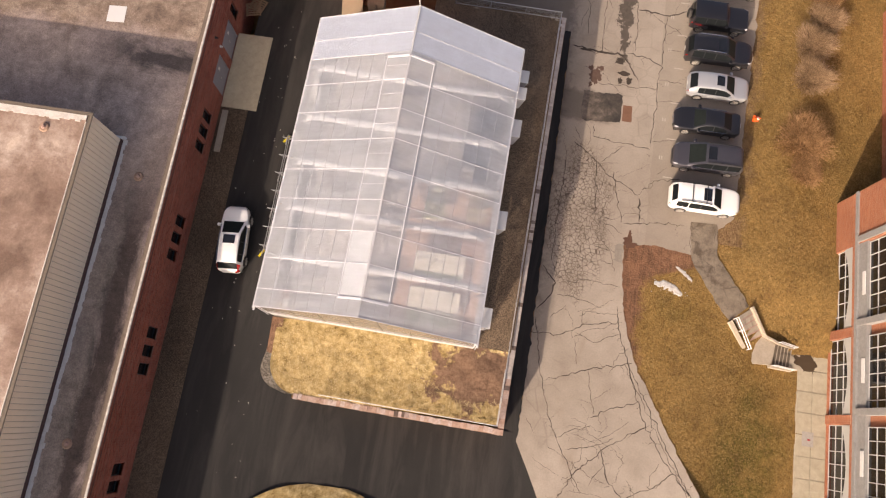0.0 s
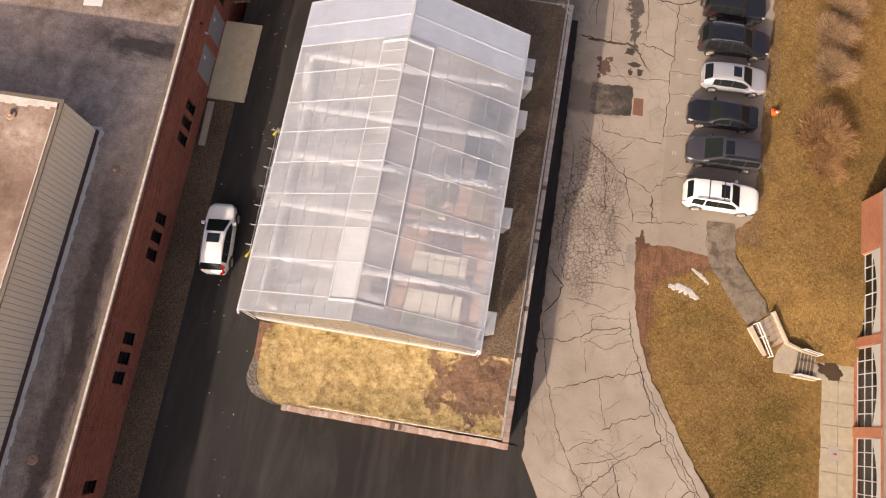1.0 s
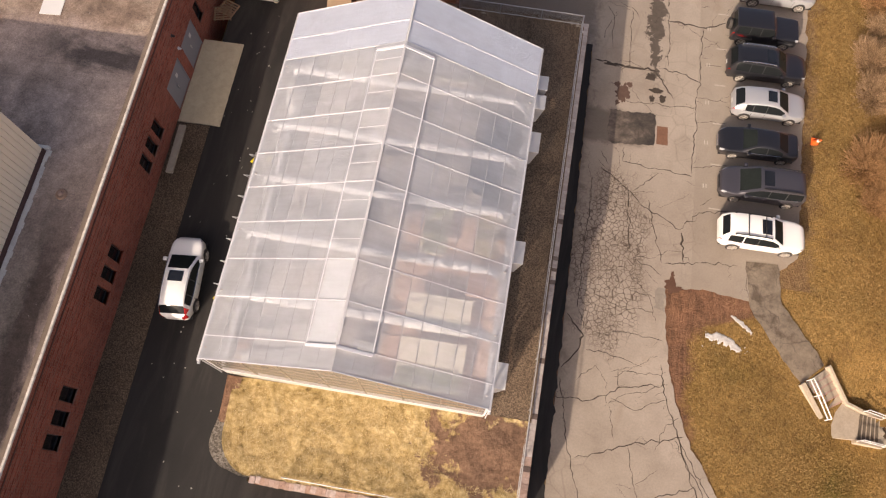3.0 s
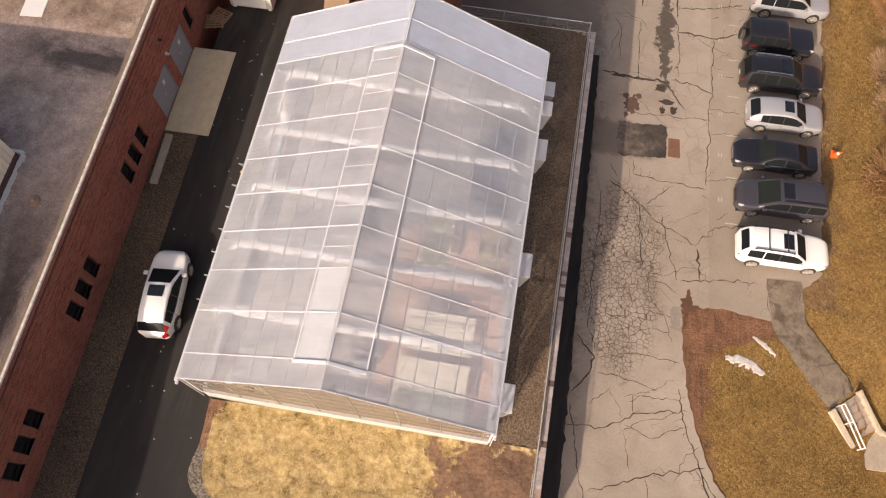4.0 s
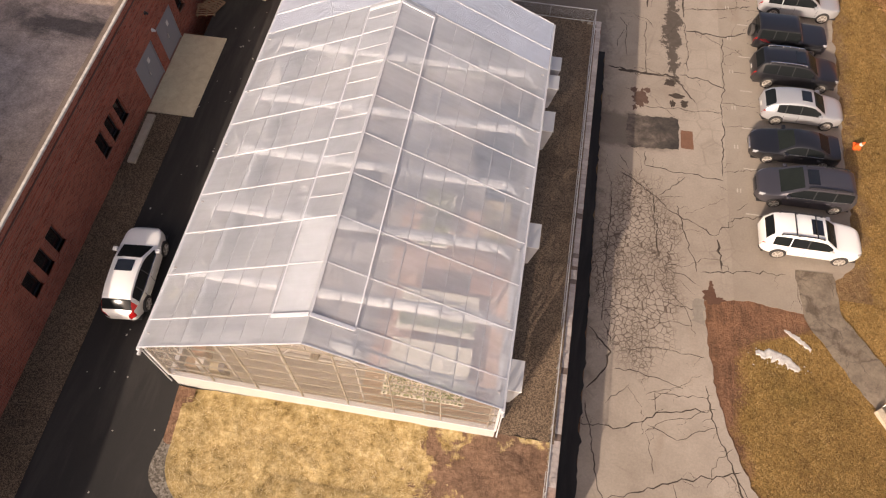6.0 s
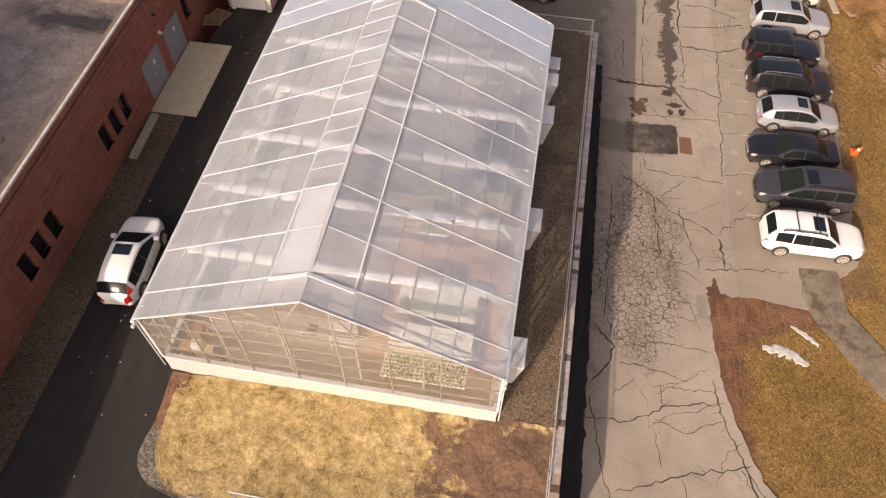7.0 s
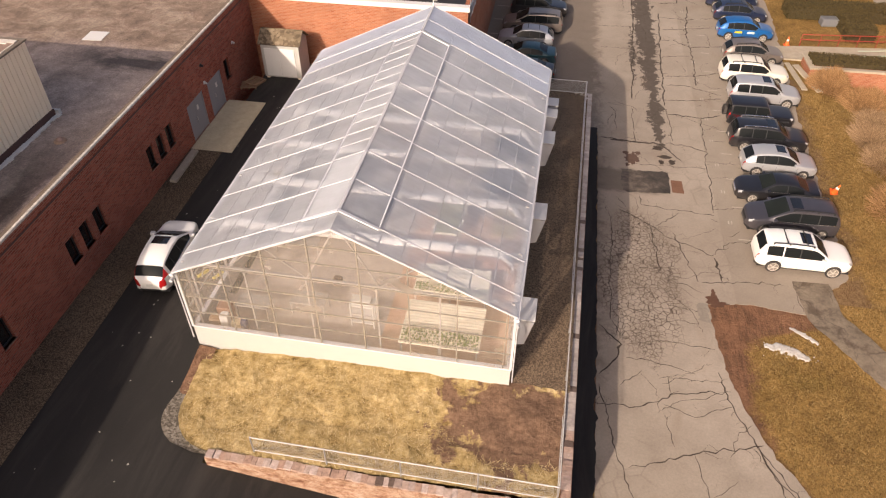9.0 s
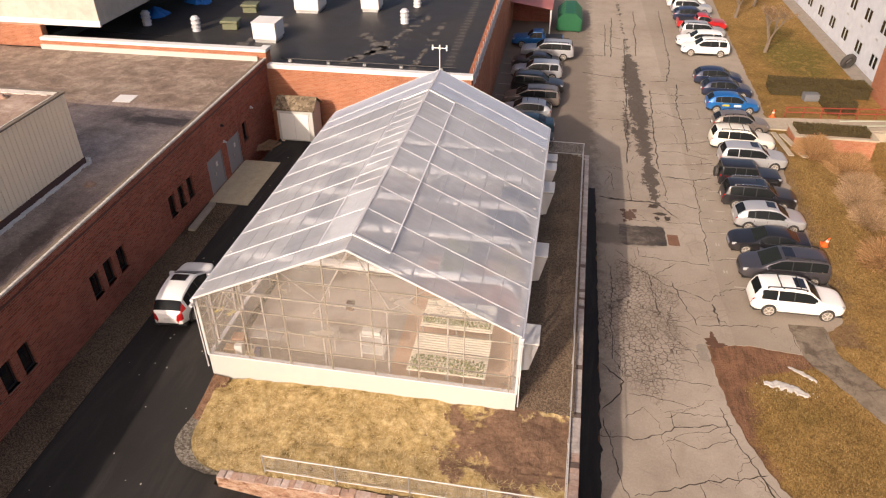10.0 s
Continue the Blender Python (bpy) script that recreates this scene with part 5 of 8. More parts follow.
            smooth_angle(o, 32)
    # floor pan under the body
    part("floor_pan", bm_box(X(0.03), X(0.97), -h * 0.85, h * 0.85, clear, clear + 0.08), TRIM, ob)
    roof_s = (screen[0] + back[1]) / 2
    zr = top(roof_s)
    wr = h * crown
    for s in (1, -1):
        bm = bmesh.new()
        xm = X(side_cuts[-1] - 0.005)
        box(bm, xm - 0.1, xm + 0.1, s * (h * 1.06) - 0.11, s * (h * 1.06) + 0.11, belt - 0.0, belt + 0.15)
        bevel(bm, 0.045, 2)
        part("door_mirror", bm, body_paint, ob, smooth=True)
        # seams and handles of the doors
        bm = bmesh.new()
        for sh in (side_cuts[-2], side_cuts[-3] if len(side_cuts) > 2 else 0.3, side_cuts[-1] + 0.03):
            box(bm, X(sh) - 0.006, X(sh) + 0.006, s * h * 0.985 - 0.018, s * h * 0.985 + 0.018, clear + 0.22, belt - 0.10)
        part("door_seam", bm, TRIM, ob)
        for sh in (side_cuts[-2] + 0.02, (side_cuts[-3] if len(side_cuts) > 2 else 0.3) + 0.02):
            bm = bmesh.new()
            box(bm, X(sh), X(sh) + 0.17, s * h - 0.02, s * h + 0.018, belt - 0.19, belt - 0.155)
            part("door_handle", bm, CHROME if kind in ("sedan", "minivan") else body_paint, ob)
        if kind in ("sedan", "minivan", "crossover", "compact"):
            bm = bmesh.new()
            pts = []
            for sh in [q for q in st if side_cuts[0] - 0.02 <= q <= side_cuts[-1] + 0.02]:
                i = st.index(sh)
                pts.append(Vector((bm0[i][6][0], s * (bm0[i][6][1] + 0.008), bm0[i][6][2])))
            for p, q in zip(pts, pts[1:]):
                bar(bm, p, q, 0.022)
            part("window_trim", bm, CHROME, ob)
        if rails:
            bm = bmesh.new()
            yr = s * wr * 0.93
            ends = (back[1] + 0.06, screen[0] - 0.04)
            path_ = [Vector((X(ends[0] + (ends[1] - ends[0]) * t / 5), yr, top(ends[0] + (ends[1] - ends[0]) * t / 5) + 0.04)) for t in range(6)]
            for p, q in zip(path_, path_[1:]):
                bar(bm, p, q, 0.045)
            for p in (path_[0], path_[2], path_[5]):
                box(bm, p.x - 0.04, p.x + 0.04, yr - 0.02, yr + 0.02, p.z - 0.12, p.z)
            part("roof_rail", bm, CHROME if rails == "bright" else TRIM, ob)
        # wheels
        r = 0.375 if kind in ("suv", "jeep", "pickup", "full") else 0.345
        for sh in (0.19, 0.80):
            tyre, rim, disc = wheel_meshes(r)
            bm = bmesh.new()
            rod(bm, (X(sh), s * (h * 0.80), r + 0.03), (X(sh), s * (h + 0.004), r + 0.03), r + 0.03, 28)
            part("wheel_arch", bm, TRIM, ob)
            w = new("wheel", tyre)
            w.parent, w.location = ob, (X(sh), s * (h - 0.10), r)
            for nm, me in (("rim", rim), ("brake_disc", disc)):
                q = new(nm, me)
                q.parent = w
    nose = top(0.965)
    bm = bmesh.new()
    box(bm, X(0.985), X(1.0) + 0.008, -h * 0.44, h * 0.44, nose - 0.36, nose - 0.16)
    bevel(bm, 0.03)
    part("grille", bm, TRIM if kind != "sedan" else CHROME, ob)
    part("plate", bm_box(X(0.0) - 0.02, X(0.0) + 0.02, -0.15, 0.15, 0.62, 0.76), PLATE, ob)
    if sunroof:
        bm = bmesh.new()
        s1 = screen[0] - 0.035
        s0 = s1 - 0.58 / L
        k = 4
        up = [[bm.verts.new((X(s0 + (s1 - s0) * i / k), wr * 0.62 * e, top(s0 + (s1 - s0) * i / k) + 0.004)) for e in (-1, -0.5, 0, 0.5, 1)] for i in range(k + 1)]
        for r_, t_ in zip(up, up[1:]):
            for i in range(4):
                bm.faces.new((r_[i], t_[i], t_[i + 1], r_[i + 1]))
        part("sunroof", bm, DARK_GLASS, ob)
    if crossbars:
        for q in (0.27, 0.47):
            bm = bmesh.new()
            bar(bm, (X(q), -wr * 0.95, top(q) + 0.06), (X(q), wr * 0.95, top(q) + 0.06), 0.05, 0.035)
            part("roof_crossbar", bm, TRIM, ob)
    if spare:
        tyre, rim, disc = wheel_meshes(0.375)
        w = new("spare_wheel", tyre)
        w.parent, w.location, w.rotation_euler = ob, (X(0.0) - 0.12, 0, 0.98), (0, 0, radians(90))
        q = new("wheel_cover", disc.copy())
        q.data.materials[0] = TRIM
        q.parent = w
        for s in (-1, 1):
            for sh in (0.19, 0.80):
                bm = bmesh.new()
                box(bm, X(sh) - 0.5, X(sh) + 0.5, s * (h + 0.02) - 0.14, s * (h + 0.02) + 0.10, 0.86, 0.93)
                bevel(bm, 0.03)
                part("fender_flare", bm, TRIM, ob)
    if kind == "jeep":
        for s in (-1, 1):
            for a, b in ((0.06, 0.22),):
                bm = bmesh.new()
                for i in range(3):
                    p, q = a + i * 0.03, b - (2 - i) * 0.03
                    zz = belt - 0.06 - 0.07 * i
                    yy = s * (h + 0.004)
                    bar(bm, (X(p), yy, zz), (X(q), yy, zz), 0.012, 0.012)
                part("red_decal", bm, TAIL, ob, "red stripe decal")
    if stickers:
        for s in (-1, 1):
            for q, mt in ((0.28, plain("yellow_sticker", (0.7, 0.5, 0.03), 0.5) if "yellow_sticker" not in bpy.data.materials else bpy.data.materials["yellow_sticker"]), (0.5, PLATE)):
                part("door_sticker", bm_box(X(q), X(q) + 0.6, s * h - 0.01, s * h + 0.012, 0.70, 0.87), mt, ob)
    if kind == "pickup":
        bm = bmesh.new()
        box(bm, X(0.03), X(0.35), -h * 0.80, h * 0.80, 1.14, 1.20)
        bevel(bm, 0.02)
        part("bed_cover", bm, TRIM, ob)
    return ob


ROW = "cars parked along the lawn"
car("suv", "white", 16.28, 17.95, 0, "white mud-splashed SUV with roof rails and sunroof on the cracked bay", rails=True, crossbars=True, sunroof=True, group=ROW)
car("minivan", "grey", 16.32, 21.15, 180, "dark grey minivan with a sunroof parked beside a white SUV", sunroof=True, rails=True, group=ROW)
car("sedan", "black", 16.1, 24.05, 180, "glossy black sedan with bright window trim in a parking bay", group=ROW)
car("crossover", "silver", 16.75, 26.95, 0, "silver crossover with a dark sunroof in a parking bay", sunroof=True, group=ROW)
car("suv", "black", 16.6, 29.85, 0, "black SUV with bright roof rails in a parking bay", rails="bright", sunroof=True, group=ROW)
car("jeep", "black", 16.45, 32.65, 0, "matt black boxy off-roader with a spare wheel on its back", spare=True, group=ROW)
car("suv", "silver", 17.4, 36.0, 0, "silver SUV with a sunroof beside a black off-roader", sunroof=True, group=ROW)
car("suv", "cream", 17.2, 39.2, 0, "cream white SUV with dark roof bars in a parking bay", crossbars=True, rails=True, group=ROW)
car("crossover", "bronze", 17.7, 42.7, 0, "dark brown-grey crossover with roof rails in a bay", rails=True, group=ROW)
car("crossover", "blue", 17.8, 47.1, 0, "bright blue crossover with stickers on its doors", stickers=True, group=ROW)
car("crossover", "navy", 17.9, 50.7, 0, "navy crossover with roof bars in a parking bay", rails=True, crossbars=True, group=ROW)
car("crossover", "navy", 17.6, 53.8, 0, "dark blue crossover at the end of a row", group=ROW)
car("suv", "white", 17.6, 62.7, 180, "white crossover parked nose towards the road", rails=True, group=ROW)
car("suv", "white", 17.4, 65.3, 180, "white crossover beside another white one", group=ROW)
car("suv", "silver", 18.2, 68.8, 0, "grey-silver SUV beside a red pickup truck", rails=True, group=ROW)
car("pickup", "red", 18.5, 72.0, 0, "bright red pickup truck with a dark bed cover", group=ROW)
car("crossover", "navy", 17.9, 75.6, 0, "dark blue crossover far along the lawn", group=ROW)
car("suv", "silver", 18.2, 78.8, 0, "silver SUV far along the lawn", group=ROW)
car("sedan", "white", 18.0, 82.0, 0, "white sedan far along the lawn", group=ROW)
car("crossover", "grey", 18.2, 85.2, 0, "grey crossover far along the lawn", group=ROW)
LOT = "cars parked along the brick building"
car("full", "silver", 0.8, 58.9, 180, "pale silver full-size SUV with roof rails by the brick building", rails=True, group=LOT)
car("pickup", "blue", -0.4, 62.6, 180, "bright blue pickup truck by the brick building", group=LOT)
car("sedan", "dark", -0.3, 55.9, 180, "dark grey sedan in the shade of the brick building", group=LOT)
car("suv", "silver", 0.0, 52.6, 180, "silver SUV with red tail lamps by the brick building", group=LOT)
car("suv", "black", 0.25, 49.0, 0, "black SUV with its nose towards the road", rails=True, group=LOT)
car("minivan", "bronze", -0.1, 45.6, 180, "bronze-grey minivan in the shade of the building", rails=True, group=LOT)
car("crossover", "silver", -0.5, 42.6, 180, "silver crossover with roof bars by the brick building", crossbars=True, group=LOT)
car("sedan", "teal", -0.3, 39.8, 180, "dark teal sedan with chrome trim behind the greenhouse plot", group=LOT)
car("sedan", "black", -0.3, 36.9, 180, "black sedan behind the greenhouse plot", group=LOT)
car("compact", "white", -15.48, 9.3, 94.5, "white crossover with a sunroof on the dark drive", z=3.2, sunroof=True, group="cars on the drive")

# ---- east side: path, steps, school building ----
def ribbon(name, pts, width, z_of, material, label, category, lift=0.03):
    """A paved strip along a line of places, following the ground."""
    bm = bmesh.new()
    rows = []
    P = [Vector((*p, 0)) for p in pts]
    fine = [P[i].lerp(P[i + 1], j / 8) for i in range(len(P) - 1) for j in range(8)] + [P[-1]]
    for i, p in enumerate(fine):
        d = (fine[min(i + 1, len(fine) - 1)] - fine[max(i - 1, 0)]).normalized()
        nrm = Vector((-d.y, d.x, 0))
        rows.append([bm.verts.new((p.x + nrm.x * width * s * (1 + 0.12 * noise.noise((p.x * 2, p.y * 2, s))), p.y + nrm.y * width * s * (1 + 0.12 * noise.noise((p.x * 2, p.y * 2, s))), z_of(p.x, p.y) + lift)) for s in (0.5, 0, -0.5)])
    for r, t in zip(rows, rows[1:]):
        for i in range(2):
            bm.faces.new((r[i], r[i + 1], t[i + 1], t[i]))
    return solid(name, bm, material, label, category, "structure", smooth=True)


n = Nodes("patched_path_asphalt")
c = n.ramp(n.noise(0.9, 5, 0.65), (0.3, (0.125, 0.10, 0.074)), (0.7, (0.245, 0.20, 0.152)))
seam = n.ramp(n.cells(0.95, at=n.join(n.math("MULTIPLY_ADD", n.noise(1.5, 4), 0.5, n.split()[0]), n.math("MULTIPLY_ADD", n.noise(1.7, 4), 0.5, n.split()[1]), 0.0)), (0.0, 1.0), (0.03, 0.0))
c = n.mix(n.math("MULTIPLY", seam, n.ramp(n.noise(0.8, 3), (0.4, 0.0), (0.62, 0.7))), c, (0.06, 0.048, 0.038))
c = n.mix(n.ramp(n.noise(0.75, 6, 0.72, n.world_at((1, 1, 1), (3, 8, 0)), 0.5), (0.52, 0.0), (0.64, 0.75)), c, (0.075, 0.058, 0.042))
c = n.mix(0.5, c, n.ramp(n.noise(5, 6, 0.75), (0.3, 0.3), (0.7, 0.7)), "OVERLAY")
n.bump(n.noise(30, 3), 0.4, 0.01)
PATH = n.done(c, 0.9, spec=0.2)
ribbon("path", [(16.65, 16.4), (16.7, 15.2), (16.8, 13.9), (17.5, 12.85), (18.5, 11.6), (19.75, 10.3)], 1.9, ground_z, PATH, "patched dark asphalt path leading to the steps", "path", 0.035)


def lump(name, cx, cy, z, sx, sy, turn, material, label, category, seed, height=0.12, wobble=1.0):
    """A low ragged heap."""
    bm = bmesh.new()
    k, rings = 48, 5
    top = bm.verts.new((0, 0, height))
    prev = None
    for j in range(1, rings + 1):
        ring = []
        for i in range(k):
            a = 2 * math.pi * i / k
            q = j / rings * (1 + 0.5 * wobble * noise.noise((math.cos(a) * 1.7 + seed, math.sin(a) * 1.7, seed)) + 0.28 * wobble * noise.noise((math.cos(a) * 6 + seed, math.sin(a) * 6, seed)))
            ring.append(bm.verts.new((q * sx * math.cos(a), q * sy * math.sin(a), height * (1 - (j / rings) ** 2) * (0.7 + 0.6 * noise.noise((q * 3 * math.cos(a), q * 3 * math.sin(a), seed))) - (0.03 if j == rings else 0))))
        for i in range(k):
            if prev is None:
                bm.faces.new((top, ring[i], ring[(i + 1) % k]))
            else:
                bm.faces.new((prev[i], ring[i], ring[(i + 1) % k], prev[(i + 1) % k]))
        prev = ring
    return solid(name, bm, material, label, category, at=pose(cx, cy, z, 0, 0, turn), smooth=True)


SNOW = concrete("old_snow", (0.34, 0.31, 0.28), (0.66, 0.65, 0.63), 7)


def snow(line, half, count, seed, label):
    """A crumbling remnant of snow: a thin ragged crust along a line, with loose crumbs."""
    rnd = random.Random(seed)
    bm = bmesh.new()
    P = [Vector((x, y, 0)) for x, y in line]
    rows, m, k = [], 44, 8
    for i in range(m + 1):
        t = min(i / m * (len(P) - 1), len(P) - 1.001)
        a, b = P[int(t)], P[int(t) + 1]
        nrm = Vector((a.y - b.y, b.x - a.x, 0)).normalized()
        c = a.lerp(b, t % 1)
        fat = half * 1.5 * math.sin(math.pi * (0.04 + 0.92 * i / m)) ** 0.5
        left = fat * (1 + 0.7 * noise.noise((i * 0.21, seed, 0.0)) + 0.45 * noise.noise((i * 0.7, seed, 4.0)))
        right = fat * (1 + 0.7 * noise.noise((i * 0.21, seed, 9.0)) + 0.45 * noise.noise((i * 0.7, seed, 13.0)))
        row = []
        for q in range(k + 1):
            p = c + nrm * (-right + (left + right) * q / k)
            rim = q in (0, k) or i in (0, m)
            row.append(bm.verts.new((p.x, p.y, ground_z(p.x, p.y) + (-0.07 if rim else -0.005 + 0.03 * noise.noise((p.x * 5, p.y * 5, 2.0))))))
        rows.append(row)
    for r, u in zip(rows, rows[1:]):
        for q in range(k):
            bm.faces.new((r[q], u[q], u[q + 1], r[q + 1]))
    for i in range(count):
        t = rnd.uniform(0, len(P) - 1.001)
        c = P[int(t)].lerp(P[int(t) + 1], t % 1) + Vector((rnd.gauss(0, half * 1.3), rnd.gauss(0, half * 1.1), 0))
        r, k = rnd.uniform(0.02, 0.06), 7
        z = ground_z(c.x, c.y)
        top = bm.verts.new((c.x, c.y, z - 0.02))
        ring = [bm.verts.new((c.x + r * rnd.uniform(0.5, 1.3) * math.cos(6.283 * j / k), c.y + r * rnd.uniform(0.5, 1.3) * math.sin(6.283 * j / k), z - 0.07)) for j in range(k)]
        for j in range(k):
            bm.faces.new((top, ring[j], ring[(j + 1) % k]))
    return solid("snow_patch", bm, SNOW, label, "snow", smooth=True)


snow([(13.4, 11.45), (14.2, 11.5), (14.8, 11.3), (15.45, 10.85)], 0.2, 60, 1, "last patch of dirty snow on the lawn")
snow([(14.85, 12.9), (15.5, 12.5), (16.1, 12.0)], 0.095, 30, 2, "thin streak of old snow on the lawn")

# concrete steps with a turn
stairs = thing("concrete_steps", "worn concrete steps with a landing and white handrails", "steps")
WORN = concrete("worn_step_concrete", (0.30, 0.25, 0.19), (0.43, 0.365, 0.285), 3)
CHEEK = concrete("cheek_concrete", (0.36, 0.30, 0.225), (0.48, 0.41, 0.315), 3)
WET_STEP = concrete("wet_step_concrete", (0.085, 0.065, 0.048), (0.19, 0.155, 0.115), 3)
TOP_Z, LAND_Z, FOOT_Z = -0.42, -1.30, -1.88


def plate(corners, z0, z1, edge=0.012):
    """A block with a given outline in plan."""
    bm = bmesh.new()
    slab(bm, [(v.x, v.y) for v in corners], z0, z1)
    bevel(bm, edge)
    return bm


def flight(a0, b0, a1, b1, za, zb, count, material):
    """Treads between two lines in plan, each edge set off by an added contrasting strip."""
    for i in range(count):
        u, w = i / count, (i + 1) / count - 0.004
        z = za + (zb - za) * (i + 1) / (count + 1)
        part("tread", plate([a0.lerp(a1, u), a0.lerp(a1, w), b0.lerp(b1, w), b0.lerp(b1, u)], -2.3, z), material, stairs)
        v = w - 0.22 / count
        part("nosing", plate([a0.lerp(a1, v), a0.lerp(a1, w), b0.lerp(b1, w), b0.lerp(b1, v)], z - 0.04, z + 0.006, 0.004), CAP if material is WORN else WORN, stairs)


def cheek(a, b, za, zb, width):
    """A low side wall with a sloping top, from a to b in plan."""
    bm = bmesh.new()
    side = Vector((-(b - a).y, (b - a).x, 0)).normalized() * width / 2
    ring = [(a - side, za), (b - side, zb), (b + side, zb), (a + side, za)]
    lo = [bm.verts.new((p.x, p.y, -2.3)) for p, _ in ring]
    hi = [bm.verts.new((p.x, p.y, z)) for p, z in ring]
    bm.faces.new(hi), bm.faces.new(lo[::-1])
    for i in range(4):
        bm.faces.new((lo[i], lo[(i + 1) % 4], hi[(i + 1) % 4], hi[i]))
    bevel(bm, 0.02)
    part("cheek_wall", bm, CHEEK, stairs)


def handrail(points, height, lower):
    """A white pipe rail with posts over places that carry their own ground height."""
    for off in (height, lower):
        bm = bmesh.new()
        for p, q in zip(points, points[1:]):
            rod(bm, p + Vector((0, 0, off)), q + Vector((0, 0, off)), 0.035)
        part("handrail", bm, WHITE, stairs)
    for p in points:
        bm = bmesh.new()
        rod(bm, p, p + Vector((0, 0, height)), 0.03)
        part("rail_post", bm, WHITE, stairs)


A0, B0, A1, B1 = Vector((19.35, 9.78, 0)), Vector((20.5, 10.72, 0)), Vector((20.62, 8.42, 0)), Vector((21.72, 9.1, 0))
C0, D0, C1, D1 = Vector((22.5, 7.1, 0)), Vector((22.72, 8.62, 0)), Vector((23.98, 7.1, 0)), Vector((24.12, 8.52, 0))
flight(A0, B0, A1, B1, TOP_Z, LAND_Z, 5, WORN)
part("landing", plate([A1, Vector((20.72, 7.75, 0)), Vector((21.15, 7.0, 0)), C0, D0, Vector((22.0, 8.85, 0)), B1], -2.3, LAND_Z), WORN, stairs)
flight(C0, D0, C1, D1, LAND_Z, FOOT_Z, 5, WET_STEP)
part("foot_slab", plate([C1, Vector((25.0, 7.05, 0)), Vector((25.05, 8.4, 0)), D1], -2.3, -1.835), CONCRETE, stairs)
cheek(Vector((20.52, 10.86, 0)), Vector((21.86, 9.05, 0)), TOP_Z + 0.24, LAND_Z + 0.3, 0.2)
cheek(Vector((21.84, 9.06, 0)), Vector((22.8, 8.74, 0)), LAND_Z + 0.3, LAND_Z + 0.22, 0.2)
cheek(Vector((22.78, 8.74, 0)), Vector((24.25, 8.62, 0)), LAND_Z + 0.22, FOOT_Z + 0.22, 0.2)
cheek(Vector((19.02, 9.62, 0)), Vector((20.42, 7.95, 0)), TOP_Z + 0.2, LAND_Z + 0.22, 0.34)
cheek(Vector((22.35, 7.0, 0)), Vector((24.1, 6.98, 0)), LAND_Z + 0.2, FOOT_Z + 0.22, 0.2)
handrail([Vector((19.3, 9.82, TOP_Z)), Vector((19.85, 9.05, -0.75)), Vector((20.65, 7.9, LAND_Z))], 0.9, 0.5)
handrail([Vector((22.4, 7.02, LAND_Z)), Vector((24.1, 6.98, FOOT_Z))], 0.9, 0.5)
handrail([Vector((22.8, 8.72, LAND_Z)), Vector((24.2, 8.6, FOOT_Z))], 0.9, 0.5)

# pavement along the school: single slabs on a bed
walkway = tagged(new("pavement", mesh_of("pavement", bm_box(24.55, 26.8, -30, 8.7, -2.2, -1.90), CONCRETE)), "pale concrete slab pavement along the school building", "pavement", kind="structure")
lump("wet_stain", 25.0, 7.8, -1.845, 1.2, 0.8, -20, plain("wet_mud", (0.075, 0.05, 0.03), 0.35), "dark wet muddy patch at the foot of the steps", "mud", 2.2, 0.02, 0.35)
part("hatch_plate", bm_box(25.05, 25.85, 1.9, 2.9, -1.85, -1.835), concrete("hatch_grey", (0.32, 0.29, 0.26), (0.38, 0.35, 0.31), 3), walkway, "grey hatch with a red mark")
part("red_mark", bm_box(25.42, 25.62, 2.3, 2.42, -1.83, -1.822), PAINTS["red"], walkway, "red mark")

SIGN_PALE = concrete("pale_spandrel", (0.25, 0.24, 0.23), (0.31, 0.30, 0.285), 2)
school = thing("wall_east", "orange brick school building with gridded dark windows and pale bands", "building", kind="structure")
FX = 26.68
bm = bmesh.new()
box(bm, FX + 0.35, FX + 18, -34, 19.75, -2.4, 9.6)
part("core", bm, BRICK_ORANGE, school)
bm = bmesh.new()
box(bm, FX, FX + 0.35, 15.9, 19.75, -2.4, 9.6)
for k in range(8):
    y = 10.15 - k * 5.9
    box(bm, FX - 0.05, FX + 0.35, y - 0.62, y - 0.0, -2.4, 1.3)
box(bm, FX, FX + 0.35, -34, 15.9, 1.15, 1.65)
box(bm, FX + 0.02, FX + 0.35, -34, 15.9, -2.4, -1.76)
part("brick_pier", bm, BRICK_ORANGE, school)


SASH = plain("sash_paint", (0.52, 0.51, 0.49), 0.5, vary=0.06)


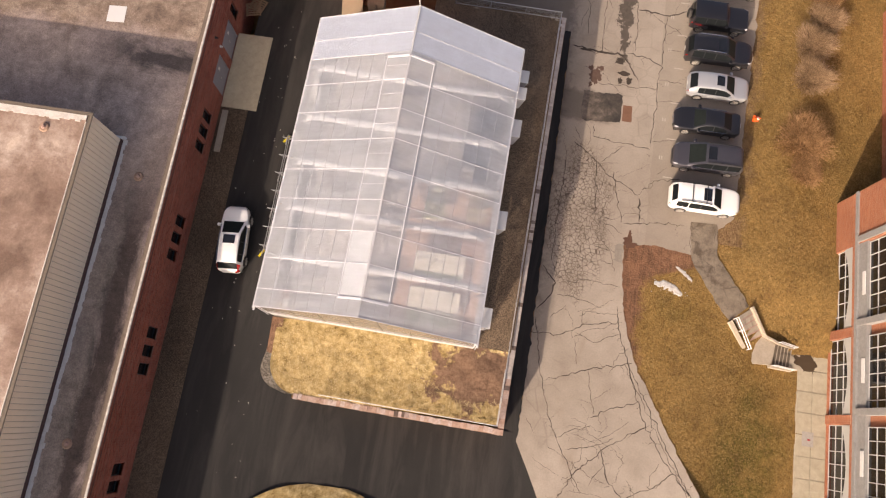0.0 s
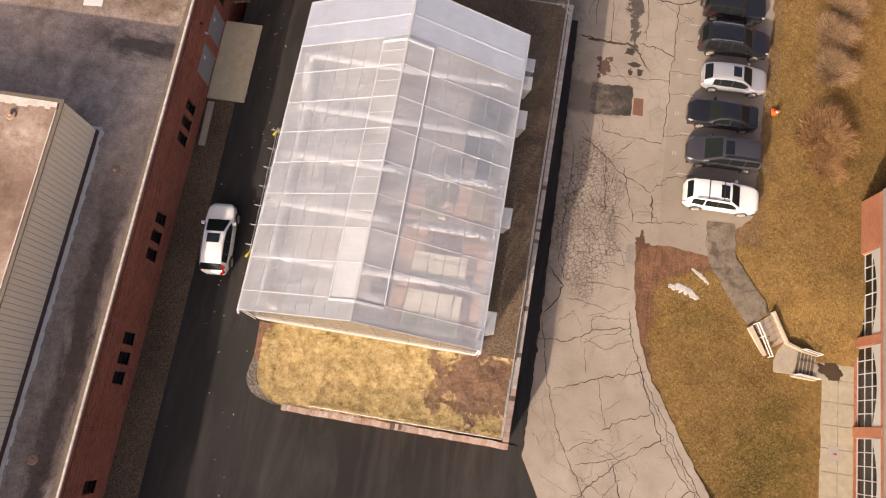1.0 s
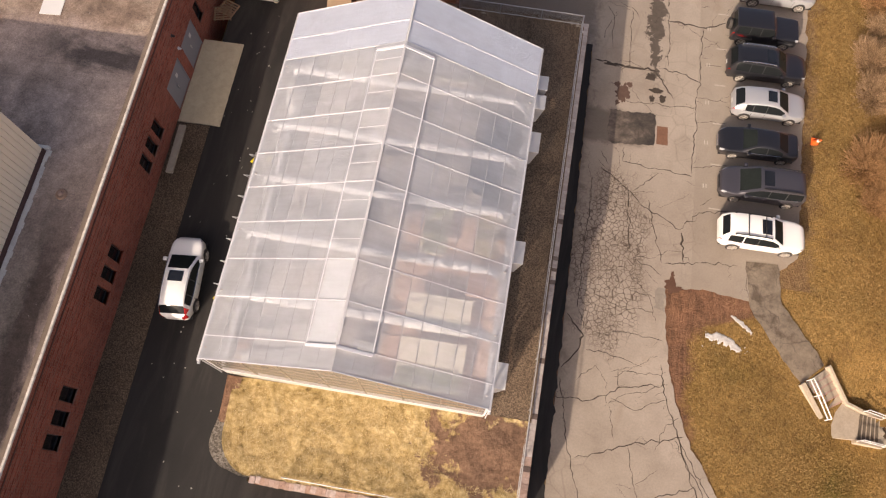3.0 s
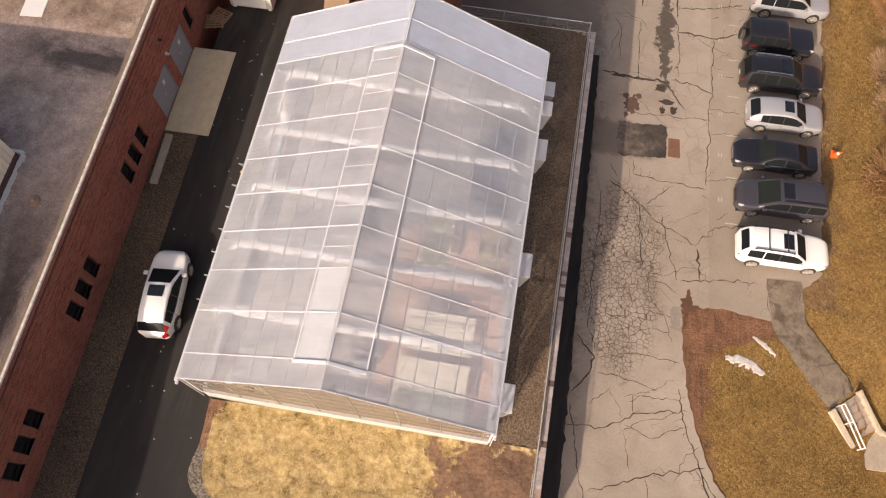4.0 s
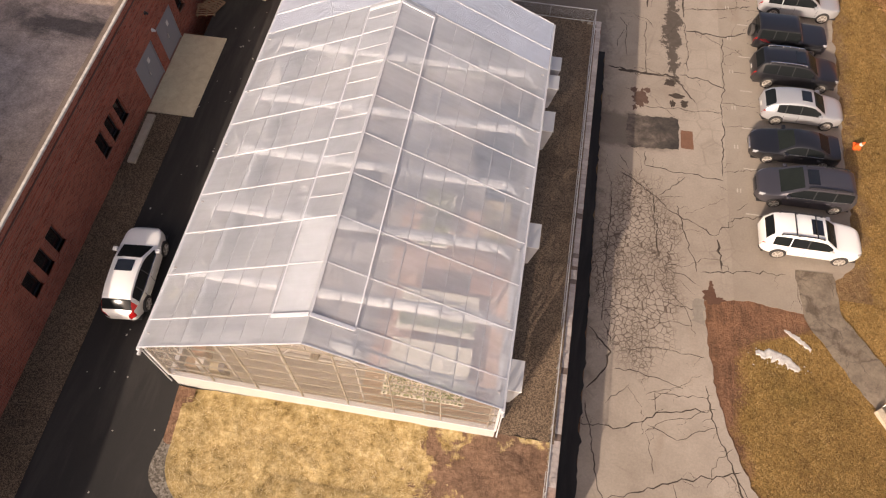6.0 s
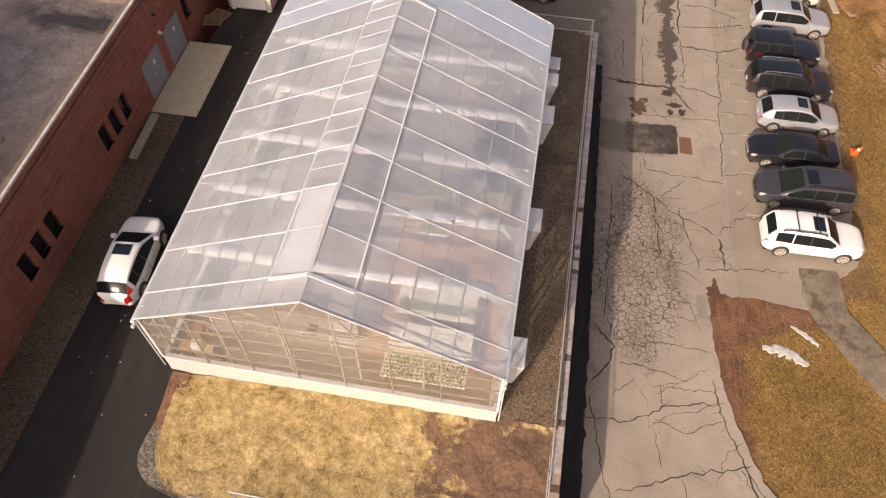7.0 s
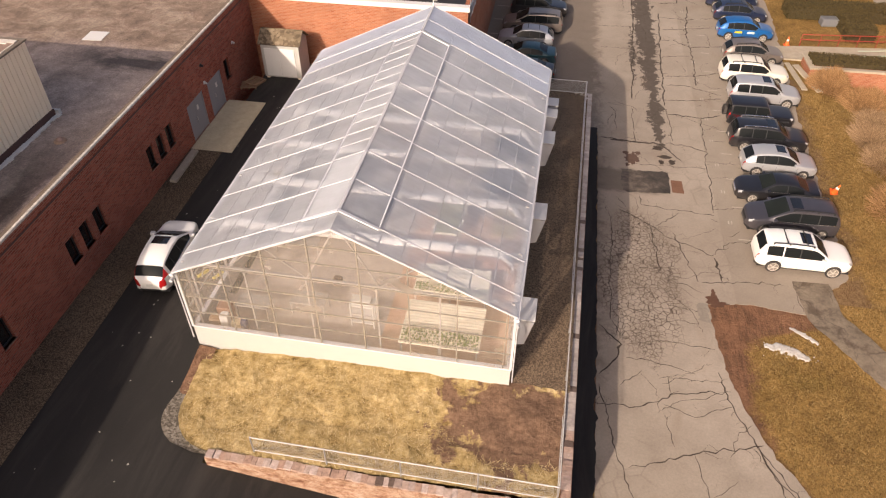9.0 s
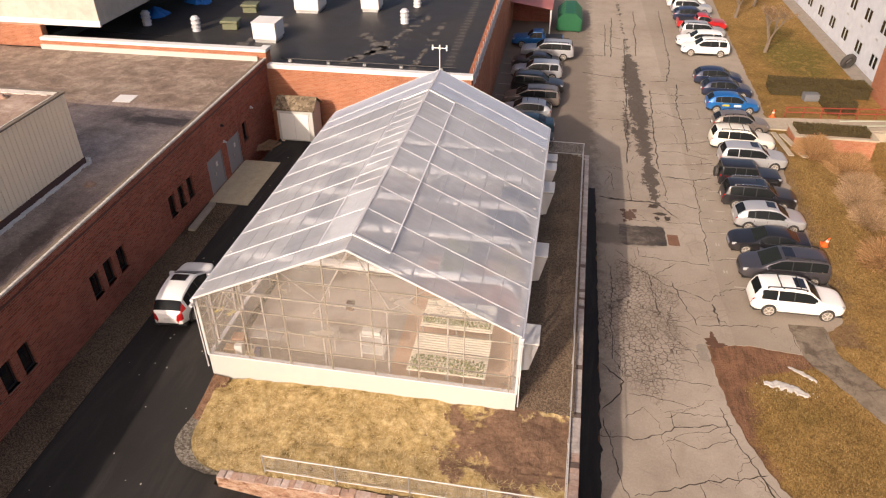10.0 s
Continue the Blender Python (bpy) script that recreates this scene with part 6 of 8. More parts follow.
def window_bay(y0, y1, z0, z1, cols, rows, arched):
    """A gridded window set back in the wall."""
    w = thing("window", "large dark gridded window with white bars", "window", kind="structure")
    dy, dz = (y1 - y0) / cols, (z1 - z0) / rows
    for i in range(cols):
        for j in range(rows):
            part("pane", bm_box(FX + 0.22, FX + 0.25, y0 + i * dy + 0.03, y0 + (i + 1) * dy - 0.03, z0 + j * dz + 0.03, z0 + (j + 1) * dz - 0.03), DARK_GLASS, w)
    bm = bmesh.new()
    for i in range(cols + 1):
        box(bm, FX + 0.17, FX + 0.3, y0 + i * dy - 0.024, y0 + i * dy + 0.024, z0, z1)
    part("window_frame", bm, SASH, w)
    bm = bmesh.new()
    for j in range(rows + 1):
        box(bm, FX + 0.175, FX + 0.295, y0, y1, z0 + j * dz - 0.024, z0 + j * dz + 0.024)
    part("window_rail", bm, SASH, w)
    if arched:
        bm = bmesh.new()
        k, pts = 14, []
        for i in range(k + 1):
            u = i / k
            pts.append((y0 + u * (y1 - y0), z1 - 0.55 * (2 * u - 1) ** 2))
        for (ya, za), (yb, zb) in zip(pts, pts[1:]):
            vs = [bm.verts.new(c) for c in ((FX + 0.0, ya, za), (FX + 0.0, yb, zb), (FX + 0.0, yb, z1 + 0.4), (FX + 0.0, ya, z1 + 0.4), (FX + 0.2, ya, za), (FX + 0.2, yb, zb), (FX + 0.2, yb, z1 + 0.4), (FX + 0.2, ya, z1 + 0.4))]
            for f in ((0, 1, 2, 3), (7, 6, 5, 4), (0, 4, 5, 1), (3, 2, 6, 7)):
                bm.faces.new([vs[m] for m in f])
        part("arch_panel", bm, CREAM, w)


for k in range(4):
    y1 = 15.9 if k == 0 else 10.15 - (k - 1) * 5.9 - 0.65
    y0 = 10.2 - k * 5.9 if k else 10.2
    y0 = 10.15 - k * 5.9
    window_bay(y0 + 0.03, y1 - 0.03, -1.72, 0.75, 6, 3, True)
    window_bay(y0 + 0.1, y1 - 0.1, 2.95, 6.6, 6, 4, False)
window_bay(16.6, 19.4, 2.95, 6.6, 3, 4, False)
bm = bmesh.new()
box(bm, FX - 0.12, FX + 0.1, -34, 19.75, 1.65, 1.95)
part("ledge", bm, SIGN_PALE, school)
bm = bmesh.new()
box(bm, FX + 0.02, FX + 0.34, -34, 19.7, 1.95, 2.9), box(bm, FX + 0.02, FX + 0.34, -34, 19.7, 6.7, 9.6)
part("spandrel", bm, SIGN_PALE, school)
for k in range(5):
    y = 16.25 - 5.9 * k if k else 16.2
    bm = bmesh.new()
    box(bm, FX - 0.1, FX + 0.34, y - 0.22, y + 0.22, 1.95, 9.4)
    part("fin", bm, SIGN_PALE, school)
for k in range(4):
    bm = bmesh.new()
    box(bm, FX - 0.04, FX + 0.02, 12.2 - 5.9 * k, 13.8 - 5.9 * k, 2.45, 2.75)
    part("vent_grille", bm, WHITE, school)
bm = bmesh.new()
box(bm, FX - 0.2, FX + 18, -34, 19.95, 9.6, 9.8)
part("roof", bm, ROOF_OLD, school)

# the school's set-back wing
wing = thing("wall_east_wing", "red brick wing of the school set back behind the lawn", "building", kind="structure")
part("brickwork", bm_box(30.1, 44, 19.8, 36.5, -2.4, 8.4), BRICK_ORANGE, wing)
for y in (21.3, 25.6, 29.6, 33.4):
    win = part("window", bm_box(30.0, 30.09, y, y + 1.6, -0.5, 1.3), WHITE, wing)
    for i in range(2):
        for j in range(2):
            part("pane", bm_box(29.985, 29.998, y + 0.08 + i * 0.76, y + 0.76 + i * 0.76, -0.42 + j * 0.86, 0.36 + j * 0.86), DARK_GLASS, win)

# ---- road: cracks, patches, markings ----
CRACK = concrete("crack_filler", (0.035, 0.028, 0.022), (0.085, 0.065, 0.05), 6)


def crack(k, width, places):
    """A wandering crack through a few places, as a thin ragged strip."""
    rnd = random.Random(k)
    P = [Vector((x, y, 0)) for x, y in places]
    line = []
    for a, b in zip(P, P[1:]):
        m = max(3, int((b - a).length / 0.22))
        nrm = Vector((-(b - a).y, (b - a).x, 0)).normalized()
        for i in range(m):
            t = i / m
            line.append(a.lerp(b, t) + nrm * ((noise.noise((a.x + t * 7, a.y, k)) * 0.22 + rnd.uniform(-0.045, 0.045)) * math.sin(math.pi * min(1, max(0, t))) ** 0.5))
    line.append(P[-1])
    bm = bmesh.new()
    rows = []
    for i, p in enumerate(line):
        d = (line[min(i + 1, len(line) - 1)] - line[max(i - 1, 0)]).normalized()
        nrm = Vector((-d.y, d.x, 0))
        w = width * rnd.uniform(0.25, 0.75) * (0.35 if i in (0, len(line) - 1) else 1)
        rows.append((bm.verts.new(p + nrm * w + Vector((0, 0, 0.006))), bm.verts.new(p - nrm * w + Vector((0, 0, 0.006)))))
    for (a, b), (c, d) in zip(rows, rows[1:]):
        bm.faces.new((a, b, d, c))
    # side branches
    for _ in range(int(len(line) / 9)):
        i = rnd.randrange(1, len(line) - 1)
        p, a = line[i], rnd.uniform(0, 2 * math.pi)
        prev = None
        for j in range(rnd.randrange(3, 7)):
            q = p + Vector((math.cos(a), math.sin(a), 0)) * (0.16 * j)
            a += rnd.uniform(-0.7, 0.7)
            w = width * 0.22 * (1 - j / 8)
            nrm = Vector((-math.sin(a), math.cos(a), 0))
            cur = (bm.verts.new(q + nrm * w + Vector((0, 0, 0.0062))), bm.verts.new(q - nrm * w + Vector((0, 0, 0.0062))))
            if prev:
                bm.faces.new((*prev, *cur[::-1]))
            prev = cur
    ob = part("crack", bm, CRACK, bpy.data.objects["road"])
    return ob


NEAR_CRACKS = (
    (0.05, (4.9, 6.7), (7.2, 6.8), (8.9, 7.8), (11.4, 8.3)), (0.05, (6.6, 3.6), (9.4, 4.7), (12.4, 5.6)), (0.03, (9.4, 4.7), (10.1, 1.7)),
    (0.05, (9.9, 1.5), (11.0, 2.2), (13.1, 3.1)), (0.055, (13.9, 1.6), (11.2, -0.2), (9.2, -2.2), (8.2, -4.0)), (0.035, (7.8, -0.1), (8.7, 0.5), (10.0, 0.9)),
    (0.04, (8.4, -0.8), (10.3, -0.3), (11.6, 0.4)), (0.045, (5.4, 7.8), (6.1, 4.3), (7.1, 1.1), (7.8, -0.3)))
SOUTH_CRACKS = (
    (0.045, (7.8, -0.3), (8.7, -1.7), (9.7, -3.5)), (0.06, (10.7, -0.3), (11.4, -2.4), (12.5, -3.4)), (0.06, (12.5, -3.4), (14.3, -2.5), (15.7, -1.3)),
    (0.06, (12.0, 5.7), (13.3, 2.1), (14.8, -0.3), (16.9, -2.6)), (0.07, (5.4, 11.6), (6.5, 10.4), (6.3, 9.6), (5.4, 8.4)), (0.045, (6.7, 9.6), (7.9, 9.6), (9.9, 9.1)),
    (0.03, (8.6, 8.7), (10.8, 8.8), (11.3, 9.0)), (0.04, (8.6, 8.7), (8.7, 7.7)), (0.03, (8.3, 7.1), (9.6, 6.6), (11.5, 7.5)), (0.025, (8.2, 6.7), (8.6, 4.9)),
    (0.03, (7.2, 10.5), (8.7, 11.0), (11.0, 10.8)), (0.035, (6.9, 13.0), (8.4, 12.4), (10.4, 12.4)))
MIDDLE_CRACKS = (
    (0.05, (12.7, 32.7), (12.6, 28.5), (12.4, 26.4), (12.3, 21.7)), (0.12, (5.7, 29.2), (7.7, 28.9), (9.9, 28.9)), (0.07, (9.9, 29.1), (11.7, 28.9), (12.6, 28.4)),
    (0.04, (7.9, 33.5), (8.0, 29.0)), (0.05, (10.4, 33.6), (10.5, 29.4)), (0.07, (9.7, 28.8), (10.9, 27.0)), (0.04, (7.6, 26.3), (12.5, 26.4)),
    (0.05, (8.0, 22.9), (8.0, 21.9), (12.3, 21.5)), (0.06, (6.6, 21.3), (8.4, 20.0)), (0.05, (9.1, 19.2), (11.1, 18.2), (11.7, 17.8)), (0.05, (11.7, 17.8), (12.8, 19.1), (14.7, 19.5)),
    (0.10, (11.8, 17.6), (12.0, 15.7)), (0.05, (10.9, 15.5), (13.2, 15.9), (15.2, 16.0)), (0.05, (10.3, 33.0), (12.9, 32.8), (14.2, 33.4)))
BAY_CRACKS = (
    (0.03, (12.9, 29.8), (14.0, 29.9)), (0.03, (12.4, 27.2), (14.4, 27.2)), (0.03, (12.5, 25.4), (14.3, 25.6)), (0.03, (12.3, 22.1), (14.5, 22.6)), (0.03, (15.7, 16.3), (15.8, 14.1)),
    (0.05, (9.7, 19.5), (10.7, 15.5)), (0.035, (9.1, 15.5), (10.1, 15.2), (10.8, 14.7)), (0.035, (8.4, 13.7), (9.7, 13.4), (10.8, 13.4)), (0.05, (8.0, 20.4), (9.2, 19.2)), (0.06, (8.4, 20.3), (8.7, 16.0)),
    (0.05, (8.8, 20.0), (10.2, 21.4)), (0.05, (6.2, 20.5), (6.0, 12.0)))
FAR_CRACKS = (
    (0.05, (9.3, 66.6), (8.6, 47.7), (8.0, 34.8)), (0.05, (11.0, 50.9), (10.6, 42.8), (10.3, 34.2)), (0.04, (7.3, 71.8), (7.0, 60.2)), (0.06, (4.5, 54.9), (6.8, 54.1), (9.1, 53.7)),
    (0.03, (5.6, 47.4), (8.8, 47.7)), (0.03, (5.8, 43.2), (8.5, 43.3)), (0.04, (10.9, 45.2), (11.8, 45.5), (13.1, 44.2)), (0.045, (13.7, 52.9), (13.1, 47.7), (13.1, 44.2), (13.1, 40.9), (12.9, 37.6)),
    (0.035, (10.7, 38.8), (13.0, 39.2), (15.6, 40.2)), (0.035, (10.6, 37.4), (12.1, 37.5), (14.6, 36.4)), (0.05, (11.2, 53.2), (12.8, 53.5)), (0.05, (13.8, 64.2), (13.6, 58.6), (12.8, 53.5)))
LAST_CRACKS = (
    (0.035, (13.1, 44.2), (16.1, 44.9)), (0.03, (10.8, 42.2), (12.9, 42.6)), (0.035, (10.5, 35.0), (12.7, 35.3), (14.6, 35.9)), (0.05, (11.1, 78.6), (10.3, 60.8)), (0.04, (14.3, 79.2), (13.8, 64.2)),
    (0.05, (6.5, 68.2), (9.1, 66.5)), (0.035, (10.9, 50.1), (13.3, 49.8), (15.7, 50.5)), (0.035, (11.1, 47.4), (15.4, 48.5)), (0.05, (7.0, 64.0), (9.3, 62.5)), (0.04, (4.0, 60.0), (6.9, 60.4)), (0.05, (8.2, 75.0), (7.6, 60.0)))
rnd0 = random.Random(64)
for k, (w, *pts) in enumerate(NEAR_CRACKS + SOUTH_CRACKS + MIDDLE_CRACKS + BAY_CRACKS + FAR_CRACKS + LAST_CRACKS):
    crack(k + 1, w * (1.8 if min(p[1] for p in pts) > 30 else 0.9), pts)
# the crumbling joint beside the lawn's edge
edge_line = [(x - 0.45 - 0.1 * (9 - y) * 0.2, y) for x, y in ((19.6, -5.8), (17.65, -2.56), (15.9, 0.0), (14.2, 2.9), (12.75, 5.2), (11.9, 7.2), (11.4, 9.4))]
crack(301, 0.05, edge_line)
crack(302, 0.03, [(x - 0.35, y + 0.2) for x, y in edge_line[:5]])
for k in range(22):
    x, y = rnd0.uniform(8.5, 16.0), rnd0.uniform(-7.5, 2.0)
    a = rnd0.uniform(0, 3.14)
    if x < 12.0 + (2.5 - y) * 0.65:
        crack(310 + k, 0.016, [(x, y), (x + 0.9 * math.cos(a), y + 0.9 * math.sin(a)), (x + 1.7 * math.cos(a + 0.5), y + 1.7 * math.sin(a + 0.5))])

# finer cracks, wandering at random over the southern road and the bays
rnd = random.Random(77)


def on_road(x, y):
    edge = 11.2 if 9 < y < 14.5 else (19.0 if y >= 16 else 11.2 + max(0.0, 9 - y) * 0.55)
    return 5.6 < x < edge - 0.2


for k in range(95):
    while True:
        x, y = rnd.uniform(5.6, 15.0), rnd.choice((rnd.uniform(-5, 14), rnd.uniform(8, 24), rnd.uniform(-5, 36), rnd.uniform(30, 70)))
        if on_road(x, y):
            break
    a = rnd.choice((0.0, 1.57, rnd.uniform(0, 3.14))) + rnd.uniform(-0.35, 0.35)
    pts = [(x, y)]
    for _ in range(rnd.choice((1, 2, 2, 3))):
        a += rnd.uniform(-0.7, 0.7)
        d = rnd.uniform(0.6, 1.7)
        q = (pts[-1][0] + math.cos(a) * d, pts[-1][1] + math.sin(a) * d)
        if not on_road(*q):
            break
        pts.append(q)
    if len(pts) > 1:
        crack(200 + k, rnd.uniform(0.014, 0.034), pts)

n = Nodes("patch_asphalt")
c = n.ramp(n.math("ADD", n.noise(0.9, 7, 0.72, None, 0.1), n.math("MULTIPLY", n.math("SUBTRACT", 9.0, n.split()[0]), 0.05)), (0.36, (0.035, 0.03, 0.026)), (0.54, (0.075, 0.062, 0.05)), (0.66, (0.15, 0.12, 0.095)), (0.78, (0.27, 0.22, 0.17)))
n.bump(n.noise(30, 3), 0.5, 0.01)
PATCH = n.done(c, 0.7, spec=0.35)


def ragged_plate(name, outline, z, material, label, category, jag=0.1, parent=None):
    """A thin patch on the road with a ragged edge."""
    bm = bmesh.new()
    P = [Vector((x, y, 0)) for x, y in outline]
    ring = []
    for a, b in zip(P, P[1:] + P[:1]):
        m = max(3, int((b - a).length / 0.08))
        for i in range(m):
            q = a.lerp(b, i / m)
            ring.append((q.x + jag * (noise.noise((q.x * 2.1, q.y * 2.1, 1.0)) + 0.7 * noise.noise((q.x * 7, q.y * 7, 1.0))), q.y + jag * (noise.noise((q.x * 2.1, q.y * 2.1, 9.0)) + 0.7 * noise.noise((q.x * 7, q.y * 7, 9.0)))))
    bm.faces.new([bm.verts.new((x, y, z)) for x, y in ring])
    bmesh.ops.triangulate(bm, faces=bm.faces[:])
    return part(name, bm, material, parent or bpy.data.objects["road"], label)


ragged_plate("asphalt_patch", [(6.9, 23.1), (9.9, 23.3), (9.85, 25.6), (6.9, 25.5)], 0.008, PATCH, "", "", 0.14)
ragged_plate("rust_patch", [(10.0, 23.45), (10.72, 23.42), (10.68, 24.75), (10.0, 24.75)], 0.009, concrete("rust_brown", (0.15, 0.075, 0.045), (0.23, 0.125, 0.08), 3), "", "", 0.03)


def blot(cx, cy, rx, ry, seed, material=CRACK, z=0.0068):
    """A soaked blot with an uneven outline."""
    bm = bmesh.new()
    k = 56
    ring = []
    for i in range(k):
        a = 2 * math.pi * i / k
        u, v = math.cos(a), math.sin(a)
        q = 1 + 0.55 * noise.noise((u * 1.3 + seed, v * 1.3, seed)) + 0.4 * noise.noise((u * 4 + seed, v * 4, seed)) + 0.2 * noise.noise((u * 11, v * 11, seed))
        ring.append(bm.verts.new((cx + rx * q * u, cy + ry * q * v, z)))
    mid = bm.verts.new((cx, cy, z))
    for i in range(k):
        bm.faces.new((mid, ring[i], ring[(i + 1) % k]))
    return part("wet_spot", bm, material, bpy.data.objects["road"])


DAMP = concrete("damp_brown", (0.075, 0.045, 0.033), (0.15, 0.095, 0.072), 5)
for k, (x, y, rx, ry, mt) in enumerate(((7.7, 26.8, 0.42, 0.6, DAMP), (8.05, 27.55, 0.2, 0.16, DAMP), (7.3, 27.5, 0.16, 0.2, DAMP), (7.35, 26.1, 0.14, 0.2, DAMP), (9.85, 27.35, 0.42, 0.2, CRACK), (9.55, 26.75, 0.17, 0.3, CRACK), (10.25, 26.8, 0.22, 0.32, CRACK),
                                         (9.4, 28.35, 0.35, 0.25, CRACK), (6.8, 28.95, 0.5, 0.1, CRACK), (8.4, 28.9, 0.7, 0.08, CRACK))):
    blot(x, y, rx, ry, k * 3.7 + 1, mt)
MUD = concrete("wet_mud_brown", (0.07, 0.036, 0.023), (0.15, 0.08, 0.052), 4)
for k, (x, y, rx, ry) in enumerate(((11.3, 14.25, 0.34, 0.36), (11.45, 13.95, 0.42, 0.2), (11.38, 14.75, 0.13, 0.3), (11.75, 14.05, 0.3, 0.12))):
    blot(x, y, rx, ry, k * 2.3 + 50, MUD, 0.007 + 0.004 * k)
ragged_plate("kerb_slab", [(10.45, 12.6), (11.0, 12.5), (11.05, 13.9), (10.5, 13.9)], 0.009, concrete("grey_kerb_slab", (0.22, 0.19, 0.155), (0.29, 0.255, 0.21), 2), "", "", 0.16)
PAINTLINE = concrete("worn_line_paint", (0.34, 0.29, 0.235), (0.52, 0.47, 0.40), 8)
for k, y in enumerate((19.5, 22.55, 25.5, 28.4, 31.25, 34.1, 37.1, 40.1, 43.4, 46.8, 50.1)):
    for x0, x1 in ((13.0, 13.7),):
        part("bay_mark", bm_box(x0 + 0.02 * y, x1 + 0.02 * y, y - 0.04, y + 0.04, 0.001, 0.007), PAINTLINE, bpy.data.objects["road"])
    for i in range(2):
        part("worn_bay_number", bm_box(13.0 + i * 0.17, 13.07 + i * 0.17, y + 1.35, y + 1.62, 0.001, 0.0065), PAINTLINE, bpy.data.objects["road"])
for y in (37.5, 40.5, 43.5, 46.5, 49.5, 52.5, 55.5):
    part("bay_mark", bm_box(-3.6, 1.6, y + 0.75, y + 0.85, 0.001, 0.007), PAINTLINE, bpy.data.objects["road"])

# straw bank south of the drive
strip_sheet("straw_bank", steps(-13.0, -5.35, 0.25), lambda y: -6.6 - 5.8 * math.sqrt(max(0.0, 1 - ((y + 9.2) / 3.95) ** 2)), lambda y: -6.6 + 5.2 * math.sqrt(max(0.0, 1 - ((y + 9.2) / 3.95) ** 2)),
            lambda x, y: drive_z(x, y) + 0.03 + 0.5 * max(0.0, 1 - ((y + 9.2) / 3.95) ** 2) * max(0.0, 1 - ((x + 6.6) / 6.0) ** 2), STRAW, "straw-covered bank beside the dark drive", "bank", 60, 0.06)

# ---- inside the greenhouse ----
LEAF = plain("lettuce_green", (0.16, 0.22, 0.05), 0.7, grain=6, vary=0.3)
LEAF_PALE = plain("pale_seedling_green", (0.36, 0.38, 0.14), 0.7, grain=6, vary=0.3)
CHANNEL = plain("white_grow_channel", (0.90, 0.84, 0.69), 0.5, vary=0.06)


def grow_table(x0, x1, y0, y1, rows_, plant_rows, label, leaf=LEAF, tray=None):
    """A bench of white growing channels, some of them planted."""
    t = thing("growing_bench", label, "growing bench", G, "benches in the greenhouse")
    bm = bmesh.new()
    for x in (x0 + 0.1, (x0 + x1) / 2, x1 - 0.1):
        for y in (y0 + 0.1, y1 - 0.1):
            leg = bm_box(x - 0.03, x + 0.03, y - 0.03, y + 0.03, 0, 0.72)
            part("leg", leg, FRAME, t)
        box(bm, x - 0.03, x + 0.03, y0, y1, 0.72, 0.78)
    part("bench_frame", bm, FRAME, t)
    dy = (y1 - y0) / rows_
    rnd = random.Random(int(x0 * 10 + y0 * 7))
    for i in range(rows_):
        y = y0 + (i + 0.5) * dy
        bm = bmesh.new()
        box(bm, x0, x1, y - dy * 0.41, y + dy * 0.41, 0.78, 0.85)
        bevel(bm, 0.01)
        ch = part("channel", bm, tray or CHANNEL, t)
        if i in plant_rows:
            bm = bmesh.new()
            x = x0 + 0.12
            while x < x1 - 0.1:
                r = rnd.uniform(0.06, 0.11)
                for _ in range(6):
                    a, tilt = rnd.uniform(0, 6.28), rnd.uniform(0.3, 1.1)
                    d = Vector((math.cos(a) * math.sin(tilt), math.sin(a) * math.sin(tilt), math.cos(tilt))) * r * 1.5
                    s = Vector((-math.sin(a), math.cos(a), 0)) * r * 0.45
                    o = Vector((x, y, 0.85))
                    vs = [bm.verts.new(c) for c in (o, o + d * 0.6 + s, o + d, o + d * 0.6 - s)]
                    bm.faces.new(vs)
                x += rnd.uniform(0.13, 0.2)
            part("greenery", bm, leaf, ch, "young green leaves")
    return t


grow_table(1.95, 5.35, 0.75, 3.3, 16, (0, 1, 2, 3, 4, 5), "white hydroponic bench with rows of green seedlings")
grow_table(1.95, 5.3, 3.7, 5.7, 12, (1, 2, 3), "white hydroponic bench, partly planted with greens")
grow_table(2.0, 3.45, 7.9, 10.9, 16, tuple(range(16)), "narrow bench full of pale green seedlings", LEAF_PALE)
grow_table(4.9, 6.1, 8.2, 10.9, 10, (1, 4, 6), "narrow bench of yellowing seedlings", LEAF_PALE, plain("tan_grow_tray", (0.52, 0.40, 0.22), 0.6, vary=0.12))
grow_table(4.8, 6.1, 5.9, 7.4, 6, (), "short bench with empty reddish trays", LEAF_PALE, plain("terracotta_tray", (0.50, 0.27, 0.18), 0.6, vary=0.12))
for x0, y0, w, d in ((-5.6, 1.6, 1.5, 0.8), (-3.3, 2.2, 1.6, 0.8), (-5.4, 6.0, 2.2, 3.0), (-2.3, 8.0, 1.2, 3.4), (-5.2, 11.2, 2.4, 2.6)):
    t = thing("potting_table", "grey steel potting table in the greenhouse", "table", G @ pose(x0, y0, 0), "potting tables")
    part("tabletop", bm_box(0, w, 0, d, 0.74, 0.79), plain("grey_tabletop", (0.40, 0.38, 0.36), 0.5) if "grey_tabletop" not in bpy.data.materials else bpy.data.materials["grey_tabletop"], t)
    for x in (0.05, w - 0.05):
        for y in (0.05, d - 0.05):
            part("leg", bm_box(x - 0.025, x + 0.025, y - 0.025, y + 0.025, 0, 0.74), FRAME, t)
shelf = thing("shelf_rack", "white three-tier plant shelf rack inside the greenhouse front", "shelf rack", G @ pose(-0.45, 2.0, 0))
for z in (0.25, 0.75, 1.25):
    part("shelf", bm_box(0, 1.05, 0, 0.6, z, z + 0.05), WHITE, shelf)
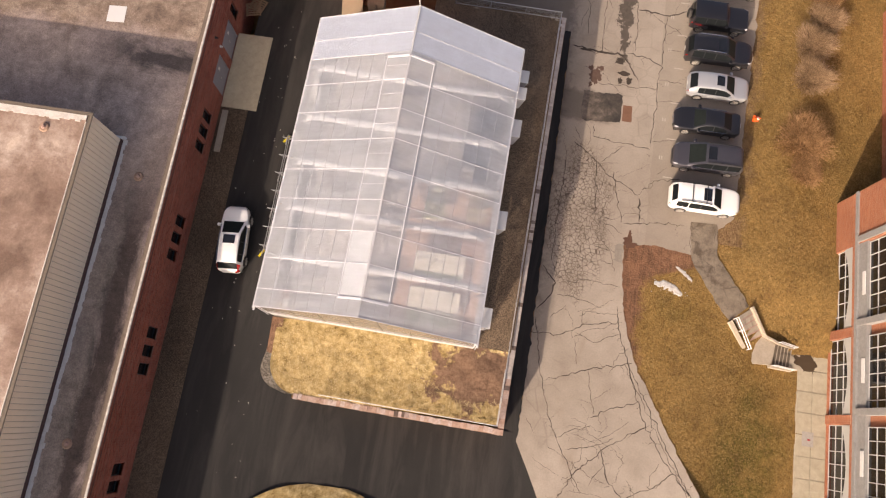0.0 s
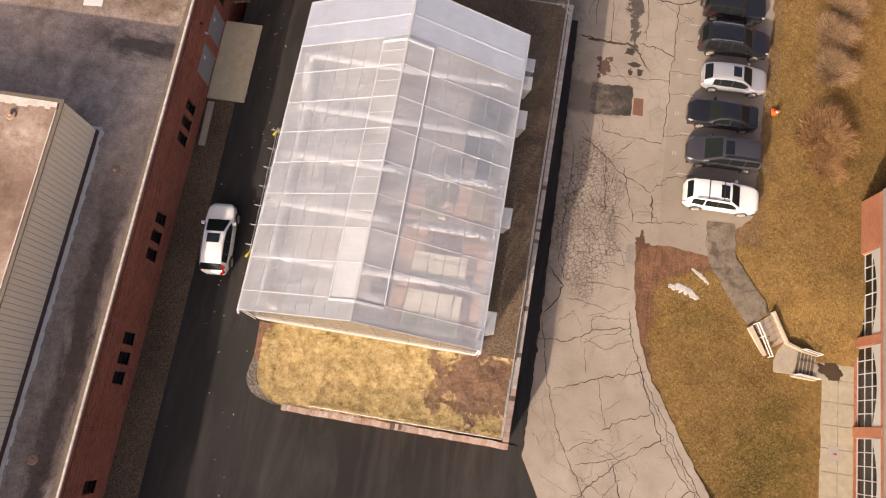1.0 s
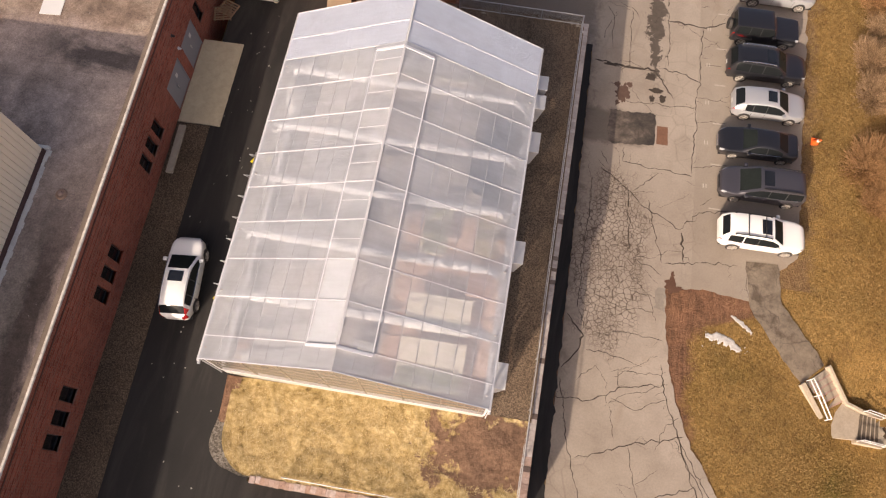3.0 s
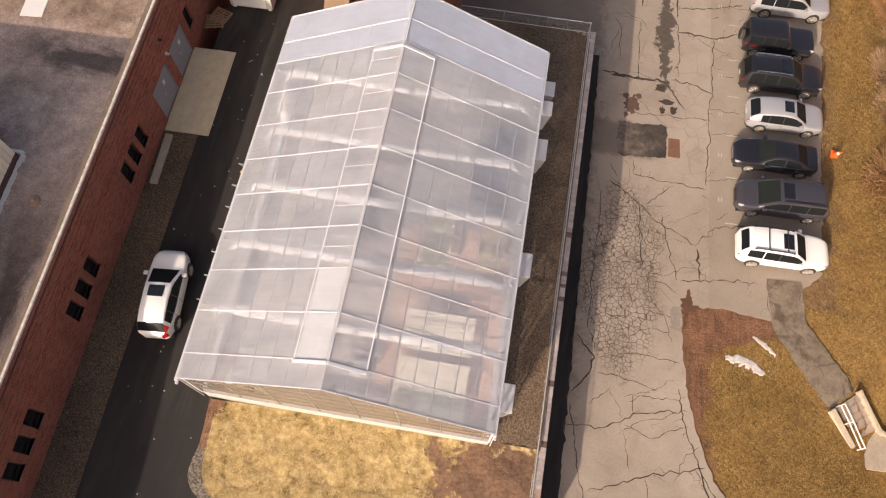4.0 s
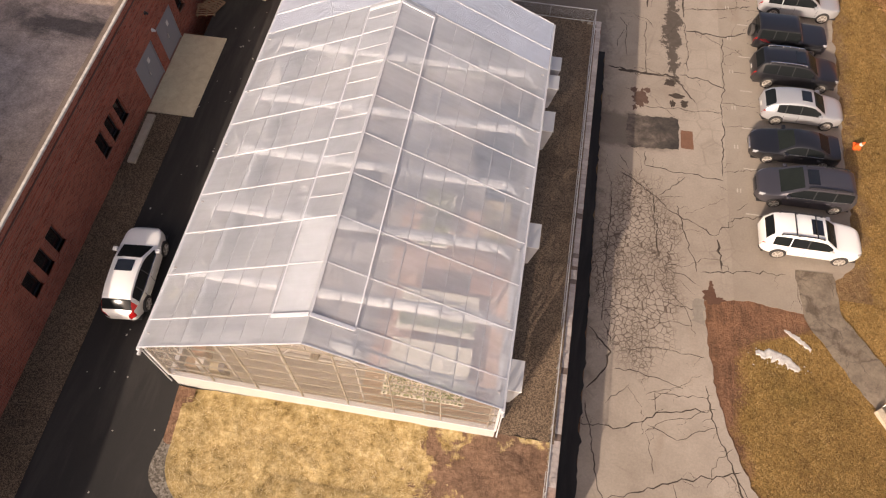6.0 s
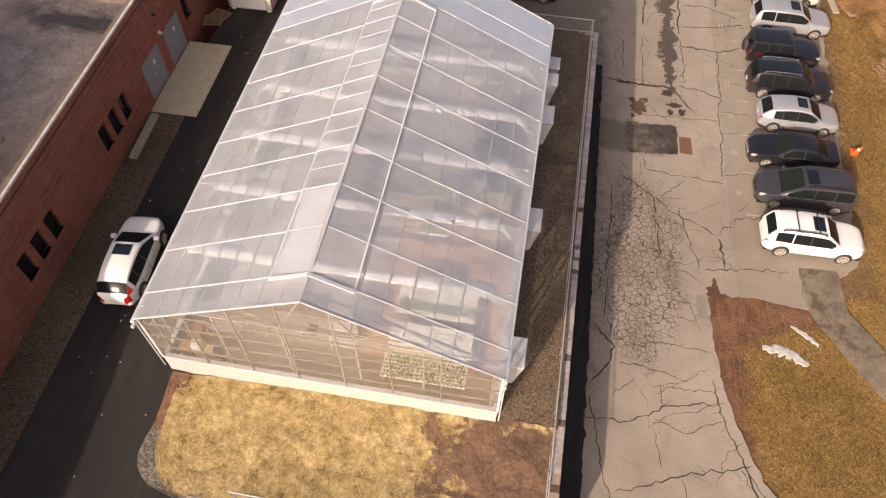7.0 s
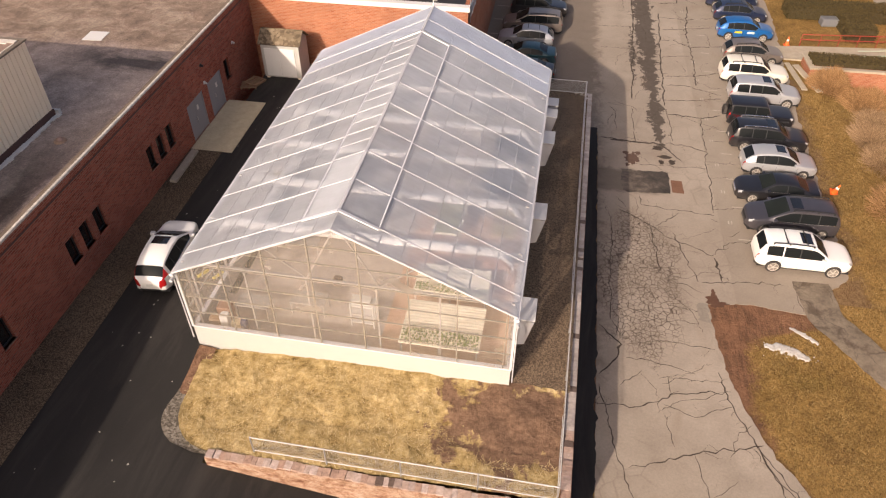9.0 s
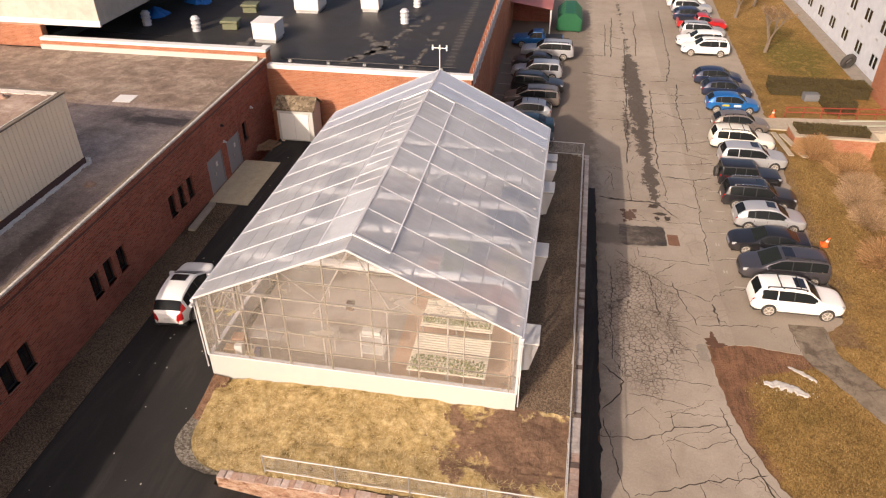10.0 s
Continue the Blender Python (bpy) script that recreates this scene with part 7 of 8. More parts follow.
for x in (0.0, 1.0):
    for y in (0.0, 0.55):
        part("upright", bm_box(x, x + 0.05, y, y + 0.05, 0, 1.4), WHITE, shelf)
part("shelf_load", bm_box(0.1, 0.9, 0.1, 0.5, 1.3, 1.5), WHITE, shelf, "white plastic trays")
TANK = plain("dark_blue_tank", (0.02, 0.035, 0.085), 0.45)
for x, y, r, hgt in ((4.85, 13.0, 0.95, 1.6), (5.2, 15.3, 0.95, 1.6), (5.3, 11.5, 0.5, 1.1)):
    t = thing("water_tank", "dark blue round plastic water tank in the greenhouse", "water tank", G @ pose(x, y, 0), "water tanks")
    bm = bmesh.new()
    rod(bm, (0, 0, 0), (0, 0, hgt), r, 28)
    bevel(bm, 0.03, 2)
    part("barrel", bm, TANK, t)
    bm = bmesh.new()
    rod(bm, (0, 0, hgt), (0, 0, hgt + 0.08), r * 0.4, 20)
    part("lid", bm, TANK, t)
rnd = random.Random(5)
for i, (x, y, w, d, hgt, col) in enumerate(((-6.3, 0.5, 0.5, 0.4, 0.9, (0.35, 0.22, 0.12)), (-5.8, 0.55, 0.35, 0.35, 1.1, (0.75, 0.73, 0.7)), (-5.3, 0.5, 0.5, 0.35, 0.8, (0.5, 0.4, 0.25)), (-4.85, 0.5, 0.25, 0.3, 1.0, (0.03, 0.04, 0.12)), (-6.2, 1.1, 0.6, 0.5, 1.0, (0.33, 0.16, 0.09)))):
    bm = bmesh.new()
    box(bm, 0, w, 0, d, 0, hgt)
    bevel(bm, 0.02)
    solid("storage_box", bm, plain("box_colour_%s" % "abcde"[i], col, 0.7), ("brown cardboard box", "white plastic box", "tan cardboard box", "dark blue plastic crate", "reddish brown wooden box")[i] + " inside the greenhouse corner", "box", group="boxes in the greenhouse", at=G @ pose(x, y, 0, 0, 0, rnd.uniform(-8, 8)))
# a bundle of hanging pipes under the eastern vent
pipes = thing("pipe_bundle", "pale blue-grey pipes hanging in rows under the greenhouse roof", "pipes", G)
PIPE = plain("pipe_blue_grey", (0.30, 0.36, 0.46), 0.45, vary=0.1)
for i in range(6):
    x = 1.0 + i * 0.27
    bm = bmesh.new()
    rod(bm, (x, 8.2 + 0.5 * (i % 2), EAVE - 0.35 - 0.12 * (i % 3)), (x, 15.3 - 0.4 * (i % 3), EAVE - 0.35 - 0.12 * (i % 3)), 0.05)
    part("pipe", bm, PIPE if i % 2 else PALE, pipes)
for y in (9.45, 12.5):
    for x in (0.95, 2.4):
        part("hanger", bm_box(x, x + 0.03, y - 0.015, y + 0.015, EAVE - 0.65, EAVE + 0.12), FRAME, pipes)
    part("cradle", bm_box(0.9, 2.45, y - 0.02, y + 0.02, EAVE - 0.69, EAVE - 0.65), FRAME, pipes)
# wiring box on the ridge vent and weather mast at the far gable
mast = thing("weather_mast", "thin white weather mast with a sensor bar on the greenhouse ridge", "weather mast", G @ pose(0.0, LONG + 0.05, RIDGE))
bm = bmesh.new()
rod(bm, (0, 0, -0.3), (0, 0, 1.35), 0.03)
part("pole", bm, WHITE, mast)
bm = bmesh.new()
rod(bm, (-0.42, 0, 1.33), (0.42, 0, 1.33), 0.03)
part("cross_arm", bm, WHITE, mast)
for x in (-0.42, 0.0, 0.42):
    bm = bmesh.new()
    rod(bm, (x, 0, 1.2), (x, 0, 1.5), 0.05)
    part("sensor", bm, WHITE, mast)

# ---- along the drive ----
rack = thing("folded_rack", "grey folding metal rack with yellow feet beside the greenhouse", "metal rack", pose(-13.25, 8.9, 3.2))
YELLOW = plain("yellow_paint", (0.75, 0.60, 0.02), 0.5)
for z in (0.75, 1.15):
    bm = bmesh.new()
    rod(bm, (0, 0, z), (0.0, 8.0, z), 0.03)
    part("long_rail", bm, STEEL, rack)
for i in range(7):
    y = 0.2 + i * 1.27
    bm = bmesh.new()
    rod(bm, (-0.35, y, 1.15), (0.35, y, 1.15), 0.025)
    rod(bm, (-0.35, y, 1.15), (0, y, 0.75), 0.02)
    rod(bm, (0.35, y, 1.15), (0, y, 0.75), 0.02)
    part("cross_bar", bm, STEEL, rack)
for y in (0.0, 2.7, 5.3, 8.0):
    bm = bmesh.new()
    for s in (-1, 1):
        rod(bm, (0, y, 1.15), (s * 0.4, y + 0.3 * s, 0.0), 0.03)
        rod(bm, (0, y, 0.75), (s * 0.4, y - 0.35 * s, 0.0), 0.025)
    part("trestle", bm, STEEL, rack)
for y in (-0.15, 8.1):
    for s in (-1, 1):
        bm = bmesh.new()
        rod(bm, (s * 0.38 - 0.15, y - 0.25, 0.08), (s * 0.38 + 0.15, y + 0.25, 0.08), 0.075, 10)
        part("yellow_foot", bm, YELLOW, rack)
bm = bmesh.new()
box(bm, -0.2, 0.2, -1.55, 1.55, 0, 0.16)
bevel(bm, 0.03, 2)
solid("kerb_stone", bm, CONCRETE, "long pale concrete kerb stone lying on the gravel", "kerb stone", at=pose(-18.25, 16.9, 3.27, 0, 0, 1.5))
for i, (x, y, a) in enumerate(((-18.05, 26.55, 12), (-17.75, 26.9, -20))):
    pal = thing("wooden_pallet", "broken brown wooden pallet lying by the brick wall", "pallet", pose(x, y, 3.2 + 0.13 * i, 0, 0, a), "wooden pallets")
    WOOD = bpy.data.materials.get("pallet_wood") or plain("pallet_wood", (0.30, 0.19, 0.11), 0.8, grain=9, vary=0.2)
    for k in range(6):
        part("board", bm_box(-0.55, 0.55, -0.5 + k * 0.18, -0.4 + k * 0.18, 0.1, 0.12), WOOD, pal)
    for xx in (-0.5, 0.0, 0.45):
        part("bearer", bm_box(xx, xx + 0.07, -0.5, 0.5, 0, 0.1), WOOD, pal)
PLY = plain("plywood", (0.40, 0.31, 0.205), 0.75, grain=5, vary=0.12)
bm = bmesh.new()
box(bm, -0.75, 0.75, -1.2, 1.2, 0, 0.12)
bevel(bm, 0.01)
solid("plywood_sheet", bm, PLY, "stack of tan plywood sheets behind the greenhouse", "plywood", at=pose(-11.0, 28.2, 3.2, 0, 0, 8))
pal = thing("pallet_stack", "stack of weathered wooden pallets behind the greenhouse", "pallets", pose(-9.2, 28.3, 3.2, 0, 0, 5))
for z in range(6):
    for k in range(6):
        part("board", bm_box(-0.6, 0.6, -0.5 + k * 0.18, -0.4 + k * 0.18, z * 0.14 + 0.1, z * 0.14 + 0.12), PLY, pal)
    for xx in (-0.6, -0.03, 0.53):
        part("bearer", bm_box(xx, xx + 0.07, -0.5, 0.5, z * 0.14, z * 0.14 + 0.1), PLY, pal)
bm = bmesh.new()
box(bm, -0.22, 0.22, -1.3, 1.3, 0, 1.3)
bevel(bm, 0.03, 2)
solid("equipment_cabinet", bm, WHITE, "long white equipment cabinet against the greenhouse wall", "cabinet", at=G @ pose(-7.0, 16.7, 0))

for y, z, mt, lab in ((22.0, 5.8, "white", "small white wall lamp between the grey doors"), (22.03, 6.9, "dark", "small dark wall fixture above the grey doors"), (26.57, 6.24, "white", "small white wall lamp on the brick wall")):
    lamp = thing("wall_lamp", lab, "wall lamp", pose(-18.72, y, z), "lamps on the brick wall")
    mt = WHITE if mt == "white" else TRIM
    bm = bmesh.new()
    box(bm, 0, 0.05, -0.08, 0.08, -0.09, 0.09)
    bevel(bm, 0.015)
    part("back_plate", bm, mt, lamp)
    bm = bmesh.new()
    rod(bm, (0.05, 0, 0.02), (0.19, 0, -0.05), 0.075, 14, 0.055)
    part("lamp_head", bm, mt, lamp)

# ---- roofs: vents, units, patches ----
for x, y, w in ((-24.8, 22.0, 1.15), (-33.5, 21.0, 1.2)):
    bm = bmesh.new()
    box(bm, -w / 2, w / 2, -w / 2, w / 2, 0, 0.03)
    o = solid("roof_patch", bm, WHITE, "square white repair patch on the flat roof", "roof patch", at=pose(x, y, 8.27, 0, 0, 4), group="roof patches")
for x, y, z in ((-24.65, 12.36, 12.15), (-20.6, 11.37, 8.27), (-20.6, -4.6, 8.27)):
    v = thing("roof_drain", "small round rusty roof drain with a collar", "roof drain", pose(x, y, z), "roof drains")
    bm = bmesh.new()
    rod(bm, (0, 0, 0), (0, 0, 0.08), 0.3, 20, 0.24)
    part("collar", bm, concrete("rusty_collar", (0.25, 0.15, 0.10), (0.42, 0.30, 0.22), 5) if "rusty_collar" not in bpy.data.materials else bpy.data.materials["rusty_collar"], v)
    bm = bmesh.new()
    rod(bm, (0, 0, 0.08), (0, 0, 0.2), 0.14, 14, 0.08)
    part("strainer", bm, CAP, v)


def roof_unit(x, y, w, d, h, label):
    """A white roof-top air handler with panels and a kerb."""
    u = thing("rooftop_unit", label, "air conditioner", pose(x, y, 7.7), "rooftop units")
    part("kerb", bm_box(-w / 2 + 0.1, w / 2 - 0.1, -d / 2 + 0.1, d / 2 - 0.1, 0, 0.25), STEEL, u)
    bm = bmesh.new()
    box(bm, -w / 2, w / 2, -d / 2, d / 2, 0.25, h)
    bevel(bm, 0.03)
    part("casing", bm, WHITE, u)
    for i in range(3):
        part("louvre", bm_box(-w / 2 + 0.15, w / 2 - 0.15, -d / 2 - 0.02, -d / 2, 0.5 + i * 0.3, 0.65 + i * 0.3), PALE, u)
    part("lid", bm_box(-w / 2 - 0.04, w / 2 + 0.04, -d / 2 - 0.04, d / 2 + 0.04, h, h + 0.06), WHITE, u)


roof_unit(-20.9, 36.6, 1.9, 1.9, 1.5, "white boxy air conditioner near the parapet")
roof_unit(-20.3, 45.3, 2.2, 2.4, 1.9, "large white air conditioner on the black roof")
roof_unit(-14.9, 46.3, 1.6, 1.8, 1.7, "white air conditioner on the black roof")
for x, y in ((-32.4, 38.6), (-27.6, 37.8), (-11.2, 42.7), (-11.1, 47.9)):
    v = thing("roof_vent", "ribbed pale metal vent stack on the black roof", "roof vent", pose(x, y, 7.7), "vent stacks")
    for nm, z0, z1, r0, r1 in (("stack", 0, 0.3, 0.36, 0.30), ("ring", 0.3, 0.36, 0.40, 0.40), ("drum", 0.36, 0.62, 0.32, 0.32), ("ring", 0.62, 0.68, 0.40, 0.40), ("drum", 0.68, 0.94, 0.32, 0.32), ("ring", 0.94, 1.0, 0.40, 0.40), ("cap", 1.0, 1.2, 0.36, 0.22)):
        bm = bmesh.new()
        rod(bm, (0, 0, z0), (0, 0, z1), r0, 16, r1)
        part(nm, bm, PALE, v)
for x, y in ((-25.1, 39.0), (-25.4, 44.0)):
    v = thing("exhaust_fan", "dull green square exhaust fan on the black roof", "exhaust fan", pose(x, y, 7.7, 0, 0, 6), "exhaust fans")
    GREENISH = bpy.data.materials.get("dull_green_metal") or plain("dull_green_metal", (0.14, 0.15, 0.085), 0.6)
    part("housing", bm_box(-0.6, 0.6, -0.5, 0.5, 0, 0.5), GREENISH, v)
    bm = bmesh.new()
    box(bm, -0.75, 0.75, -0.65, 0.65, 0.5, 0.72)
    bevel(bm, 0.06)
    part("hood", bm, GREENISH, v)
TARP = plain("blue_tarpaulin", (0.01, 0.16, 0.50), 0.5, grain=3, vary=0.2)
lump("tarpaulin", -33.2, 41.4, 7.7, 1.4, 0.9, 10, TARP, "crumpled bright blue tarpaulin on the black roof", "tarpaulin", 3.3, 0.8)
lump("tarpaulin", -31.5, 46.3, 7.7, 1.7, 1.0, -20, TARP, "bright blue tarpaulin heap on the black roof", "tarpaulin", 7.1, 0.9)
pipe = thing("roof_pipe", "black pipe on small stands along the roof edge", "roof pipe", pose(0, 31.9, 7.7))
bm = bmesh.new()
rod(bm, (-18.2, 0, 0.22), (-5.2, 0, 0.22), 0.05)
part("tube", bm, TRIM, pipe)
for x in (-17.5, -14.6, -11.9, -9.2, -6.3):
    part("stand", bm_box(x - 0.12, x + 0.12, -0.12, 0.12, 0, 0.17), STEEL, pipe)
# ragged plates in a paler colour than the black roof
PALE_PATCH = concrete("pale_roof_patch", (0.07, 0.063, 0.057), (0.16, 0.145, 0.13), 5)
rnd = random.Random(11)
for i in range(40):
    y = 33 + i * 0.85
    ragged_plate("scuff", [(-6.2 - 0.15, y), (-5.65, y), (-5.65, y + 0.35), (-6.2, y + 0.3)], 7.706, PALE_PATCH, "", "", 0.14, north)
for x0, y0, x1, y1 in ((-13.6, 32.5, -10.4, 37.5), (-13.9, 39.0, -9.5, 33.5), (-12.2, 34.5, -9.2, 45.5), (-8.4, 31.5, -7.9, 44.0), (-23, 33, -21, 41)):
    for i in range(9):
        t = i / 9 + rnd.uniform(0, 0.06)
        x, y = x0 + (x1 - x0) * t, y0 + (y1 - y0) * t
        w, d = rnd.uniform(0.12, 0.5), rnd.uniform(0.1, 0.7)
        ragged_plate("scuff", [(x - w, y - d), (x + w, y - d), (x + w, y + d), (x - w, y + d)], 7.707, PALE_PATCH, "", "", 0.2, north)
part("roof_seam", bm_box(-36.5, -28.9, 36.2, 36.3, 7.7, 7.74), TRIM, north)
for i, z in enumerate((7.1, 7.45, 7.8)):
    bm = bmesh.new()
    rod(bm, (-3.84, 31, z), (-3.84, 58, z), 0.045)
    part("guard_rail", bm, STEEL, north)
for i in range(19):
    bm = bmesh.new()
    rod(bm, (-3.86, 31 + i * 1.5, 6.7), (-3.86, 31 + i * 1.5, 8.3), 0.03)
    part("rail_post", bm, STEEL, north)
# higher cream block with brick base, west of the black roof
block = thing("wall_north_block", "cream sided roof block over an orange brick base", "building", kind="structure")
part("siding", bm_box(-70, -31.6, 31.2, 60, 9.8, 13.0), concrete("cream_siding", (0.40, 0.37, 0.325), (0.48, 0.445, 0.39), 0.6), block)
part("brick_base", bm_box(-70, -36.1, 30.6, 31.2, 8.2, 9.8), BRICK_ORANGE, block)
part("fascia", bm_box(-70, -31.5, 31.05, 31.2, 9.75, 10.15), WHITE, block)
part("return_wall", bm_box(-36.1, -35.7, 30.6, 38, 8.2, 8.95), TRIM, block)
bm = bmesh.new()
box(bm, -36, -19.2, 29.95, 30.05, 8.27, 8.62)
part("upstand", bm, CREAM, north)

# ---- far end of the parking ground ----
skip = thing("dumpster", "large green steel dumpster with ribbed sides and sloping lids", "dumpster", pose(3.0, 71.0, 0))
GREEN = plain("dumpster_green", (0.012, 0.11, 0.045), 0.5)
bm = bmesh.new()
vs = [bm.verts.new(c) for c in ((-1.3, -2.8, 0.15), (1.3, -2.8, 0.15), (1.45, -2.9, 1.4), (0.6, -2.9, 2.2), (-0.6, -2.9, 2.2), (-1.45, -2.9, 1.4))]
ws = [bm.verts.new(c.co * 1.0 + Vector((0, 5.7, 0))) for c in vs]
bm.faces.new(vs[::-1]), bm.faces.new(ws)
for i in range(6):
    bm.faces.new((vs[i], vs[(i + 1) % 6], ws[(i + 1) % 6], ws[i]))
part("bin", bm, GREEN, skip)
for i in range(5):
    y = -2.6 + i * 1.3
    for s in (-1, 1):
        part("rib", bm_box(s * 1.42 - 0.06, s * 1.42 + 0.06, y - 0.06, y + 0.06, 0.15, 1.4), GREEN, skip)
        bm = bmesh.new()
        bar(bm, (s * 1.45, y, 1.42), (s * 0.6, y, 2.23), 0.1, 0.07)
        part("lid_rib", bm, GREEN, skip)
for s in (-1, 1):
    for y in (-2.4, 2.2):
        part("skid", bm_box(s * 1.1 - 0.1, s * 1.1 + 0.1, y - 0.4, y + 0.4, 0, 0.15), TRIM, skip)
porch = thing("porch_roof", "pale red metal porch roof on white posts by the brick building", "porch", pose(-3.9, 66.2, 0))
bm = bmesh.new()
for i in range(12):
    vs = box(bm, 0.02, 4.9, i * 0.5, i * 0.5 + 0.47, 0, 0.06)
    bmesh.ops.transform(bm, matrix=Matrix.Translation((0, 0, 3.7)) @ Matrix.Rotation(radians(8), 4, "Y"), verts=vs)
part("sheeting", bm, plain("faded_red_metal", (0.42, 0.14, 0.12), 0.5, vary=0.1), porch)
for y in (0.1, 5.7):
    part("post", bm_box(4.6, 4.75, y, y + 0.15, 0, 3.05), WHITE, porch)
part("side_panel", bm_box(0.05, 4.5, 5.85, 5.95, 0, 3.0), BRICK_RED, porch)

# ---- planting and the far lawn ----
def twigs(name, x, y, z, radius, height, count, seed, material, label, category, group, droop=0.0):
    """A leafless shrub of many thin stems."""
    rnd = random.Random(seed)
    verts, faces = [], []
    for i in range(count):
        a, el = rnd.uniform(0, 2 * math.pi), rnd.uniform(0.15, 1.5)
        base = Vector((math.cos(a) * rnd.uniform(0, 0.25) * radius, math.sin(a) * rnd.uniform(0, 0.25) * radius, 0))
        reach = rnd.uniform(0.72, 1.0) * (1 + 0.12 * math.sin(a * 3 + seed))
        tip = Vector((math.cos(a) * math.cos(el) * radius * reach, math.sin(a) * math.cos(el) * radius * reach, max(0.12, math.sin(el) * height * reach)))
        start = base.lerp(tip, 0.0 if i % 4 == 0 else rnd.uniform(0.45, 0.88))
        end = tip + Vector((rnd.uniform(-1, 1), rnd.uniform(-1, 1), rnd.uniform(-0.6, 1))) * radius * 0.15
        mid = start.lerp(end, 0.5) + Vector((rnd.uniform(-1, 1), rnd.uniform(-1, 1), rnd.uniform(-0.3, 1))) * radius * 0.07
        r0 = 0.022 if i % 4 == 0 else 0.014
        d = (end - start).normalized()
        u = d.orthogonal().normalized()
        v = d.cross(u)
        k = len(verts)
        for p, r in ((start, r0), (mid, r0 * 0.7)):
            for j in range(3):
                verts.append(p + (u * math.cos(j * 2.094) + v * math.sin(j * 2.094)) * r)
        verts.append(end)
        for j in range(3):
            m = (j + 1) % 3
            faces.append((k + j, k + m, k + 3 + m, k + 3 + j))
            faces.append((k + 3 + j, k + 3 + m, k + 6))
    me = bpy.data.meshes.new(name)
    me.from_pydata(verts, [], faces)
    me.materials.append(material)
    return tagged(new(name, me), label, category, group), me


def set_at(pair, m):
    pair[0].matrix_world = m


n = Nodes("shrub_twigs")
c = n.ramp(n.add("NewGeometry").outputs["Random Per Island"], (0.0, (0.16, 0.086, 0.038)), (0.5, (0.31, 0.175, 0.08)), (1.0, (0.44, 0.27, 0.13)))
TWIG = n.done(c, 0.85, spec=0.15)
n = Nodes("grey_twigs")
c = n.ramp(n.add("NewGeometry").outputs["Random Per Island"], (0.0, (0.16, 0.10, 0.055)), (0.5, (0.30, 0.195, 0.11)), (1.0, (0.42, 0.29, 0.175)))
TWIG_GREY = n.done(c, 0.85, spec=0.15)
for i, (x, y, r, hgt, mt) in enumerate(((24.2, 32.2, 1.6, 1.3, TWIG_GREY), (24.2, 29.4, 1.6, 1.3, TWIG_GREY), (23.6, 24.0, 2.1, 1.3, TWIG), (23.9, 21.6, 1.2, 0.9, TWIG), (22.9, 39.0, 1.5, 1.7, TWIG), (25.0, 37.2, 1.7, 1.6, TWIG), (25.2, 34.6, 1.5, 1.3, TWIG_GREY))):
    set_at(twigs("shrub", 0, 0, 0, r * 1.25, hgt * 1.0, 6500 if i in (4, 5) else 3000, i + 20, mt, "leafless brown shrub with dense thin twigs on the dry lawn", "shrub", "leafless shrubs"), pose(x, y, ground_z(x, y) - 0.08))


BARK = plain("grey_bark", (0.17, 0.13, 0.095), 0.9, grain=12, vary=0.25)


def tree(x, y, height, spread, seed, label):
    """A leafless tree: tapered trunk, forking limbs, a haze of twigs."""
    rnd = random.Random(seed)
    t = thing("tree", label, "tree", pose(x, y, ground_z(x, y) - 0.1), "leafless trees")
    bm = bmesh.new()
    rod(bm, (0, 0, 0), (0.15, 0.1, height * 0.22), 0.22, 9, 0.17)
    part("trunk", bm, BARK, t)
    bm = bmesh.new()
    tips = []

    def grow(p, d, length, r, depth):
        q = p + d * length
        rod(bm, p, q, r, 6, r * 0.62)
        tips.append((q, d, depth))
        if depth < 4:
            for _ in range(rnd.choice((2, 3, 3))):
                e = (d + Vector((rnd.uniform(-1, 1), rnd.uniform(-1, 1), rnd.uniform(-0.25, 0.6))) * 0.62 * spread).normalized()
                grow(p.lerp(q, rnd.uniform(0.75, 1.0)), e, length * rnd.uniform(0.62, 0.82), r * 0.6, depth + 1)

    for k in range(4):
        a = k * 1.6 + rnd.uniform(0, 0.6)
        grow(Vector((0.15, 0.1, height * 0.2)), Vector((math.cos(a) * 0.5 * spread, math.sin(a) * 0.5 * spread, 1)).normalized(), height * 0.24, 0.11, 1)
    part("limb", bm, BARK, t)
    verts, faces = [], []
    for q, d, depth in tips:
        if depth < 3:
            continue
        for _ in range(14):
            e = (d + Vector((rnd.uniform(-1, 1), rnd.uniform(-1, 1), rnd.uniform(-0.4, 0.9)))).normalized() * rnd.uniform(0.35, 0.9)
            s = e.orthogonal().normalized() * 0.012
            k = len(verts)
            verts += [q + s, q - s, q + e]
            faces.append((k, k + 1, k + 2))
    me = bpy.data.meshes.new("twigs")
    me.from_pydata(verts, [], faces)
    me.materials.append(TWIG_GREY)
    ob = new("crown", me)
    ob.parent = t
    return t


tree(24.4, 64.6, 6.0, 0.75, 3, "leafless multi-stemmed tree on the winter lawn")
tree(23.6, 78.0, 7.0, 1.0, 8, "leafless tree with a rusty haze of twigs")
tree(27.0, 84.0, 7.5, 1.0, 12, "leafless tree far back on the lawn")


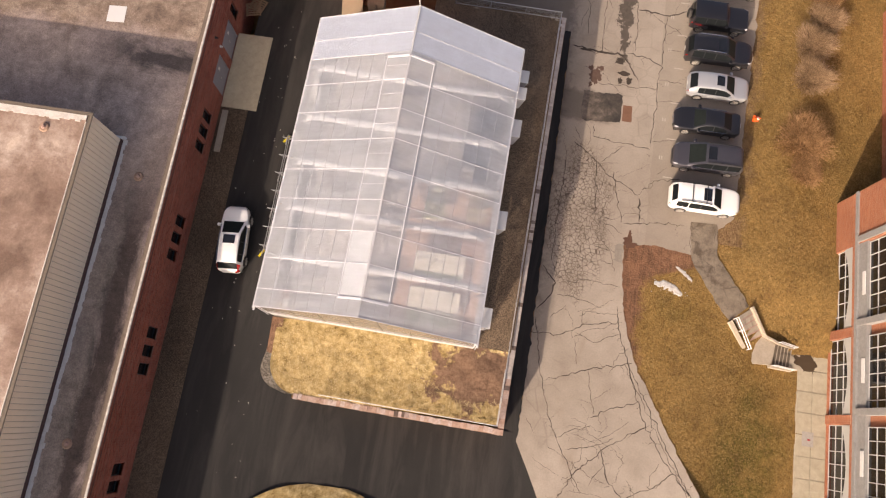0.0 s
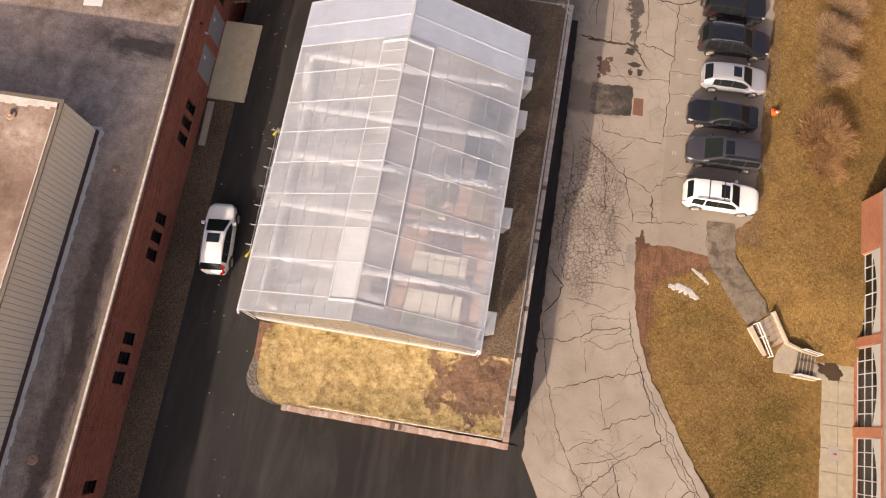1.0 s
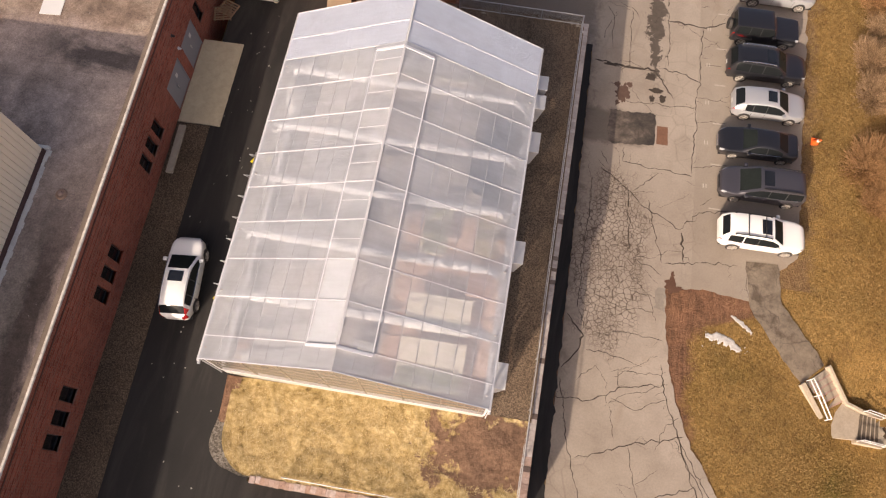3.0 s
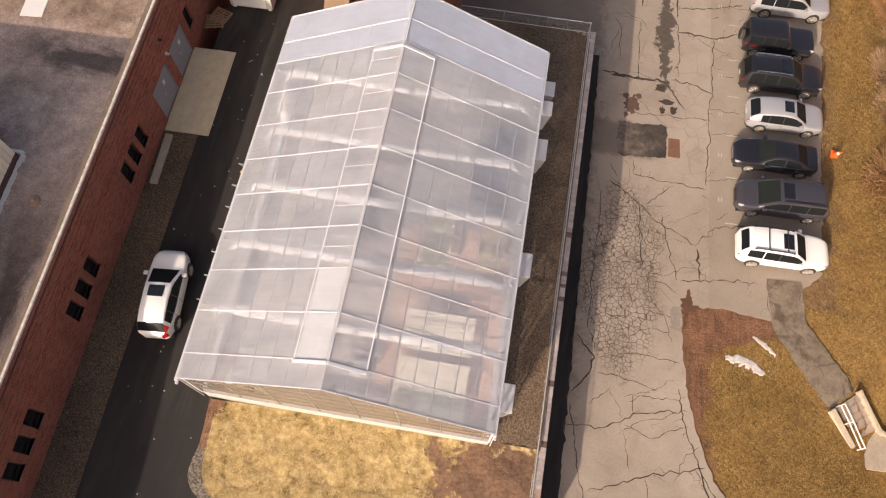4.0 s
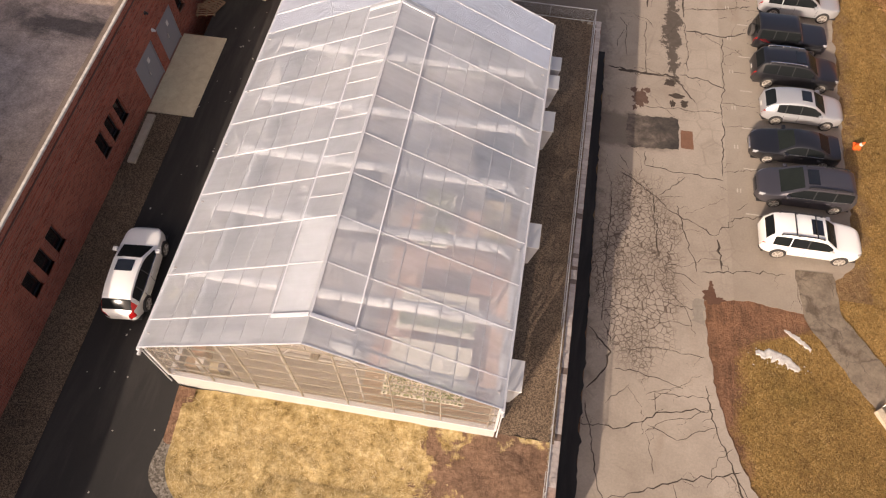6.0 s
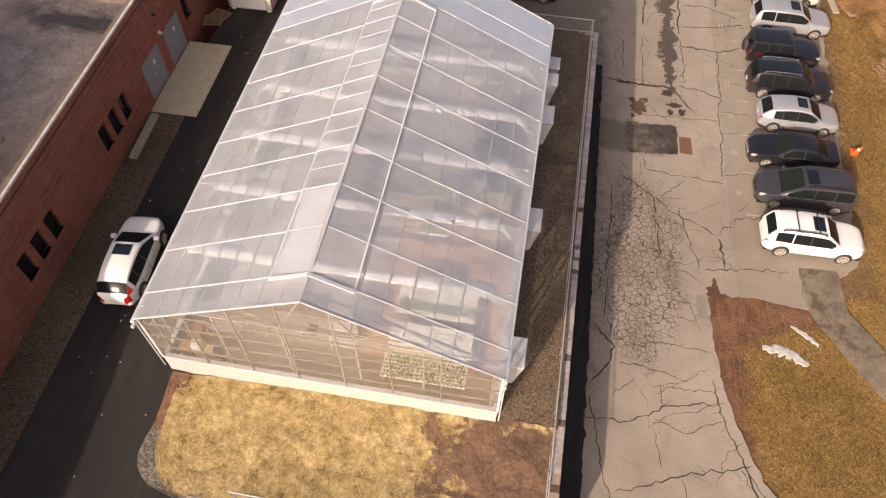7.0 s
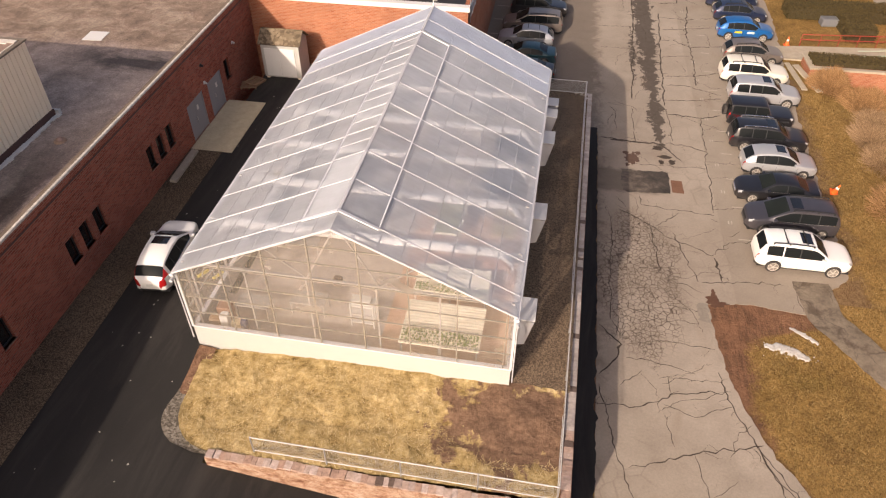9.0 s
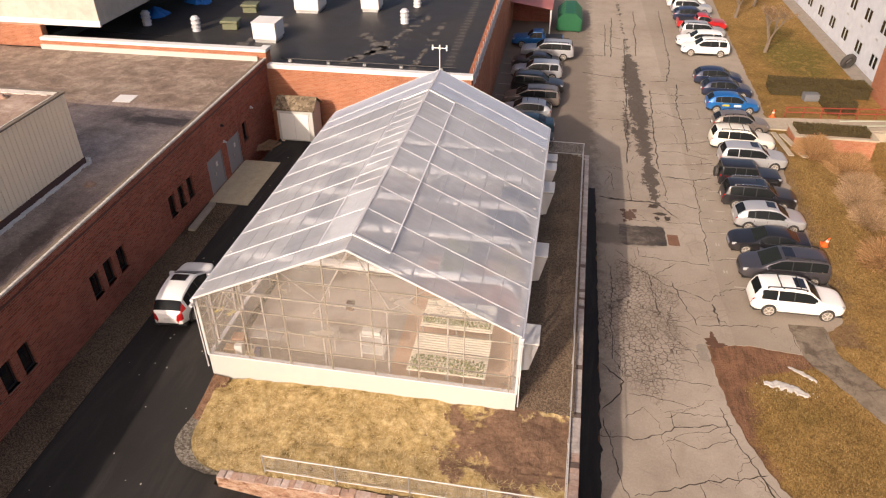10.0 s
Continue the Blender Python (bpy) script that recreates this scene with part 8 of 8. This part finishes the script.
def hedge(x0, x1, y0, y1, z0, z1, seed, label):
    """A clipped hedge: a core under a skin of small leaves."""
    rnd = random.Random(seed)
    bm = bmesh.new()
    box(bm, x0 + 0.12, x1 - 0.12, y0 + 0.12, y1 - 0.12, z0, z1 - 0.12)
    h = thing("hedge", label, "hedge", group="clipped hedges")
    part("hedge_core", bm, plain("hedge_core", (0.05, 0.038, 0.016), 0.9) if "hedge_core" not in bpy.data.materials else bpy.data.materials["hedge_core"], h)
    verts, faces = [], []
    area = 2 * ((x1 - x0) + (y1 - y0)) * (z1 - z0) + (x1 - x0) * (y1 - y0)
    for _ in range(int(area * 240)):
        if rnd.random() < (x1 - x0) * (y1 - y0) / area:
            p = Vector((rnd.uniform(x0, x1), rnd.uniform(y0, y1), z1 - rnd.uniform(0, 0.16)))
        else:
            s = rnd.random() * 2 * ((x1 - x0) + (y1 - y0))
            z, i = rnd.uniform(z0, z1), rnd.uniform(0, 0.16)
            if s < 2 * (x1 - x0):
                p = Vector((x0 + (s % (x1 - x0)), y0 + i if s < (x1 - x0) else y1 - i, z))
            else:
                s -= 2 * (x1 - x0)
                p = Vector((x0 + i if s < (y1 - y0) else x1 - i, y0 + (s % (y1 - y0)), z))
        a = Vector((rnd.uniform(-1, 1), rnd.uniform(-1, 1), rnd.uniform(-1, 1))).normalized() * 0.06
        b = a.orthogonal().normalized() * 0.045
        k = len(verts)
        verts += [p - a, p + b, p + a, p - b]
        faces.append((k, k + 1, k + 2, k + 3))
    me = bpy.data.meshes.new("leaves")
    me.from_pydata(verts, [], faces)
    me.materials.append(HEDGE)
    ob = new("foliage", me)
    ob.parent = h


n = Nodes("hedge_leaf")
c = n.ramp(n.add("NewGeometry").outputs["Random Per Island"], (0.0, (0.04, 0.03, 0.011)), (0.5, (0.062, 0.047, 0.017)), (1.0, (0.09, 0.066, 0.027)))
HEDGE = n.done(c, 0.8, spec=0.2)
hedge(22.2, 31.0, 51.6, 53.9, 0, 1.15, 1, "clipped dark green hedge on the lawn")
hedge(26.2, 28.6, 47.6, 51.5, 0, 1.15, 2, "short clipped hedge beside the ramp")
hedge(21.9, 27.6, 41.1, 42.7, 0.35, 1.15, 3, "low clipped hedge in a brick planter")
planter = thing("planter_wall", "orange brick planter wall with a pale concrete cap", "planter", kind="structure")
part("brickwork", bm_box(21.7, 27.95, 40.6, 42.95, -1.6, 0.66), BRICK_ORANGE, planter)
bm = bmesh.new()
box(bm, 21.6, 28.1, 40.45, 40.85, 0.66, 0.8), box(bm, 27.7, 28.1, 40.85, 43.1, 0.66, 0.8), box(bm, 21.6, 22.0, 40.85, 43.1, 0.66, 0.8)
part("cap", bm, CONCRETE, planter)
ramp = thing("ramp", "pale concrete ramp between hedges with red rails", "ramp", kind="structure")
bm = bmesh.new()
slab(bm, [(19.9, 43.4), (22.5, 43.3), (31.5, 44.6), (31.5, 46.8), (22.2, 45.9), (20.2, 45.6)], -0.4, 0.07)
part("deck", bm, CONCRETE, ramp)
part("kerb", bm_box(22.2, 31.5, 43.1, 43.35, -0.4, 0.35), CONCRETE, ramp)
RED_RAIL = plain("red_rail_paint", (0.30, 0.035, 0.022), 0.5)
for z in (0.55, 1.0):
    bm = bmesh.new()
    rod(bm, (22.2, 46.1, z), (31.5, 47.0, z), 0.04)
    part("rail", bm, RED_RAIL, ramp)
    bm = bmesh.new()
    rod(bm, (25.8, 43.4, z + 0.1), (31.5, 44.4, z + 0.1), 0.035)
    part("pale_rail", bm, plain("pale_green_paint", (0.45, 0.55, 0.42), 0.5) if "pale_green_paint" not in bpy.data.materials else bpy.data.materials["pale_green_paint"], ramp)
for i in range(7):
    x = 22.2 + i * 1.55
    bm = bmesh.new()
    rod(bm, (x, 46.1 + (x - 22.2) * 0.097, 0.0), (x, 46.1 + (x - 22.2) * 0.097, 1.02), 0.035)
    part("rail_post", bm, RED_RAIL, ramp)
bm = bmesh.new()
box(bm, -0.7, 0.7, -0.45, 0.45, 0, 0.7)
bevel(bm, 0.15, 3)
solid("utility_box", bm, plain("grey_utility_box", (0.15, 0.155, 0.165), 0.5), "rounded grey utility box in front of the hedge", "utility box", at=pose(25.6, 50.9, -0.05, 0, 0, 5))
for x, y, w, a in ((20.75, 40.4, 0.42, 6), (21.6, 40.2, 0.5, 12)):
    bm = bmesh.new()
    box(bm, -w / 2, w / 2, -2.2, 2.2, 0, 0.1)
    bevel(bm, 0.015)
    solid("concrete_plank", bm, CONCRETE, "long pale concrete plank lying on the lawn", "plank", group="concrete planks", at=pose(x, y, 0.0, 0, 0, a))
ORANGE = plain("orange_cone", (0.85, 0.13, 0.02), 0.5, vary=0.05)
for x, y, tilt, lab in ((19.95, 25.15, 18, "tilted orange traffic cone on the lawn beside the bays"), (21.2, 46.1, 0, "orange and white traffic cone by the ramp")):
    k = thing("traffic_cone", lab, "traffic cone", pose(x, y, ground_z(x, y) - 0.03, tilt, tilt * 0.4, 0), "traffic cones")
    bm = bmesh.new()
    rod(bm, (0, 0, 0.03), (0, 0, 0.75), 0.19, 18, 0.035)
    part("cone", bm, ORANGE, k)
    part("base", bm_box(-0.24, 0.24, -0.24, 0.24, 0.0, 0.04), ORANGE, k)
    bm = bmesh.new()
    rod(bm, (0, 0, 0.4), (0, 0, 0.55), 0.112, 18, 0.08)
    part("white_band", bm, WHITE, k)
ring = thing("tractor_tyre", "big black tractor tyre leaning on the white wall", "tyre", pose(31.6, 60.5, 0.75, 15, 0, 25))
bm = bmesh.new()
kk = 28
prof = ((0.42, -0.2), (0.72, -0.24), (0.8, -0.15), (0.8, 0.15), (0.72, 0.24), (0.42, 0.2))
vs = [[bm.verts.new((r * math.cos(2 * math.pi * i / kk), yy, r * math.sin(2 * math.pi * i / kk))) for r, yy in prof] for i in range(kk)]
for i in range(kk):
    for j in range(len(prof)):
        bm.faces.new((vs[i][j], vs[i][(j + 1) % len(prof)], vs[(i + 1) % kk][(j + 1) % len(prof)], vs[(i + 1) % kk][j]))
part("tread", bm, TYRE, ring)

# white apartment block and its brick stair tower
flats = thing("apartment_building", "long white rendered building with paired dark windows", "building")
part("wall", bm_box(33.0, 46, 53.6, 125, -1.2, 13.0), concrete("white_render", (0.53, 0.56, 0.61), (0.60, 0.63, 0.68), 0.6), flats)
part("plinth", bm_box(32.96, 33.0, 53.6, 125, -1.2, -0.2), concrete("pink_plinth", (0.45, 0.30, 0.27), (0.52, 0.37, 0.33)), flats)
for row in range(3):
    for k in range(14):
        y = 57.3 + k * 4.6
        z = 1.0 + row * 3.3
        for dy in (0.0, 0.95):
            w = part("window", bm_box(32.955, 32.995, y + dy, y + dy + 0.66, z, z + 1.2), STEEL, flats)
            part("pane", bm_box(32.94, 32.953, y + dy + 0.03, y + dy + 0.63, z + 0.03, z + 1.17), DARK_GLASS, w)
        part("wall_vent", bm_box(32.96, 33.0, y + 1.5, y + 2.1, z - 0.9, z - 0.72), STEEL, flats)
part("roof", bm_box(32.7, 46.3, 53.3, 125.3, 13.0, 13.3), ROOF_OLD, flats)
part("stair_tower", bm_box(31.6, 42, 46.9, 53.58, -1.5, 12.0), BRICK_ORANGE, flats)
bm = bmesh.new()
slab(bm, [(31.2, 54.0), (32.95, 54.0), (32.95, 120), (31.6, 120)], -0.3, 0.0)
solid("side_path", bm, concrete("grey_side_path", (0.22, 0.19, 0.16), (0.30, 0.265, 0.225)), "grey path along the white building", "path", "structure")

# ---- grass and straw as loose blades ----
def blades(name, count, place, z_of, length, width, rise, material, label, category, seed):
    """Loose blades lying over a surface, joined into one mesh."""
    rnd = random.Random(seed)
    verts, faces = [], []
    made = 0
    while made < count:
        x, y = place(rnd)
        if x is None:
            continue
        made += 1
        a, l = rnd.uniform(0, 2 * math.pi), rnd.uniform(0.5, 1.0) * length
        dx, dy = math.cos(a), math.sin(a)
        w = rnd.uniform(0.5, 1.0) * width
        z = z_of(x, y)
        k = len(verts)
        verts += [(x - dy * w, y + dx * w, z - 0.01), (x + dy * w, y - dx * w, z - 0.01), (x + dx * l, y + dy * l, z + rnd.uniform(0.2, 1.0) * rise)]
        faces.append((k, k + 1, k + 2))
    me = bpy.data.meshes.new(name)
    me.from_pydata(verts, [], faces)
    me.materials.append(material)
    return tagged(new(name, me), label, category, kind="stuff")


def east_edge(y):
    pts = EAST_EDGE if y > 17.0 else EAST_EDGE[:10]
    for (xa, ya), (xb, yb) in zip(pts, pts[1:]):
        if ya <= y <= yb:
            return xa + (xb - xa) * (y - ya) / (yb - ya)
    return 19.4 if y > 15 else 17.5


WALK = [Vector((15.6, 16.0)), Vector((17.0, 14.0)), Vector((17.9, 12.5)), Vector((18.9, 11.2)), Vector((19.75, 10.1))]


def lawn_spot(rnd):
    x, y = rnd.uniform(11.2, 30.0), rnd.uniform(-7, 38)
    if x < east_edge(y) + 0.05 or (x > 24.5 and y < 8.9) or (x > 26.7 and y < 19.9) or (19.0 < x < 24.8 and 6.3 < y < 11.3 and abs((x - 19.75) * 0.78 + (y - 10.2) * 0.62) < 1.6):
        return None, None
    if 14.5 < x < 21 and 9 < y < 17 and min((Vector((x, y)) - (a.lerp(b, t / 5))).length for a, b in zip(WALK, WALK[1:]) for t in range(6)) < 1.05:
        return None, None
    bare = np.interp((y - 3.0) / 12.0, (0.0, 0.35, 0.6, 0.74, 0.82, 0.88, 0.98), (0.02, 0.1, 0.24, 0.36, 0.78, 0.95, 0.0)) * 6.0
    if 3.2 < y < 14.8 and x - 11.05 - 0.0235 * (13.8 - y) ** 2 < bare * rnd.uniform(0.6, 1.15):
        return None, None
    return x, y


n = Nodes("grass_blade")
c = n.ramp(n.add("NewGeometry").outputs["Random Per Island"], (0.0, (0.085, 0.062, 0.02)), (0.35, (0.21, 0.145, 0.05)), (0.75, (0.37, 0.26, 0.10)), (1.0, (0.56, 0.43, 0.22)))
c = n.mix(0.68, c, n.ramp(n.noise(0.55, 5, 0.65, None, 0.5), (0.40, (0.335, 0.215, 0.08)), (0.54, (0.255, 0.162, 0.057)), (0.68, (0.175, 0.108, 0.042))))
BLADE = n.done(c, 0.9, spec=0.1)
n = Nodes("straw_stalk")
c = n.ramp(n.add("NewGeometry").outputs["Random Per Island"], (0.0, (0.30, 0.20, 0.08)), (0.4, (0.52, 0.38, 0.17)), (1.0, (0.70, 0.57, 0.34)))
STALK = n.done(c, 0.85, spec=0.15)
blades("grass_blades", 85000, lawn_spot, lambda x, y: ground_z(x, y) - 0.06, 0.17, 0.02, 0.09, BLADE, "loose yellow winter grass blades on the lawn", "grass", 31)


def bed_spot(rnd):
    x, y = rnd.uniform(-11.6, 3.3), rnd.uniform(0.05, 4.4)
    if x < corner_west(y) + 0.35 or math.hypot((x - 1.6) * 0.36, (y - 3.5) * 0.5) < 1.15:
        return None, None
    return x, y


blades("straw_stalks", 7000, bed_spot, lambda x, y: lawn_z(x, y) + 0.02, 0.3, 0.013, 0.07, STALK, "loose golden straw stalks over the bed", "straw", 32)

# pale chips and litter on the drive
rnd = random.Random(15)
bm = bmesh.new()
for i in range(70):
    x, y = rnd.uniform(-16.6, -12.2), rnd.uniform(-6, 27)
    r, a = rnd.uniform(0.02, 0.055), rnd.uniform(0, 6.28)
    z = drive_z(x, y) + 0.004
    vs = [bm.verts.new((x + r * math.cos(a + k * 1.57) * rnd.uniform(0.5, 1.4), y + r * math.sin(a + k * 1.57) * rnd.uniform(0.5, 1.4), z + rnd.uniform(0.0, 0.02))) for k in range(4)]
    bm.faces.new(vs)
solid("litter", bm, concrete("pale_chips", (0.30, 0.27, 0.23), (0.62, 0.58, 0.52), 9), "small pale stone chips scattered over the dark drive", "litter", "stuff")

# ---- cap bricks of the retaining wall ----
SHAPES = [cap_mesh(0.36, w, 0.006) for w in (0.195, 0.29, 0.24)]
PALE_SHAPES = [m.copy() for m in SHAPES]
for m in PALE_SHAPES:
    m.materials[0] = CAPS_PALE
rnd = random.Random(4)
x = -4.42
while x < 9.1:
    k = rnd.choice((0, 1, 2, 1))
    w = (0.195, 0.29, 0.24)[k]
    b = new("brick", SHAPES[k])
    b.parent = wall
    b.matrix_basis = pose(x + w / 2, -4.73 + rnd.uniform(-0.045, 0.035), wall_top(-4.9) + rnd.choice((-0.03, -0.012, 0.0, 0.006)) + rnd.uniform(-0.01, 0.004), rnd.uniform(-3, 3), rnd.uniform(-2.5, 2.5), rnd.uniform(-4, 4))
    x += w + 0.005
y = -4.5
while y < 25.0:
    k = rnd.choice((0, 1, 2, 1))
    w = (0.195, 0.29, 0.24)[k]
    b = new("brick", (SHAPES if y < -1.5 else PALE_SHAPES)[k])
    b.parent = wall
    b.matrix_basis = pose(9.05 + wall_shift(y) + rnd.uniform(-0.01, 0.01), y + w / 2, wall_top(y) + rnd.uniform(-0.008, 0.003), rnd.uniform(-1, 1), rnd.uniform(-1, 1), 90 + rnd.uniform(-2, 2))
    y += w + 0.005

# pavement slabs by the school
bm = bmesh.new()
box(bm, 0, 1.06, 0, 1.46, -0.06, 0.0)
bevel(bm, 0.012)
FLAG = mesh_of("paving_slab", bm, concrete("warm_paving", (0.36, 0.31, 0.22), (0.43, 0.375, 0.28)))
for i in range(25):
    for j in range(2):
        s = new("paving_slab", FLAG)
        s.parent = walkway
        s.matrix_basis = pose(24.6 + j * 1.1, 7.2 - i * 1.5, -1.845 + rnd.uniform(-0.004, 0.004), 0, 0, rnd.uniform(-0.3, 0.3))
